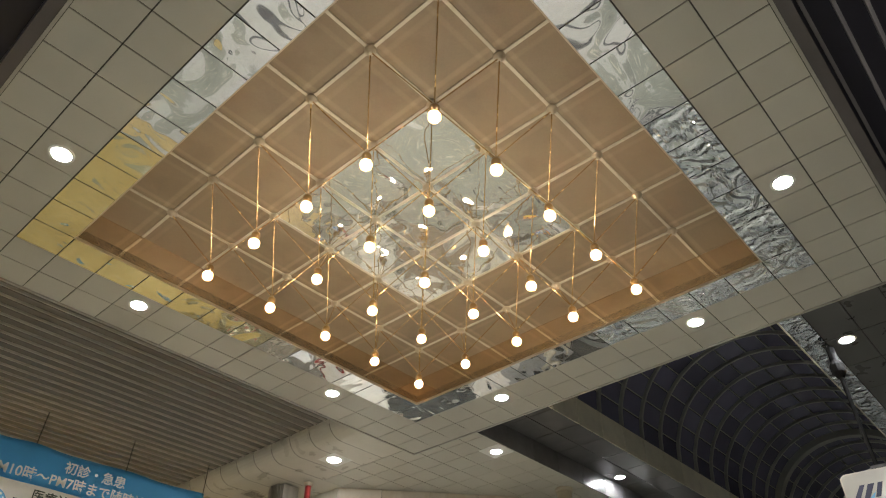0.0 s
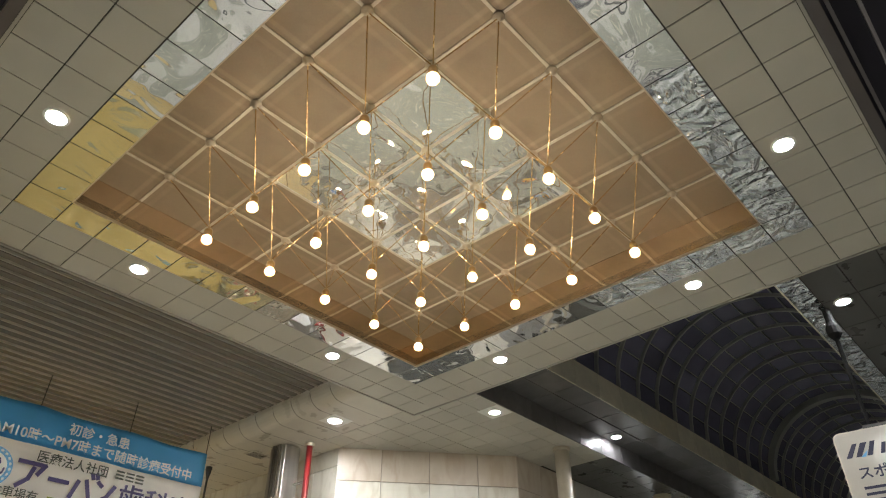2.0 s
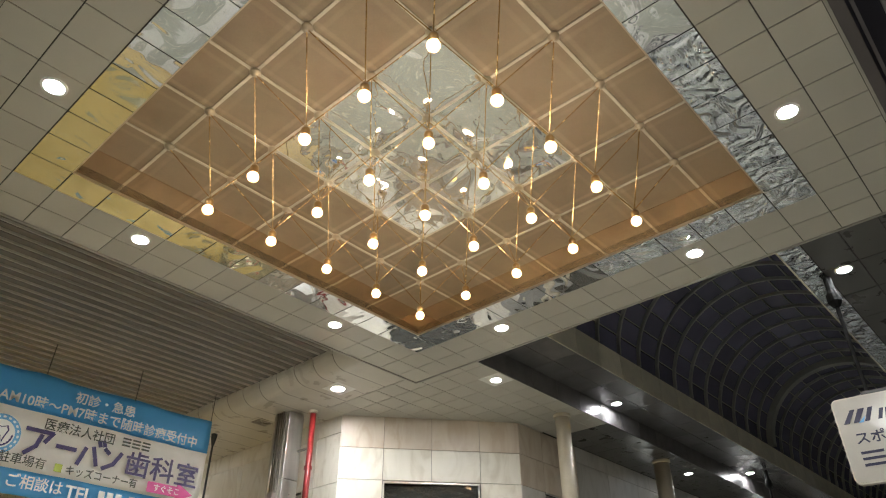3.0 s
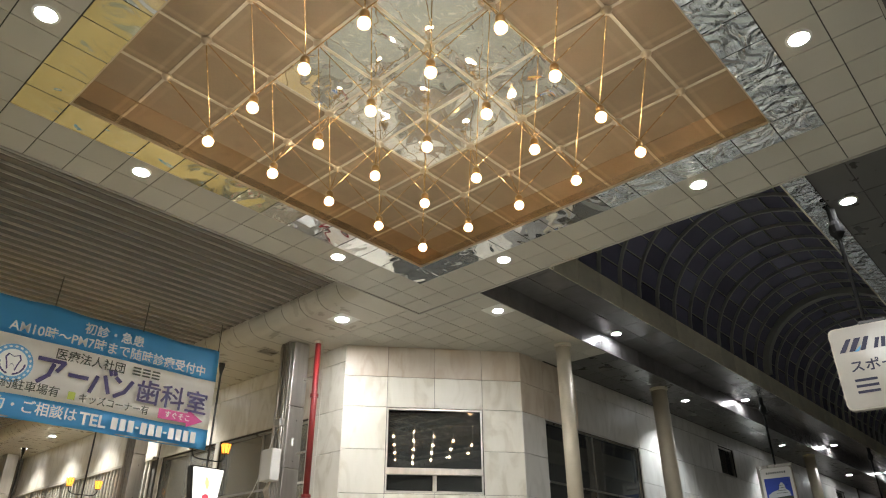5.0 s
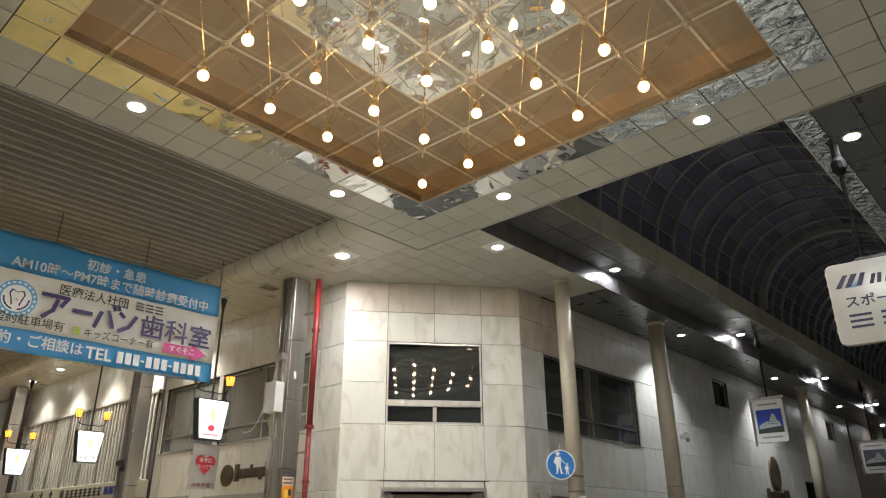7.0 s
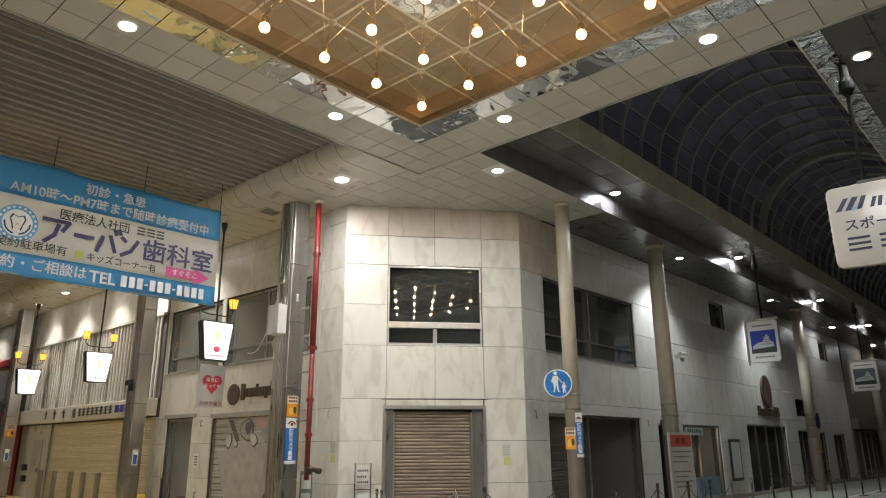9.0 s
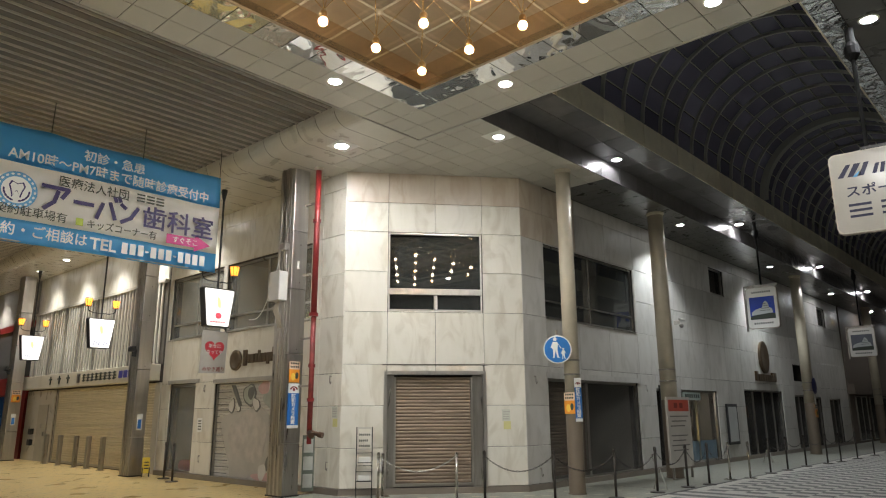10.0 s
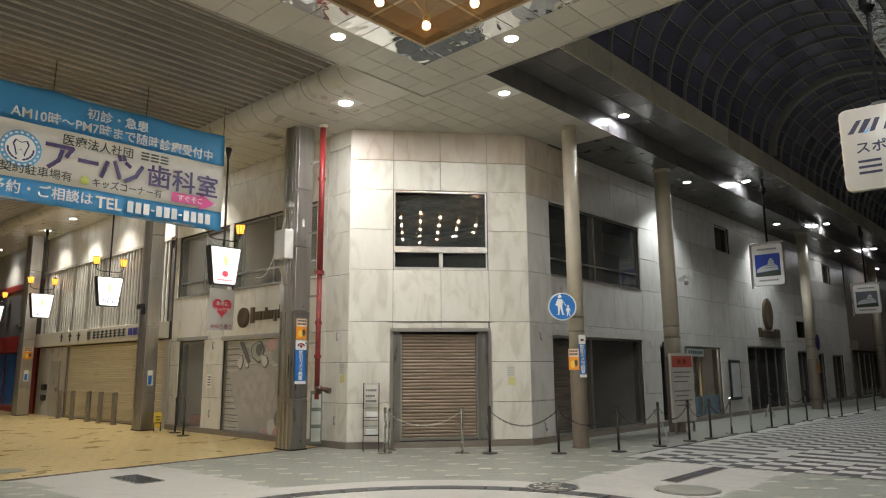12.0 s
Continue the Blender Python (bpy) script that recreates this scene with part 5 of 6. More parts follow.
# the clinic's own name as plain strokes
for line in (((1.70, 1.12), (2.15, 1.12), (2.05, 0.95)), ((1.97, 1.05), (1.92, 0.85), (1.76, 0.70)), ((2.27, 0.93), (2.60, 0.93)), ((2.78, 1.00), (2.69, 0.70)),
             ((2.92, 1.04), (3.03, 0.74)), ((3.00, 1.17), (3.03, 1.10)), ((3.08, 1.19), (3.11, 1.12)), ((3.14, 1.06), (3.22, 1.00)), ((3.16, 0.71), (3.34, 0.82), (3.46, 1.04))):
    stroke(line, 0.075)
letters("title", "歯科室", 0.50, M_INDIGO, bn, at(3.55, 0.73), squeeze=1.06, bold=0.012)
letters("caption", "契約駐車場有", 0.20, M_PRINT, bn, at(0.98, 0.50))
one_box("marker", (2.33, 2.46, TY - 0.002, TY + 0.002, 0.49, 0.63), M_LIME, bn)
one_box("marker", (0.75, 0.88, TY - 0.002, TY + 0.002, 0.49, 0.63), M_LIME, bn)
letters("caption", "キッズコーナー有", 0.185, M_PRINT, bn, at(2.52, 0.49), squeeze=0.93)
blot("arrow", [(4.10, 0.46), (4.10, 0.66), (4.72, 0.66), (4.72, 0.74), (5.08, 0.55), (4.72, 0.38), (4.72, 0.46)], M_MAGENTA, bn, TY)
letters("arrow_text", "すぐそこ", 0.145, M_WHITE, bn, Matrix.Translation((4.22, TY - 0.006, 0.51)))
letters("contact", "ご予約・ご相談は", 0.25, M_WHITE, bn, at(0.62, 0.13), squeeze=0.98, bold=0.012)
letters("contact", "TEL", 0.31, M_WHITE, bn, at(2.62, 0.09), depth=0.008, squeeze=1.0, bold=0.02)
xn = 3.22
for group_ in (3, 3, 4):
    for k in range(group_):
        one_box("number_bar", (xn, xn + 0.115, TY - 0.002, TY + 0.002, 0.09, 0.31), M_WHITE, bn)
        xn += 0.16
    if group_ == 3:
        one_box("number_dash", (xn - 0.01, xn + 0.06, TY - 0.002, TY + 0.002, 0.18, 0.215), M_WHITE, bn)
        xn += 0.10
# round emblem
EMX, EMZ = 1.29, 0.93
blot("emblem_disc", oval(EMX, EMZ, 0.34, 0.34, n=40), mat("emblem_blue", (0.12, 0.36, 0.62), 0.5), bn, TY)
blot("emblem_field", oval(EMX, EMZ, 0.245, 0.245, n=36), M_WHITE, bn, TY - 0.003)
TOOTH = ((-0.14, 0.06), (-0.10, 0.14), (0.0, 0.10), (0.10, 0.14), (0.14, 0.06), (0.10, -0.05), (0.07, -0.17), (0.03, -0.07), (0.0, -0.04), (-0.03, -0.07), (-0.07, -0.17), (-0.10, -0.05))
blot("emblem_outline", [(EMX + u * 0.98, EMZ + 0.02 + v) for u, v in TOOTH], M_INDIGO, bn, TY - 0.006)
blot("emblem_tooth", [(EMX + u * 0.78, EMZ + 0.025 + v * 0.78) for u, v in TOOTH], M_WHITE, bn, TY - 0.009)
for side in (-1, 1):
    for k in range(5):
        a = -math.pi / 2 + side * (0.35 + 0.28 * k)
        blot("emblem_leaf", oval(EMX + 0.205 * math.cos(a), EMZ + 0.205 * math.sin(a), 0.036, 0.018, a + math.pi / 2, 8), M_INDIGO, bn, TY - 0.006)
for k in range(20):
    a = 2 * math.pi * k / 20
    blot("emblem_dash", oval(EMX + 0.295 * math.cos(a), EMZ + 0.295 * math.sin(a), 0.028, 0.02, a + math.pi / 2, 8), M_WHITE, bn, TY - 0.004)
for x in (0.05, 1.75, 3.5, BW - 0.03):
    bm = bmesh.new()
    tube(bm, (x, 0, BH - 0.03), (x + 0.02, 0.03, ZS - 4.64 + 0.02), 0.008, seg=6)
    part("cord", bm, M_BLACK, bn)
bm = bmesh.new()
tube(bm, (0, 0.03, 0.03), (BW, 0.03, 0.03), 0.018, seg=8)
part("bottom_rod", bm, M_STEEL, bn)

# ---- lantern signs hung from the soffit ----
M_BOX_GLOW = glow("lit_sign_face", (1.0, 0.99, 0.95), SIGN_GLOW)
M_LANTERN = glow("amber_lantern_glass", (1.0, 0.40, 0.05), LANTERN)

M_LIT_RED = glow("lit_red_print", (0.75, 0.10, 0.14), 0.6)
M_LIT_BLUE = glow("lit_blue_print", (0.05, 0.07, 0.22), 0.4)


def lantern_sign(x, y, label, kind):
    ob = thing("lantern_sign", pose(x, y, 3.66), label, "sign", "lantern signs")
    top = ZC - 3.66
    bm = bmesh.new()
    tube(bm, (0, 0, 0.92), (0, 0, top - 0.25), 0.025, seg=10)
    part("pole", bm, M_BLACK, ob)
    bm = bmesh.new()
    spin(bm, [(0.03, top - 0.28), (0.07, top - 0.08), (0.075, top - 0.001)], 12)
    part("pole_cap", bm, M_BLACK, ob)
    pts = [(-0.27, 0), (0.27, 0), (0.30, 0.02), (0.415, 0.90), (0.40, 0.93), (-0.40, 0.93), (-0.415, 0.90), (-0.30, 0.02)]
    bm = bmesh.new()
    sheet(bm, pts, 0.20, Matrix.Translation((0, -0.10, 0)))
    part("case", bm, M_BLACK, ob, "black metal light-box case")
    face = [(px * 0.925, 0.03 + pz * 0.94) for px, pz in pts]
    for yy in (-0.112, 0.101):
        bm = bmesh.new()
        sheet(bm, face, 0.011, Matrix.Translation((0, yy, 0)))
        part("lit_face", bm, M_BOX_GLOW, ob, "glowing white sign face")
    for k in range(5):
        one_box("print_bar", (-0.21 + k * 0.085, -0.15 + k * 0.085, -0.1145, -0.1125, 0.78, 0.83), glow("lit_pale_green_print", (0.55, 0.75, 0.62), 0.9), ob)
    blot("print_shape", oval(0.0, 0.58, 0.05, 0.14, 0.2, 16), glow("lit_yellow_print", (0.95, 0.93, 0.30), 1.0), ob, -0.1185)
    if kind == "heart":
        blot("print_heart", oval(0.0, 0.27, 0.085, 0.075, 0, 16), M_LIT_RED, ob, -0.1185)
        for k in range(6):
            one_box("print_bar", (-0.20 + k * 0.068, -0.15 + k * 0.068, -0.1145, -0.1125, 0.10, 0.14), M_LIT_RED, ob)
    else:
        for k in range(3):
            xa = -0.17 + k * 0.15
            blot("brand_shape", [(xa - 0.05, 0.10), (xa - 0.02, 0.10), (xa + 0.03, 0.25), (xa + 0.005, 0.25)], M_LIT_BLUE, ob, -0.1200)
            if k != 1:
                blot("brand_shape", [(xa + 0.03, 0.10), (xa + 0.06, 0.11), (xa + 0.075, 0.20), (xa + 0.05, 0.20)], M_LIT_BLUE, ob, -0.1215)
    for sx in (-1, 1):
        bm = bmesh.new()
        pp = [Vector((0, 0, 1.10)), Vector((sx * 0.22, 0, 1.10)), Vector((sx * 0.36, 0, 1.13)), Vector((sx * 0.42, 0, 1.20)), Vector((sx * 0.42, 0, 1.30))]
        for a, b in zip(pp, pp[1:]):
            tube(bm, a, b, 0.014, seg=8)
        part("arm", bm, M_BLACK, ob)
        bm = bmesh.new()
        spin(bm, [(0.075, 1.30), (0.115, 1.50), (0.118, 1.52)], 8, Matrix.Translation((sx * 0.42, 0, 0)))
        lt = part("lantern", bm, M_LANTERN, ob, "amber glass lantern, lit")
        bm = bmesh.new()
        spin(bm, [(0.085, 1.285), (0.08, 1.305)], 8, Matrix.Translation((sx * 0.42, 0, 0)))
        spin(bm, [(0.128, 1.52), (0.09, 1.55), (0.02, 1.57)], 8, Matrix.Translation((sx * 0.42, 0, 0)))
        for k in range(8):
            a = 2 * math.pi * k / 8
            tube(bm, (sx * 0.42 + 0.078 * math.cos(a), 0.078 * math.sin(a), 1.30), (sx * 0.42 + 0.12 * math.cos(a), 0.12 * math.sin(a), 1.525), 0.006, seg=4)
        part("lantern_frame", bm, M_BRASS, ob)
    return ob


lantern_sign(8.50, 15.06, "white lit lantern sign with a heart mark and amber lamps", "heart")
lantern_sign(8.78, 22.5, "white lit lantern sign with dark lettering and amber lamps", "name")
lantern_sign(8.92, 29.1, "white lit lantern sign with dark lettering and amber lamps", "name")
lantern_sign(9.0, 35.6, "white lit lantern sign far along the street", "name")
lantern_sign(9.0, 42.2, "white lit lantern sign far along the street", "name")

# heart pennant
hp = thing("pennant", pose(8.50, 15.02, 2.58), "grey pennant with a red heart under the lantern sign", "pennant")
bm = bmesh.new()
sheet(bm, [(-0.36, 0.0), (0.30, 0.02), (0.33, 0.98), (-0.33, 1.0)], 0.006)
part("cloth", bm, mat("grey_pennant", (0.46, 0.44, 0.40), 0.6), hp)
heart = []
for i in range(40):
    a = 2 * math.pi * i / 40
    heart.append((0.0155 * 16 * math.sin(a) ** 3, 0.56 + 0.0155 * (13 * math.cos(a) - 5 * math.cos(2 * a) - 2 * math.cos(3 * a) - math.cos(4 * a))))
blot("heart", heart, mat("pennant_red", (0.58, 0.04, 0.06), 0.5), hp, -0.007)
letters("text", "幸せに", 0.11, M_WHITE, hp, Matrix.Translation((0, -0.012, 0.60)), align="CENTER")
letters("text", "なってや", 0.105, M_WHITE, hp, Matrix.Translation((0, -0.012, 0.46)), align="CENTER")
letters("text", "みゆき通り", 0.115, M_RED, hp, Matrix.Translation((0, -0.006, 0.06)), align="CENTER")
bm = bmesh.new()
tube(bm, (-0.3, 0, 1.0), (-0.2, 0, 1.08), 0.006, seg=5)
part("cord", bm, M_BLACK, hp)
bm = bmesh.new()
tube(bm, (0.3, 0, 0.98), (0.2, 0, 1.08), 0.006, seg=5)
part("cord", bm, M_BLACK, hp)

# emblem and raised brand lettering on the marble
lo = thing("raised_sign", M_L, "bronze disc and raised dark brand lettering on marble", "sign")
bm = bmesh.new()
spin(bm, [(0.26, 0), (0.26, 0.05), (0.2, 0.06), (0.02, 0.04)], 28, Matrix.Translation((s_(16.0), 0, 3.0)) @ TO_NEG_Y)
part("disc", bm, mat("aged_bronze", (0.16, 0.12, 0.08), 0.4, metal=0.8), lo)
xk = s_(15.65)
for k, (w, z1) in enumerate(((0.20, 3.24), (0.13, 3.12), (0.20, 3.12), (0.13, 3.12), (0.10, 3.2), (0.14, 3.12), (0.13, 3.12), (0.13, 3.12), (0.12, 3.12), (0.12, 3.24), (0.06, 3.2))):
    one_box("letter_block", (xk, xk + w * 0.82, -0.05, -0.002, 2.90 if k not in (0, 7) else 2.84, z1), bpy.data.materials["aged_bronze"], lo, bevel=0.01)
    xk += w

# small hooks and papers on the marble
for m, x, z in ((M_L, LL - 0.35, 2.35), (M_L, LL - 0.4, 0.55), (M_R, 0.35, 2.35), (M_R, 0.45, 0.35), (M_R, 5.75, 2.28), (M_R, 5.8, 0.4), (M_L, s_(17.45), 2.3), (M_L, s_(17.5), 0.5)):
    hk = thing("wall_hook", m @ Matrix.Translation((x, 0, z)), "small steel hook ring on the stone wall", "hook", "wall hooks")
    bm = bmesh.new()
    tube(bm, (0, 0, 0.1), (0, -0.05, 0.1), 0.01, seg=6)
    tube(bm, (0, -0.05, 0.1), (0, -0.05, -0.04), 0.01, seg=6)
    tube(bm, (0, -0.05, -0.04), (0.03, -0.05, -0.07), 0.01, seg=6)
    tube(bm, (0.03, -0.05, -0.07), (0.05, -0.05, -0.02), 0.01, seg=6)
    part("hook", bm, M_STEEL_DARK, hk)
for m, x, z in ((M_CH, 3.58, 1.30), (M_L, LL - 0.2, 1.38)):
    pa = thing("paper_notice", m @ Matrix.Translation((x, -0.006, z)), "small paper notice stuck on the marble", "notice", "paper notices")
    one_box("sheet", (-0.09, 0.09, -0.003, 0, 0.18, 0.42), mat("pale_paper", (0.55, 0.56, 0.48), 0.6), pa)
    one_box("sheet", (-0.06, 0.1, -0.004, 0, 0.0, 0.17), mat("yellow_paper", (0.62, 0.58, 0.25), 0.6), pa)
    for k in range(4):
        one_box("print_bar", (-0.07, 0.05 + 0.01 * k, -0.0055, -0.0035, 0.21 + k * 0.05, 0.23 + k * 0.05), M_TRIM, pa)
dp = thing("door_plate", M_L @ Matrix.Translation((s_(17.62), -0.006, 1.20)), "small white opening-hours plate on marble", "plate")
one_box("plate", (-0.13, 0.13, -0.004, 0, 0, 0.36), M_WHITE, dp)
for k in range(4):
    one_box("print_bar", (-0.08, 0.08, -0.0065, -0.0045, 0.06 + k * 0.07, 0.09 + k * 0.07), M_PRINT, dp)
rb = thing("red_mat_roll", M_L @ Matrix.Translation((s_(18.7), 0.45, 0.1)), "rolled dark red mat inside the glass door", "mat")
bm = bmesh.new()
tube(bm, (-0.5, 0, 0.16), (0.5, 0, 0.16), 0.16, seg=18)
part("roll", bm, mat("red_mat", (0.35, 0.03, 0.04), 0.8), rb)

# ---- signs on the round column ----
rd = thing("round_sign", pose(12.78, 8.09, 2.72), "round blue pedestrian sign with a white rim", "sign")
TURN = Matrix.Rotation(radians(-52), 4, "Z")
bm = bmesh.new()
spin(bm, [(0.295, 0), (0.30, 0.004), (0.30, 0.012), (0.285, 0.014)], 40, TURN @ Matrix.Translation((-0.18, 0, 0.24)) @ TO_NEG_Y)
part("rim", bm, M_WHITE, rd)
bm = bmesh.new()
spin(bm, [(0.275, 0.0142), (0.275, 0.017)], 40, TURN @ Matrix.Translation((-0.18, 0, 0.24)) @ TO_NEG_Y)
part("disc", bm, M_DISC, rd)


def pictogram(cx, cz, s, hand):
    """A walking figure in plain flat shapes: body with legs apart, head, and the arm that reaches out."""
    return [[(cx + s * a, cz + s * b) for a, b in pts] for pts in (
        [(-0.14, 0.36), (0.14, 0.36), (0.17, 0.20), (0.13, -0.10), (0.20, -0.52), (0.30, -0.56), (0.12, -0.58), (0.02, -0.16), (-0.06, -0.58), (-0.20, -0.58), (-0.12, -0.52), (-0.13, -0.08), (-0.24, 0.02), (-0.28, 0.00), (-0.20, 0.20)],
        [(-0.08, 0.42), (0.08, 0.42), (0.10, 0.52), (0.20, 0.535), (0.08, 0.56), (0.05, 0.64), (-0.05, 0.64), (-0.08, 0.56), (-0.20, 0.535), (-0.10, 0.52)],
        [(0.12, 0.32), (0.17, 0.28), (0.30 * hand, -0.02), (0.26 * hand, -0.04)])]


for shape in pictogram(-0.23, 0.27, 0.36, 1.25) + pictogram(-0.06, 0.15, 0.19, 1.0):
    bm = bmesh.new()
    sheet(bm, shape, 0.003, TURN @ Matrix.Translation((0, -0.021, 0)))
    part("pictogram", bm, M_WHITE, rd)
bm = bmesh.new()
tube(bm, TURN @ Vector((-0.18, 0.04, -0.08)), TURN @ Vector((-0.18, 0.04, 0.66)), 0.025, seg=10)
for z in (0.1, 0.4):
    tube(bm, TURN @ Vector((-0.18, 0.05, z)), TURN @ Vector((0.12, 0.16, z)), 0.018, seg=8)
part("bracket_pole", bm, M_ALU, rd)
notice_orange(Matrix.Translation((12.893, 8.133, 1.62)) @ Matrix.Rotation(radians(-76), 4, "Z"), 0.23, 0.44, "orange warning notice on the round column")
camera_notice(Matrix.Translation((12.998, 7.982, 1.46)) @ Matrix.Rotation(radians(-30), 4, "Z"), 0.16, 0.9, "blue camera notice on the round column")

cm = thing("surveillance_camera", pose(18.16, 7.95, 3.85), "white surveillance camera on the beige column", "camera")
bm = bmesh.new()
box(bm, -0.08, 0.26, -0.15, -0.08, 0.20, 0.265)
soften(bm, 0.015)
part("housing", bm, M_WHITE, cm)
bm = bmesh.new()
ball(bm, (0.02, -0.12, 0.06), 0.06, 14, 9)
part("dome", bm, mat("grey_dome", (0.35, 0.35, 0.34), 0.2), cm, smooth=True)
one_box("bracket", (-0.03, 0.03, -0.1, 0.08, 0.1, 0.2), M_WHITE, cm)

# red-headed notice board and tall sign by the shop
nb = thing("notice_board", pose(17.75, 7.90, 0, 0, 0, -4), "white notice board with a red heading by the column", "board")
one_box("panel", (-0.62, 0.56, 0, 0.05, 0.28, 2.02), mat("cream_board", (0.55, 0.52, 0.47), 0.5, stain=0.1), nb)
one_box("heading", (-0.55, 0.49, -0.006, -0.001, 1.66, 1.95), mat("faded_red", (0.48, 0.09, 0.06), 0.5), nb)
for k in range(8):
    if k != 3:
        one_box("print_bar", (-0.50 + 0.06 * (k % 2), 0.42 - 0.09 * (k % 3), -0.004, -0.001, 1.52 - k * 0.12, 1.55 - k * 0.12), mat("grey_print", (0.16, 0.15, 0.14), 0.5), nb)
for k in range(2):
    one_box("heading_print", (-0.28 + k * 0.28, -0.10 + k * 0.28, -0.009, -0.0065, 1.74, 1.87), mat("dark_red_print", (0.20, 0.03, 0.02), 0.5), nb)
for x in (-0.5, 0.44):
    one_box("leg", (x, x + 0.05, 0.0, 0.05, 0, 0.28), M_STEEL_DARK, nb)
vs = thing("upright_sign", M_R @ Matrix.Translation((19.55 - WX, -0.01, 0.9)), "black upright shop sign with white characters", "sign")
one_box("panel", (-0.18, 0.18, -0.03, 0, 0, 1.5), M_BLACK, vs)
for k in range(2):
    one_box("character_bar", (-0.12, 0.12, -0.036, -0.031, 0.92 - k * 0.55, 1.36 - k * 0.55), M_WHITE, vs)
fs = thing("framed_notice", M_R @ Matrix.Translation((24.3 - WX, -0.02, 0.55)), "white notice in a dark wall frame", "frame")
one_box("frame", (0, 0.95, -0.05, 0, 0, 1.35), M_BLACK, fs, bevel=0.01)
one_box("sheet", (0.1, 0.85, -0.058, -0.051, 0.1, 1.25), mat("notice_white", (0.50, 0.51, 0.50), 0.4), fs)
sg = thing("window_sign", M_R @ Matrix.Translation((21.1 - WX, 0.02, 2.0)), "pale green sign at the shop window's head", "sign")
one_box("panel", (0, 1.3, 0, 0.05, 0, 0.25), mat("pale_green_sign", (0.35, 0.42, 0.38), 0.4), sg)
for k in range(7):
    one_box("print_bar", (0.12 + k * 0.16, 0.23 + k * 0.16, -0.006, -0.001, 0.07, 0.18), M_PRINT, sg)
# goods behind the lit shop window
for k in range(3):
    sf = thing("display_shelf", M_R @ Matrix.Translation((21.3 - WX + k * 0.85, 0.9, 0.1)), "wooden display shelf with packed goods", "shelf", "display shelves")
    for z in (0.0, 0.5, 1.0, 1.5):
        one_box("board", (0, 0.75, 0, 0.3, z, z + 0.03), M_PIPE_DARK, sf)
    for x in (0, 0.72):
        one_box("side", (x, x + 0.03, 0, 0.3, 0.0, 1.9), M_PIPE_DARK, sf)
    for z in (0.03, 0.53, 1.03, 1.53):
        for q in range(5):
            hh = random.uniform(0.15, 0.38)
            c = random.choice([(0.5, 0.45, 0.3), (0.15, 0.2, 0.3), (0.5, 0.15, 0.1), (0.6, 0.6, 0.55), (0.2, 0.3, 0.2)])
            one_box("package", (0.05 + q * 0.135, 0.16 + q * 0.135, 0.05, 0.22, z, z + hh), mat("package", c, 0.5), sf)
lp = thing("table_lamp", M_R @ Matrix.Translation((21.35 - WX, 0.6, 0.75)), "small glowing lamp inside the shop window", "lamp")
bm = bmesh.new()
spin(bm, [(0.17, 0.0), (0.19, 0.05), (0.12, 0.75), (0.05, 0.8)], 16)
part("shade", bm, glow("yellow_shade", (1.0, 0.72, 0.25), 1.6), lp)
one_box("stand", (-0.12, 0.12, -0.12, 0.12, -0.65, 0.0), M_PIPE_DARK, lp)
for k in range(2):
    sl = thing("shop_lamp", M_R @ Matrix.Translation((22.2 - WX + k * 0.9, 0.8, 2.05 - 0.5 * k)), "small bare lamp glowing inside the shop", "lamp", "shop lamps")
    bm = bmesh.new()
    ball(bm, (0, 0, 0), 0.06, 10, 7)
    part("bulb", bm, glow("shop_bulb", (1.0, 0.93, 0.8), 30.0), sl)
    bm = bmesh.new()
    tube(bm, (0, 0, 0.05), (0, 0, 0.3 + 0.5 * k), 0.008, seg=5)
    part("cord", bm, M_BLACK, sl)
bs = thing("blue_panel", M_R @ Matrix.Translation((21.0 - WX, 0.08, 0.13)), "pale blue low panel in the shop window", "panel")
one_box("panel", (0, 2.6, 0.035, 0.05, 0, 0.62), mat("pale_blue_panel", (0.25, 0.38, 0.48), 0.4, stain=0.3), bs)
# oval emblem and brand lettering over the entrance
em = thing("raised_sign", M_R @ Matrix.Translation((28.7 - WX, 0, 2.75)), "bronze oval emblem and raised brand lettering on stone", "sign")
bm = bmesh.new()
spin(bm, [(0.52, 0), (0.52, 0.08), (0.44, 0.10), (0.05, 0.06)], 32, Matrix.Translation((0, 0, 0.95)) @ Matrix.Diagonal((1, 1, 1.2, 1)) @ TO_NEG_Y)
part("oval", bm, bpy.data.materials["aged_bronze"], em)
for k in range(9):
    one_box("letter_block", (-1.1 + k * 0.26, -0.9 + k * 0.26, -0.08, -0.002, 0.02, 0.38 if k in (0, 7, 8) else 0.28), bpy.data.materials["aged_bronze"], em)
# no-parking disc on the farther column
npk = thing("round_sign", pose(30.3, 7.9, 2.3), "round dark blue sign on the farther column", "sign")
bm = bmesh.new()
spin(bm, [(0.31, 0), (0.31, 0.012)], 28, Matrix.Translation((0, 0, 0.3)) @ TO_NEG_Y)
part("disc", bm, mat("dark_blue_disc", (0.02, 0.02, 0.12), 0.4), npk)
bm = bmesh.new()
tube(bm, (0.1, 0.05, -0.4), (0.1, 0.05, 0.7), 0.03, seg=8)
part("bracket_pole", bm, M_ALU, npk)
notice_orange(pose(30.45, 7.97, 1.4), 0.35, 0.5, "orange warning notice on the farther column")


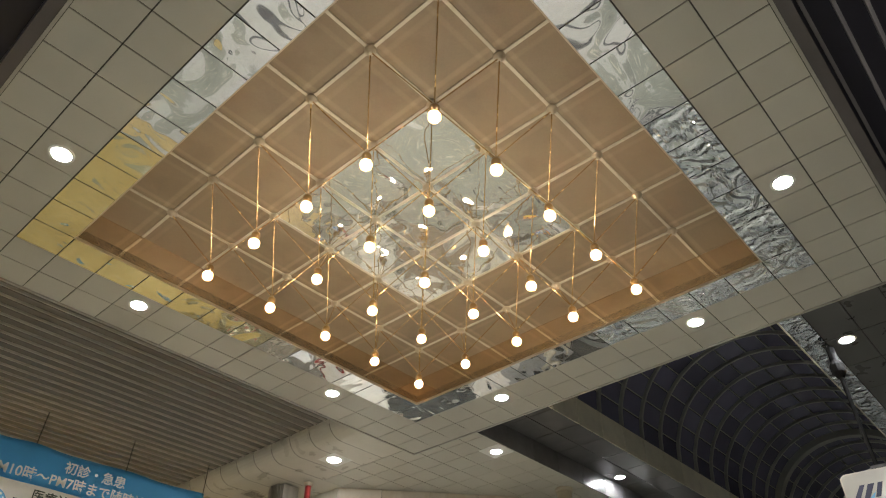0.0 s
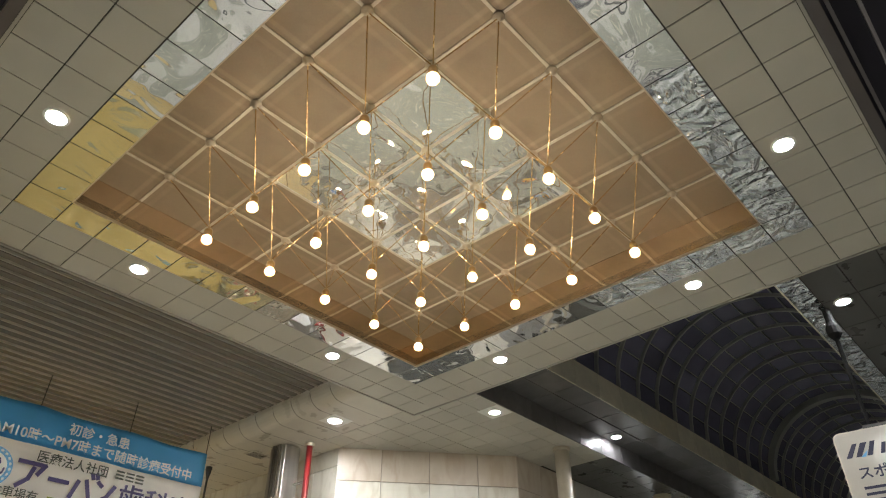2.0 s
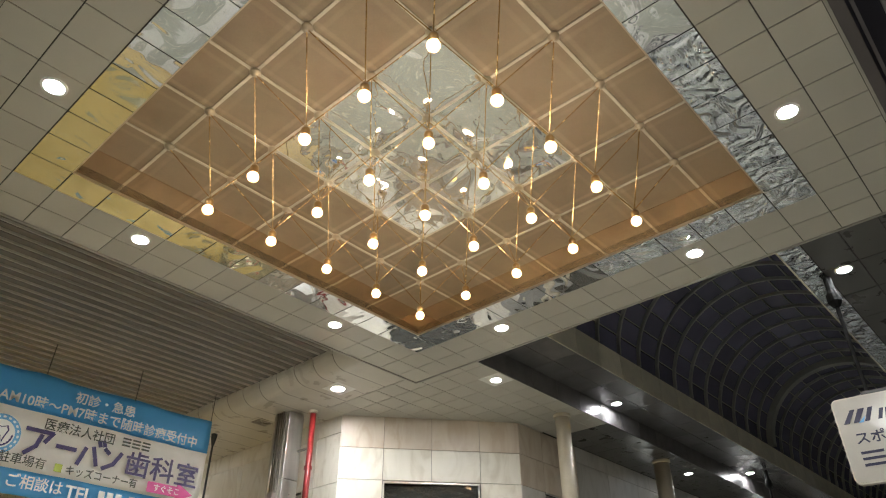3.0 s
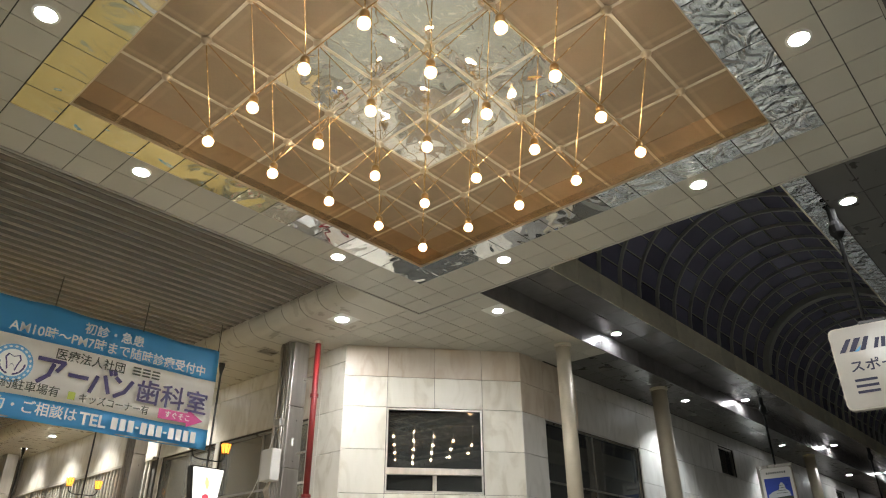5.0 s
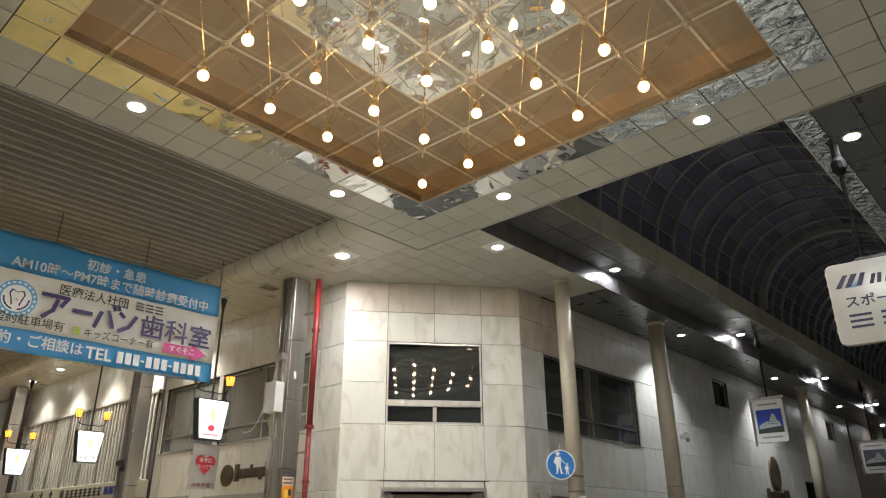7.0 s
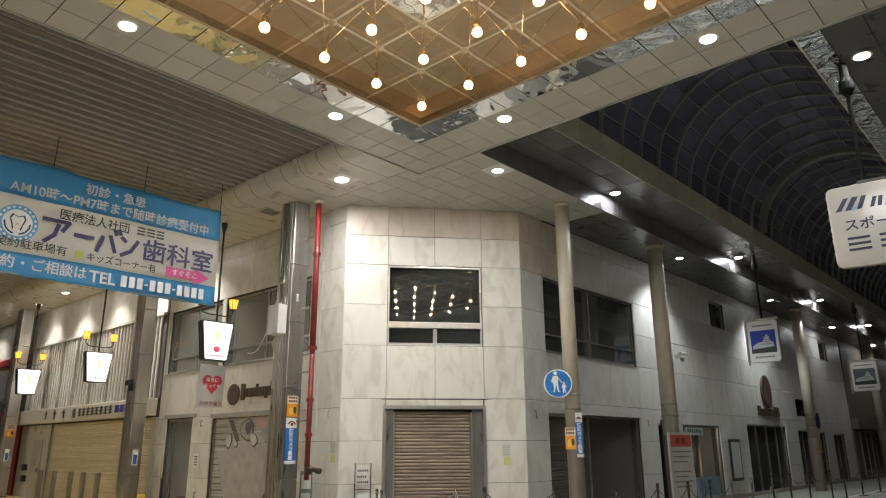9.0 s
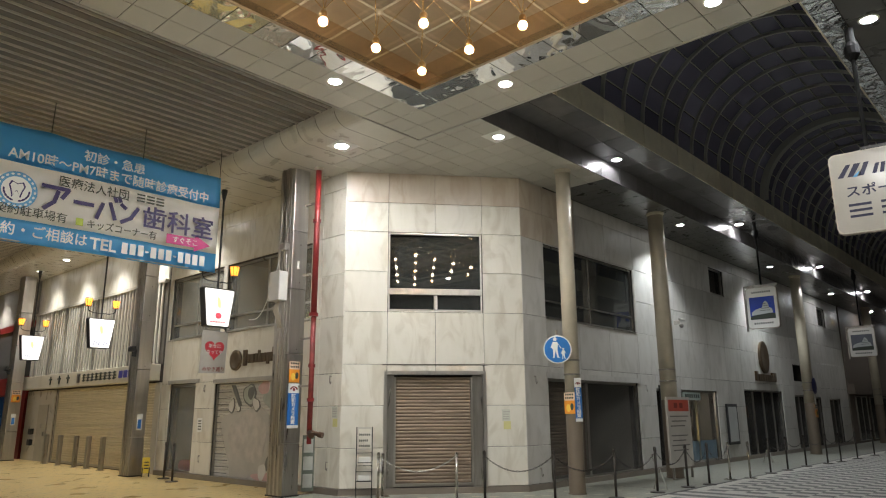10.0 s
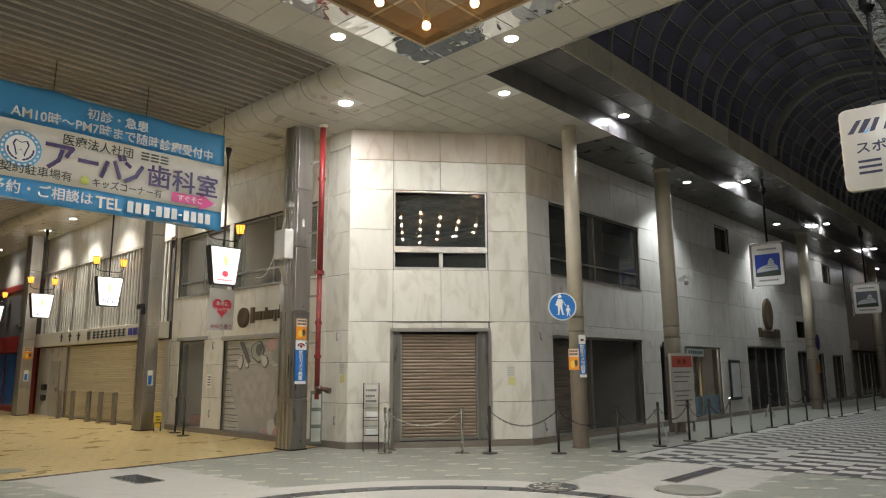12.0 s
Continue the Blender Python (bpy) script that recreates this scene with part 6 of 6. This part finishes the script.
# ---- picture signs hung over the vaulted street ----
def hanging_sign(x, y, z, w, hh, label, picture, swing=0.0, roof=ZG, pole_at=0.0):
    ob = thing("hanging_sign", pose(x, y, z, 0, 0, -90 + swing), label, "sign", "hanging street signs")
    bm = bmesh.new()
    box(bm, -w / 2, w / 2, -0.10, 0.02, -hh / 2, hh / 2)
    side = [e for e in bm.edges if abs(e.verts[0].co.y - e.verts[1].co.y) > 0.1]
    bmesh.ops.bevel(bm, geom=side, offset=0.09, segments=5, profile=0.5, affect="EDGES")
    part("case", bm, mat("sign_case", (0.45, 0.42, 0.36), 0.25), ob)
    bm = bmesh.new()
    top = roof - z
    tube(bm, (pole_at, 0, hh / 2 + 0.04), (pole_at, 0, top), 0.03, seg=10)
    part("pole", bm, M_IRON, ob)
    bm = bmesh.new()
    spin(bm, [(0.05, top - 0.5), (0.10, top - 0.42), (0.10, top - 0.30), (0.06, top - 0.22), (0.06, top - 0.003)], 12, Matrix.Translation((pole_at, 0, 0)))
    part("pole_joint", bm, M_IRON, ob)
    one_box("top_bar", (-w / 2 - 0.08, w / 2 + 0.02, -0.05, 0.05, hh / 2 + 0.02, hh / 2 + 0.08) if w < 1.2 else (-0.3, 0.3, -0.06, -0.02, hh / 2, hh / 2 + 0.06), M_STEEL_DARK if w < 1.2 else M_BLACK, ob)
    if w < 1.2:
        one_box("side_bar", (-w / 2 - 0.08, -w / 2 - 0.04, -0.05, 0.05, -hh / 2 - 0.06, hh / 2 + 0.02), M_STEEL_DARK, ob)
    bm = bmesh.new()
    box(bm, -w / 2 + 0.02, w / 2 - 0.02, -0.106, -0.101, -hh / 2 + 0.02, hh / 2 - 0.02)
    side = [e for e in bm.edges if abs(e.verts[0].co.y - e.verts[1].co.y) > 0.004]
    bmesh.ops.bevel(bm, geom=side, offset=0.08, segments=5, profile=0.5, affect="EDGES")
    # the wide sign's face is greyed to carry its weak, slanting light
    part("face", bm, mat("sign_face", (0.70, 0.69, 0.66), 0.2, var=0.06) if w < 1.2 else mat("shade_toned_sign_face", (0.38, 0.365, 0.33), 0.15, var=0.06), ob)
    picture(ob, w, hh)
    return ob


def castle(ob, w, hh, sky):
    y = -0.113
    blot("picture_sky", [(-w * 0.40, -hh * 0.28), (w * 0.40, -hh * 0.28), (w * 0.40, hh * 0.26), (-w * 0.40, hh * 0.26)], sky, ob, y + 0.0)
    ground_ = mat("picture_trees", (0.03, 0.04, 0.03), 0.5)
    wall_ = mat("picture_castle", (0.42, 0.45, 0.47), 0.5)
    blot("picture_trees", [(-w * 0.40, -hh * 0.28), (w * 0.40, -hh * 0.28), (w * 0.40, -hh * 0.16), (w * 0.1, -hh * 0.13), (-w * 0.40, -hh * 0.2)], ground_, ob, y - 0.008)
    blot("picture_castle", [(-w * 0.36, -hh * 0.18), (w * 0.34, -hh * 0.14), (w * 0.30, -hh * 0.04), (w * 0.22, hh * 0.0), (w * 0.19, hh * 0.10), (w * 0.12, hh * 0.16), (w * 0.04, hh * 0.10), (w * 0.0, hh * 0.0), (-w * 0.2, -hh * 0.04), (-w * 0.34, -hh * 0.10)], wall_, ob, y - 0.016)
    for k in range(4):
        one_box("roof_line", (-w * 0.02 + k * 0.005 - 0.05 + k * 0.02, w * 0.25 - k * 0.03, y - 0.021, y - 0.0165, -hh * 0.08 + k * hh * 0.055, -hh * 0.07 + k * hh * 0.055), ground_, ob)
    for z in (0.355, -0.40):
        for k in range(9):
            one_box("print_bar", (-w * 0.30 + k * w * 0.07, -w * 0.26 + k * w * 0.07, -0.1095, -0.1065, hh * z, hh * (z + 0.045)), M_PRINT, ob)


hanging_sign(22.42, 7.0, 4.76, 0.92, 1.28, "white street sign with a castle on a blue sky", lambda o_, w, hh: castle(o_, w, hh, mat("picture_blue", (0.006, 0.04, 0.34), 0.3)))
hanging_sign(33.0, 6.55, 4.40, 0.98, 1.20, "white street sign with a dark picture, far along", lambda o_, w, hh: castle(o_, w, hh, mat("picture_grey", (0.10, 0.11, 0.14), 0.3)))


def sports(ob, w, hh):
    """Slanted brand shapes, a readable line of goods, and the shop's name as plain bars."""
    y = -0.110
    blot("brand_shape", [(-0.62, 0.22), (-0.55, 0.22), (-0.44, 0.40), (-0.50, 0.40)], M_NAVY, ob, y - 0.002)
    blot("brand_shape", [(-0.50, 0.22), (-0.43, 0.22), (-0.32, 0.40), (-0.40, 0.40)], M_NAVY, ob, y - 0.002)
    blot("brand_shape", [(-0.36, 0.22), (-0.30, 0.22), (-0.22, 0.40), (-0.28, 0.40)], M_NAVY, ob, y - 0.002)
    for k in range(4):
        x0 = -0.20 + k * 0.18
        blot("brand_shape", [(x0, 0.22), (x0 + 0.05, 0.22), (x0 + 0.10, 0.36), (x0 + 0.05, 0.36)], M_NAVY, ob, y - 0.002)
        blot("brand_shape", [(x0 + 0.09, 0.22), (x0 + 0.14, 0.22), (x0 + 0.17, 0.36), (x0 + 0.12, 0.36)], M_NAVY, ob, y - 0.002)
    blot("brand_shape", [(-0.44, 0.21), (-0.38, 0.21), (-0.34, 0.29)], mat("brand_sky", (0.1, 0.3, 0.55), 0.4), ob, y - 0.005)
    letters("text", "スポーツ用品", 0.18, M_NAVY, ob, Matrix.Translation((-0.55, y, -0.06)), squeeze=1.05, bold=0.014)
    for k in range(3):
        xa = -0.53 + k * 0.36
        for z in (-0.17, -0.25, -0.33):
            one_box("name_bar", (xa + 0.02 * (k % 2), xa + 0.27, y - 0.002, y + 0.003, z - 0.035, z), M_NAVY, ob)


hanging_sign(10.78, 1.52, 4.60, 1.42, 1.16, "white sports shop sign with blue print on a pole", sports, swing=7, roof=ZC, pole_at=-0.22)

# ---- posts, chains and stands on the pavement ----
def post(x, y, height, material, label, group):
    ob = thing("barrier_post", pose(x, y, 0), label, "post", group)
    bm = bmesh.new()
    spin(bm, [(0.155, 0.0), (0.155, 0.012), (0.14, 0.022), (0.03, 0.03)], 24)
    part("base", bm, material, ob)
    bm = bmesh.new()
    tube(bm, (0, 0, 0.025), (0, 0, height - 0.04), 0.026, seg=12)
    part("shaft", bm, material, ob, smooth=True)
    bm = bmesh.new()
    spin(bm, [(0.034, height - 0.10), (0.034, height - 0.04), (0.028, height - 0.01), (0.012, height)], 12)
    part("cap", bm, material, ob)
    bm = bmesh.new()
    tube(bm, (-0.05, 0, height - 0.09), (0.05, 0, height - 0.09), 0.008, seg=6)
    part("hook", bm, M_STEEL_DARK, ob)
    return ob


M_CHROME = mat("worn_chrome", (0.55, 0.53, 0.48), 0.2, metal=1.0)
M_POST = mat("dark_brown_post", (0.045, 0.038, 0.032), 0.4, metal=0.3)
line_a = [(9.76, 10.65), (10.69, 9.40), (11.03, 8.97), (11.90, 7.93), (12.92, 7.18), (14.35, 7.0), (15.75, 6.95), (16.6, 6.80), (18.1, 6.88), (18.75, 6.62), (20.6, 6.72), (21.95, 6.68), (23.8, 6.7), (25.4, 6.5), (26.6, 6.4), (28.6, 6.35), (31.0, 6.3), (33.5, 6.3)]
for k, (x, y) in enumerate(line_a):
    chrome = k in (0, 1, 8, 9)
    post(x, y, 0.93 if not chrome else 0.90, M_CHROME if chrome else M_POST, "chrome barrier post on a flat base" if chrome else "dark barrier post on a flat base", "barrier posts")
post(10.15, 10.95, 0.86, M_CHROME, "chrome barrier post beside the doorway", "barrier posts")


def chain(a, b, sag, material, label):
    a, b = Vector(a), Vector(b)
    bm = bmesh.new()
    n = max(10, int((b - a).length / 0.055))
    pts = [a.lerp(b, i / n) - Vector((0, 0, sag * 4 * (i / n) * (1 - i / n))) for i in range(n + 1)]
    for i, (p, q) in enumerate(zip(pts, pts[1:])):
        d = (q - p)
        side = d.cross(Vector((0, 0, 1))).normalized() * 0.011
        if i % 2:
            side = Vector((0, 0, 0.011))
        for s in (-1, 1):
            tube(bm, p - d * 0.15 + side * s, q + d * 0.15 + side * s, 0.005, seg=4, caps=False)
    ob = part("chain", bm, material)
    return tagged(ob, label, "chain", "barrier chains")


for k in range(len(line_a) - 1):
    (x0, y0), (x1, y1) = line_a[k], line_a[k + 1]
    if k in (1, 9):
        continue
    if k == 8:
        continue
    chain((x0, y0, 0.83), (x1, y1, 0.83), 0.30 if k < 8 else 0.22, M_ALU if k == 0 else M_POST, "plastic chain hanging between two barrier posts" if k else "pale chain hanging across the doorway")
chain((9.76, 10.65, 0.80), (10.15, 10.95, 0.78), 0.3, M_STEEL_DARK, "short chain between chrome posts")
post(8.95, 17.45, 0.95, M_POST, "dark barrier post on the yellow paving", "street posts")
post(9.25, 18.5, 0.95, M_POST, "dark barrier post by the glass door", "street posts")

# steel bollards before the cream shutter
for y in (27.6, 26.3, 24.9, 23.9, 22.8, 20.9):
    bo = thing("bollard", pose(9.35, y, 0), "grey steel bollard before the cream shutter", "bollard", "shutter bollards")
    bm = bmesh.new()
    box(bm, -0.06, 0.06, -0.09, 0.09, 0.0, 1.0)
    soften(bm, 0.02, 2)
    part("shaft", bm, M_STEEL_DARK, bo)
    one_box("foot", (-0.09, 0.09, -0.12, 0.12, 0, 0.012), M_STEEL_DARK, bo)
yw = thing("wet_floor_sign", pose(9.15, 19.35, 0, 0, 0, -20), "small yellow warning board leaning by the pillar", "sign")
bm = bmesh.new()
sheet(bm, [(-0.11, 0.10), (0.11, 0.10), (0.095, 0.52), (-0.095, 0.52)], 0.02, Matrix.Rotation(-0.15, 4, "X"))
part("board", bm, mat("yellow_board", (0.75, 0.55, 0.05), 0.5), yw)
one_box("leg", (-0.10, -0.075, 0.0, 0.12, 0.0, 0.25), M_BLACK, yw)
one_box("leg", (0.075, 0.10, 0.0, 0.12, 0.0, 0.25), M_BLACK, yw)
for z in (0.22, 0.30, 0.38):
    one_box("print_bar", (-0.06, 0.06, -0.09, -0.085, z, z + 0.03), M_BLACK, yw)

# leaflet stand by the corner doorway
ls = thing("leaflet_stand", M_CH @ Matrix.Translation((0.50, -0.30, 0)) @ Matrix.Diagonal((0.85, 1, 0.97, 1)), "thin black leaflet stand with a framed notice", "stand")
for x in (-0.19, 0.19):
    one_box("upright", (x - 0.012, x + 0.012, -0.012, 0.012, 0, 1.42), M_BLACK, ls)
one_box("foot", (-0.19, -0.17, -0.2, 0.2, 0, 0.02), M_BLACK, ls)
one_box("foot", (0.17, 0.19, -0.2, 0.2, 0, 0.02), M_BLACK, ls)
fr = one_box("notice_frame", (-0.175, 0.175, -0.02, 0.01, 0.95, 1.42), mat("clear_plastic", (0.55, 0.53, 0.48), 0.12), ls)
one_box("notice_sheet", (-0.15, 0.15, -0.026, -0.021, 0.98, 1.38), mat("notice_paper", (0.66, 0.63, 0.55), 0.3), fr)
for r, (z, n_) in enumerate(((1.24, 6), (1.12, 5), (1.01, 6))):
    for k in range(n_):
        one_box("print_bar", (-0.13 + k * 0.045, -0.10 + k * 0.045, -0.031, -0.027, z, z + 0.045), M_PRINT, fr)
for z in (0.35, 0.72):
    tr = one_box("tray", (-0.16, 0.16, -0.14, 0.0, z - 0.03, z - 0.015), M_BLACK, ls)
    one_box("leaflets", (-0.13, 0.13, -0.12, -0.02, z - 0.014, z + 0.09), M_WHITE, tr, "white leaflets in a wire tray")
for z in (0.3, 0.5, 0.62, 0.88):
    one_box("wire", (-0.18, 0.18, -0.006, 0.006, z, z + 0.012), M_BLACK, ls)
# small leaning boards
for x, y, a in ((15.15, 7.15, 25), (24.9, 8.0, 10)):
    lb = thing("small_board", pose(x, y, 0, 0, 0, a), "small white folding board on the pavement", "board", "small boards")
    bm = bmesh.new()
    sheet(bm, [(-0.13, 0), (0.13, 0), (0.13, 0.45), (-0.13, 0.45)], 0.02, Matrix.Rotation(-0.3, 4, "X"))
    part("front", bm, mat("board_white", (0.42, 0.42, 0.37), 0.5), lb)
    bm = bmesh.new()
    sheet(bm, [(-0.13, 0), (0.13, 0), (0.13, 0.42), (-0.13, 0.42)], 0.02, Matrix.Translation((0, 0.28, 0)) @ Matrix.Rotation(0.3, 4, "X"))
    part("back", bm, M_STEEL_DARK, lb)

# ---- paving ----
def paving(name, cells, material, label, z=0.0, gap=0.004, thick=0.012):
    bm = bmesh.new()
    for x0, x1, y0, y1 in cells:
        dz = z + random.uniform(-0.0008, 0.0008)
        v = [bm.verts.new(c) for c in ((x0 + gap, y0 + gap, dz), (x1 - gap, y0 + gap, dz), (x1 - gap, y1 - gap, dz), (x0 + gap, y1 - gap, dz))]
        bm.faces.new(v)
    return tagged(part(name, bm, material), label, "pavement", kind="structure")


R0, R1, R2 = 3.34, 3.61, 4.10  # dark ring and the pale ring round it
YB = 12.58                    # edge of the yellow paving
XB = 12.22                    # start of the chequered paving
U2 = Vector((U.x, U.y))
N2 = Vector((-U.y, U.x))


def laid(name, cells, material, label, z=0.0, gap=0.003):
    """Bricks laid parallel to the cut corner: (along, across) ranges in that turned grid."""
    bm = bmesh.new()
    for a0, a1, b0, b1 in cells:
        dz = z + random.uniform(-0.0008, 0.0008)
        q = []
        for a, b in ((a0 + gap, b0 + gap), (a1 - gap, b0 + gap), (a1 - gap, b1 - gap), (a0 + gap, b1 - gap)):
            p = U2 * a + N2 * b
            q.append(bm.verts.new((p.x, p.y, dz)))
        bm.faces.new(q)
    return tagged(part(name, bm, material), label, "pavement", kind="structure")


def zone(x, y):
    rr = math.hypot(x - CX, y - CY)
    if rr < R2 or y > YB - 0.06 or x > 15.1 or x < -6 or y < -6:
        return ""
    if x > XB - 0.06 and y < 6.75:
        return ""
    if y > CY and abs(x - 4.85) < 1.1 or x > CX and abs(y - 4.83) < 1.1:
        return "pale"
    return "grey"


random.seed(4)
grey, pale, light = [], [], []
W1, H1 = 0.22, 0.11
row = 0
b = -10.0
while b < 19.0:
    a = -16.0 - (W1 / 2 if row % 2 else 0)
    k = 0
    while a < 17.0:
        p = U2 * (a + W1 / 2) + N2 * (b + H1 / 2)
        zn = zone(p.x, p.y)
        if zn == "pale":
            pale.append((a, a + W1, b, b + H1))
        elif zn:
            on = row % 6 in (0, 1) and (k + (row // 6) * 2 + (row % 6)) % 5 == 0
            (light if on else grey).append((a, a + W1, b, b + H1))
        a += W1
        k += 1
    b += H1
    row += 1
laid("pavement_grey", grey, M_FLOOR, "grey-green brick paving of the crossing")
near = [c for c in light if 4.5 < (U2 * c[0] + N2 * c[2]).x < 13.2 and 3.0 < (U2 * c[0] + N2 * c[2]).y < 12.2][:290]
rest = [c for c in light if c not in near]
inlay = laid("pavement_inlay", rest, M_FLOOR_LIGHT, "pale bricks let into the grey-green paving")
brick = slab_mesh("brick", W1 - 0.006, H1 - 0.006, 0.012, M_FLOOR_LIGHT, 0.002)
for a0, a1, b0, b1 in near:
    p = U2 * ((a0 + a1) / 2) + N2 * ((b0 + b1) / 2)
    piece("brick", brick, inlay, Matrix.Translation((p.x, p.y, 0.0015)) @ Matrix.Rotation(math.atan2(U.y, U.x), 4, "Z"))
laid("pavement_pale", pale, M_FLOOR_PALE, "pale grey paving bands across the junction", gap=0.001)
cells = []
y = YB + 0.06
row = 0
dots = []
while y < 46:
    x = -3.4 - (0.15 if row % 2 else 0)
    while x < LX:
        (dots if row % 4 == 0 and int((x + 3.6) / 0.3) % 3 == (row // 4) % 3 else cells).append((x, x + 0.3, y, y + 0.3))
        x += 0.3
    y += 0.3
    row += 1
paving("pavement_yellow", cells + dots, M_FLOOR_YELLOW, "glossy yellow tiles of the slatted street")
paving("pavement_dots", [(x1 - 0.02, x1 + 0.02, y1 - 0.02, y1 + 0.02) for x0, x1, y0, y1 in dots], M_DOT, "small brown inlays in the yellow tiles", z=0.003)
bm = bmesh.new()
box(bm, -3.4, LX - 0.1, YB - 0.02, YB + 0.05, -0.01, 0.006)
tagged(part("trim_yellow_edge", bm, M_KERB), "brown metal strip along the yellow paving", "trim", kind="structure")
# chequered street: rows of bricks across it, with dark lines
dark, palec = [], []
x, i = XB + 0.06, 0
dark += [(XB, XB + 0.06, -1.2 + 0.4 * k, -0.8 + 0.4 * k) for k in range(20)]
while x < 60:
    y, j = -1.2, 0
    while y < 6.70:
        c = (x, x + 0.31, y, min(y + 0.40, 6.70))
        line = i in (6, 8) and not 4.3 < y + 0.2 < 4.9
        near = i in (5, 6, 7, 8, 9)
        (dark if line or not near and (i + j) % 2 == 0 and 1.0 < y < 6.4 else palec).append(c)
        y += 0.40
        j += 1
    x += 0.31
    i += 1
paving("pavement_chequer_pale", palec, M_FLOOR_PALE, "pale bricks of the chequered street paving")
paving("pavement_chequer_dark", dark, M_FLOOR_DARK, "dark bricks of the chequered street paving")
cells = []
x = 13.6
while x < 60:
    y = 6.75
    while y < RY - 0.05:
        cells.append((x, x + 0.3, y, min(y + 0.3, RY - 0.05)))
        y += 0.3
    x += 0.3
paving("pavement_side", [c for c in cells if c[0] >= 15.1], M_FLOOR, "grey paving strip along the stone facade", z=0.001)
bm = bmesh.new()
box(bm, 13.0, 60, 6.70, 6.76, -0.01, 0.008)
tagged(part("trim_kerb", bm, M_FLOOR_DARK), "dark edge strip beside the chequered paving", "trim", kind="structure")
# ring of dark blocks and the pale disc inside it
bm = bmesh.new()
n = 96
inner = [bm.verts.new((CX + (R0 - 0.01) * math.cos(2 * math.pi * k / n), CY + (R0 - 0.01) * math.sin(2 * math.pi * k / n), 0.0)) for k in range(n)]
bm.faces.new(inner)
tagged(part("pavement_disc", bm, M_FLOOR_PALE), "pale round paving in the middle of the crossing", "pavement", kind="structure")
bm = bmesh.new()
for r0, r1 in ((R1 + 0.005, R2 + 0.04),):
    for k in range(n):
        a0, a1 = 2 * math.pi * k / n, 2 * math.pi * (k + 1) / n
        q = [bm.verts.new((CX + r * math.cos(a), CY + r * math.sin(a), 0.002)) for r, a in ((r0, a0), (r1, a0), (r1, a1), (r0, a1))]
        bm.faces.new(q)
ring_pale = tagged(part("pavement_ring_pale", bm, M_FLOOR_PALE), "pale bands beside the dark ring", "pavement", kind="structure")
ring = tagged(thing("pavement_ring", pose(CX, CY, 0), "ring of dark paving blocks in the crossing", "pavement", kind="structure"))
bm = bmesh.new()
nb_ = 64
a1 = 2 * math.pi / nb_ * 0.47
v0 = [(R0 * math.cos(a), R0 * math.sin(a)) for a in (-a1, 0, a1)]
v1 = [(R1 * math.cos(a), R1 * math.sin(a)) for a in (a1, 0, -a1)]
top = [bm.verts.new((x, y, 0.004)) for x, y in v0 + v1]
bot = [bm.verts.new((x, y, -0.01)) for x, y in v0 + v1]
bm.faces.new(top)
for k in range(6):
    bm.faces.new((top[k], bot[k], bot[(k + 1) % 6], top[(k + 1) % 6]))
blk = mesh_of("paving_block", bm, M_FLOOR_DARK)
for k in range(nb_):
    piece("paving_block", blk, ring, Matrix.Rotation(2 * math.pi * k / nb_, 4, "Z"))


def drain(x, y, w, d, turn, label):
    ob = thing("drain_grate", pose(x, y, 0.004, 0, 0, turn), label, "grate", "drain grates")
    one_box("frame", (-w / 2, w / 2, -d / 2, d / 2, -0.01, 0.003), M_STEEL_DARK, ob)
    for k in range(int(w / 0.045)):
        one_box("bar", (-w / 2 + 0.03 + k * 0.045, -w / 2 + 0.05 + k * 0.045, -d / 2 + 0.03, d / 2 - 0.03, 0.003, 0.010), M_FLOOR_DARK, ob)


drain(4.98, 11.1, 0.42, 1.0, 0, "dark rectangular drain grate in the pale paving")
drain(10.98, 4.78, 1.9, 0.26, 0, "long dark drain grate in the pale paving")
for x, y, r, pat in ((9.52, 4.28, 0.44, 0), (8.55, 5.82, 0.38, 1), (3.9, 13.7, 0.3, 0)):
    mh = thing("manhole_cover", pose(x, y, 0.003), "round cast manhole cover set in the paving", "manhole", "manhole covers")
    bm = bmesh.new()
    spin(bm, [(r, -0.01), (r, 0.004), (r - 0.03, 0.006)], 32)
    part("rim", bm, M_STEEL_DARK, mh)
    bm = bmesh.new()
    spin(bm, [(r - 0.04, 0.0), (r - 0.04, 0.009)], 32)
    part("lid", bm, M_FLOOR if not pat else M_FLOOR_DARK, mh)
    if pat:
        bm = bmesh.new()
        random.seed(9)
        for k in range(40):
            a, q = random.uniform(0, 6.28), math.sqrt(random.random()) * (r - 0.09)
            box(bm, q * math.cos(a) - 0.03, q * math.cos(a) + 0.03, q * math.sin(a) - 0.02, q * math.sin(a) + 0.02, 0.009, 0.013)
        part("cast_pattern", bm, M_FLOOR_LIGHT, mh, "pale cast pattern")
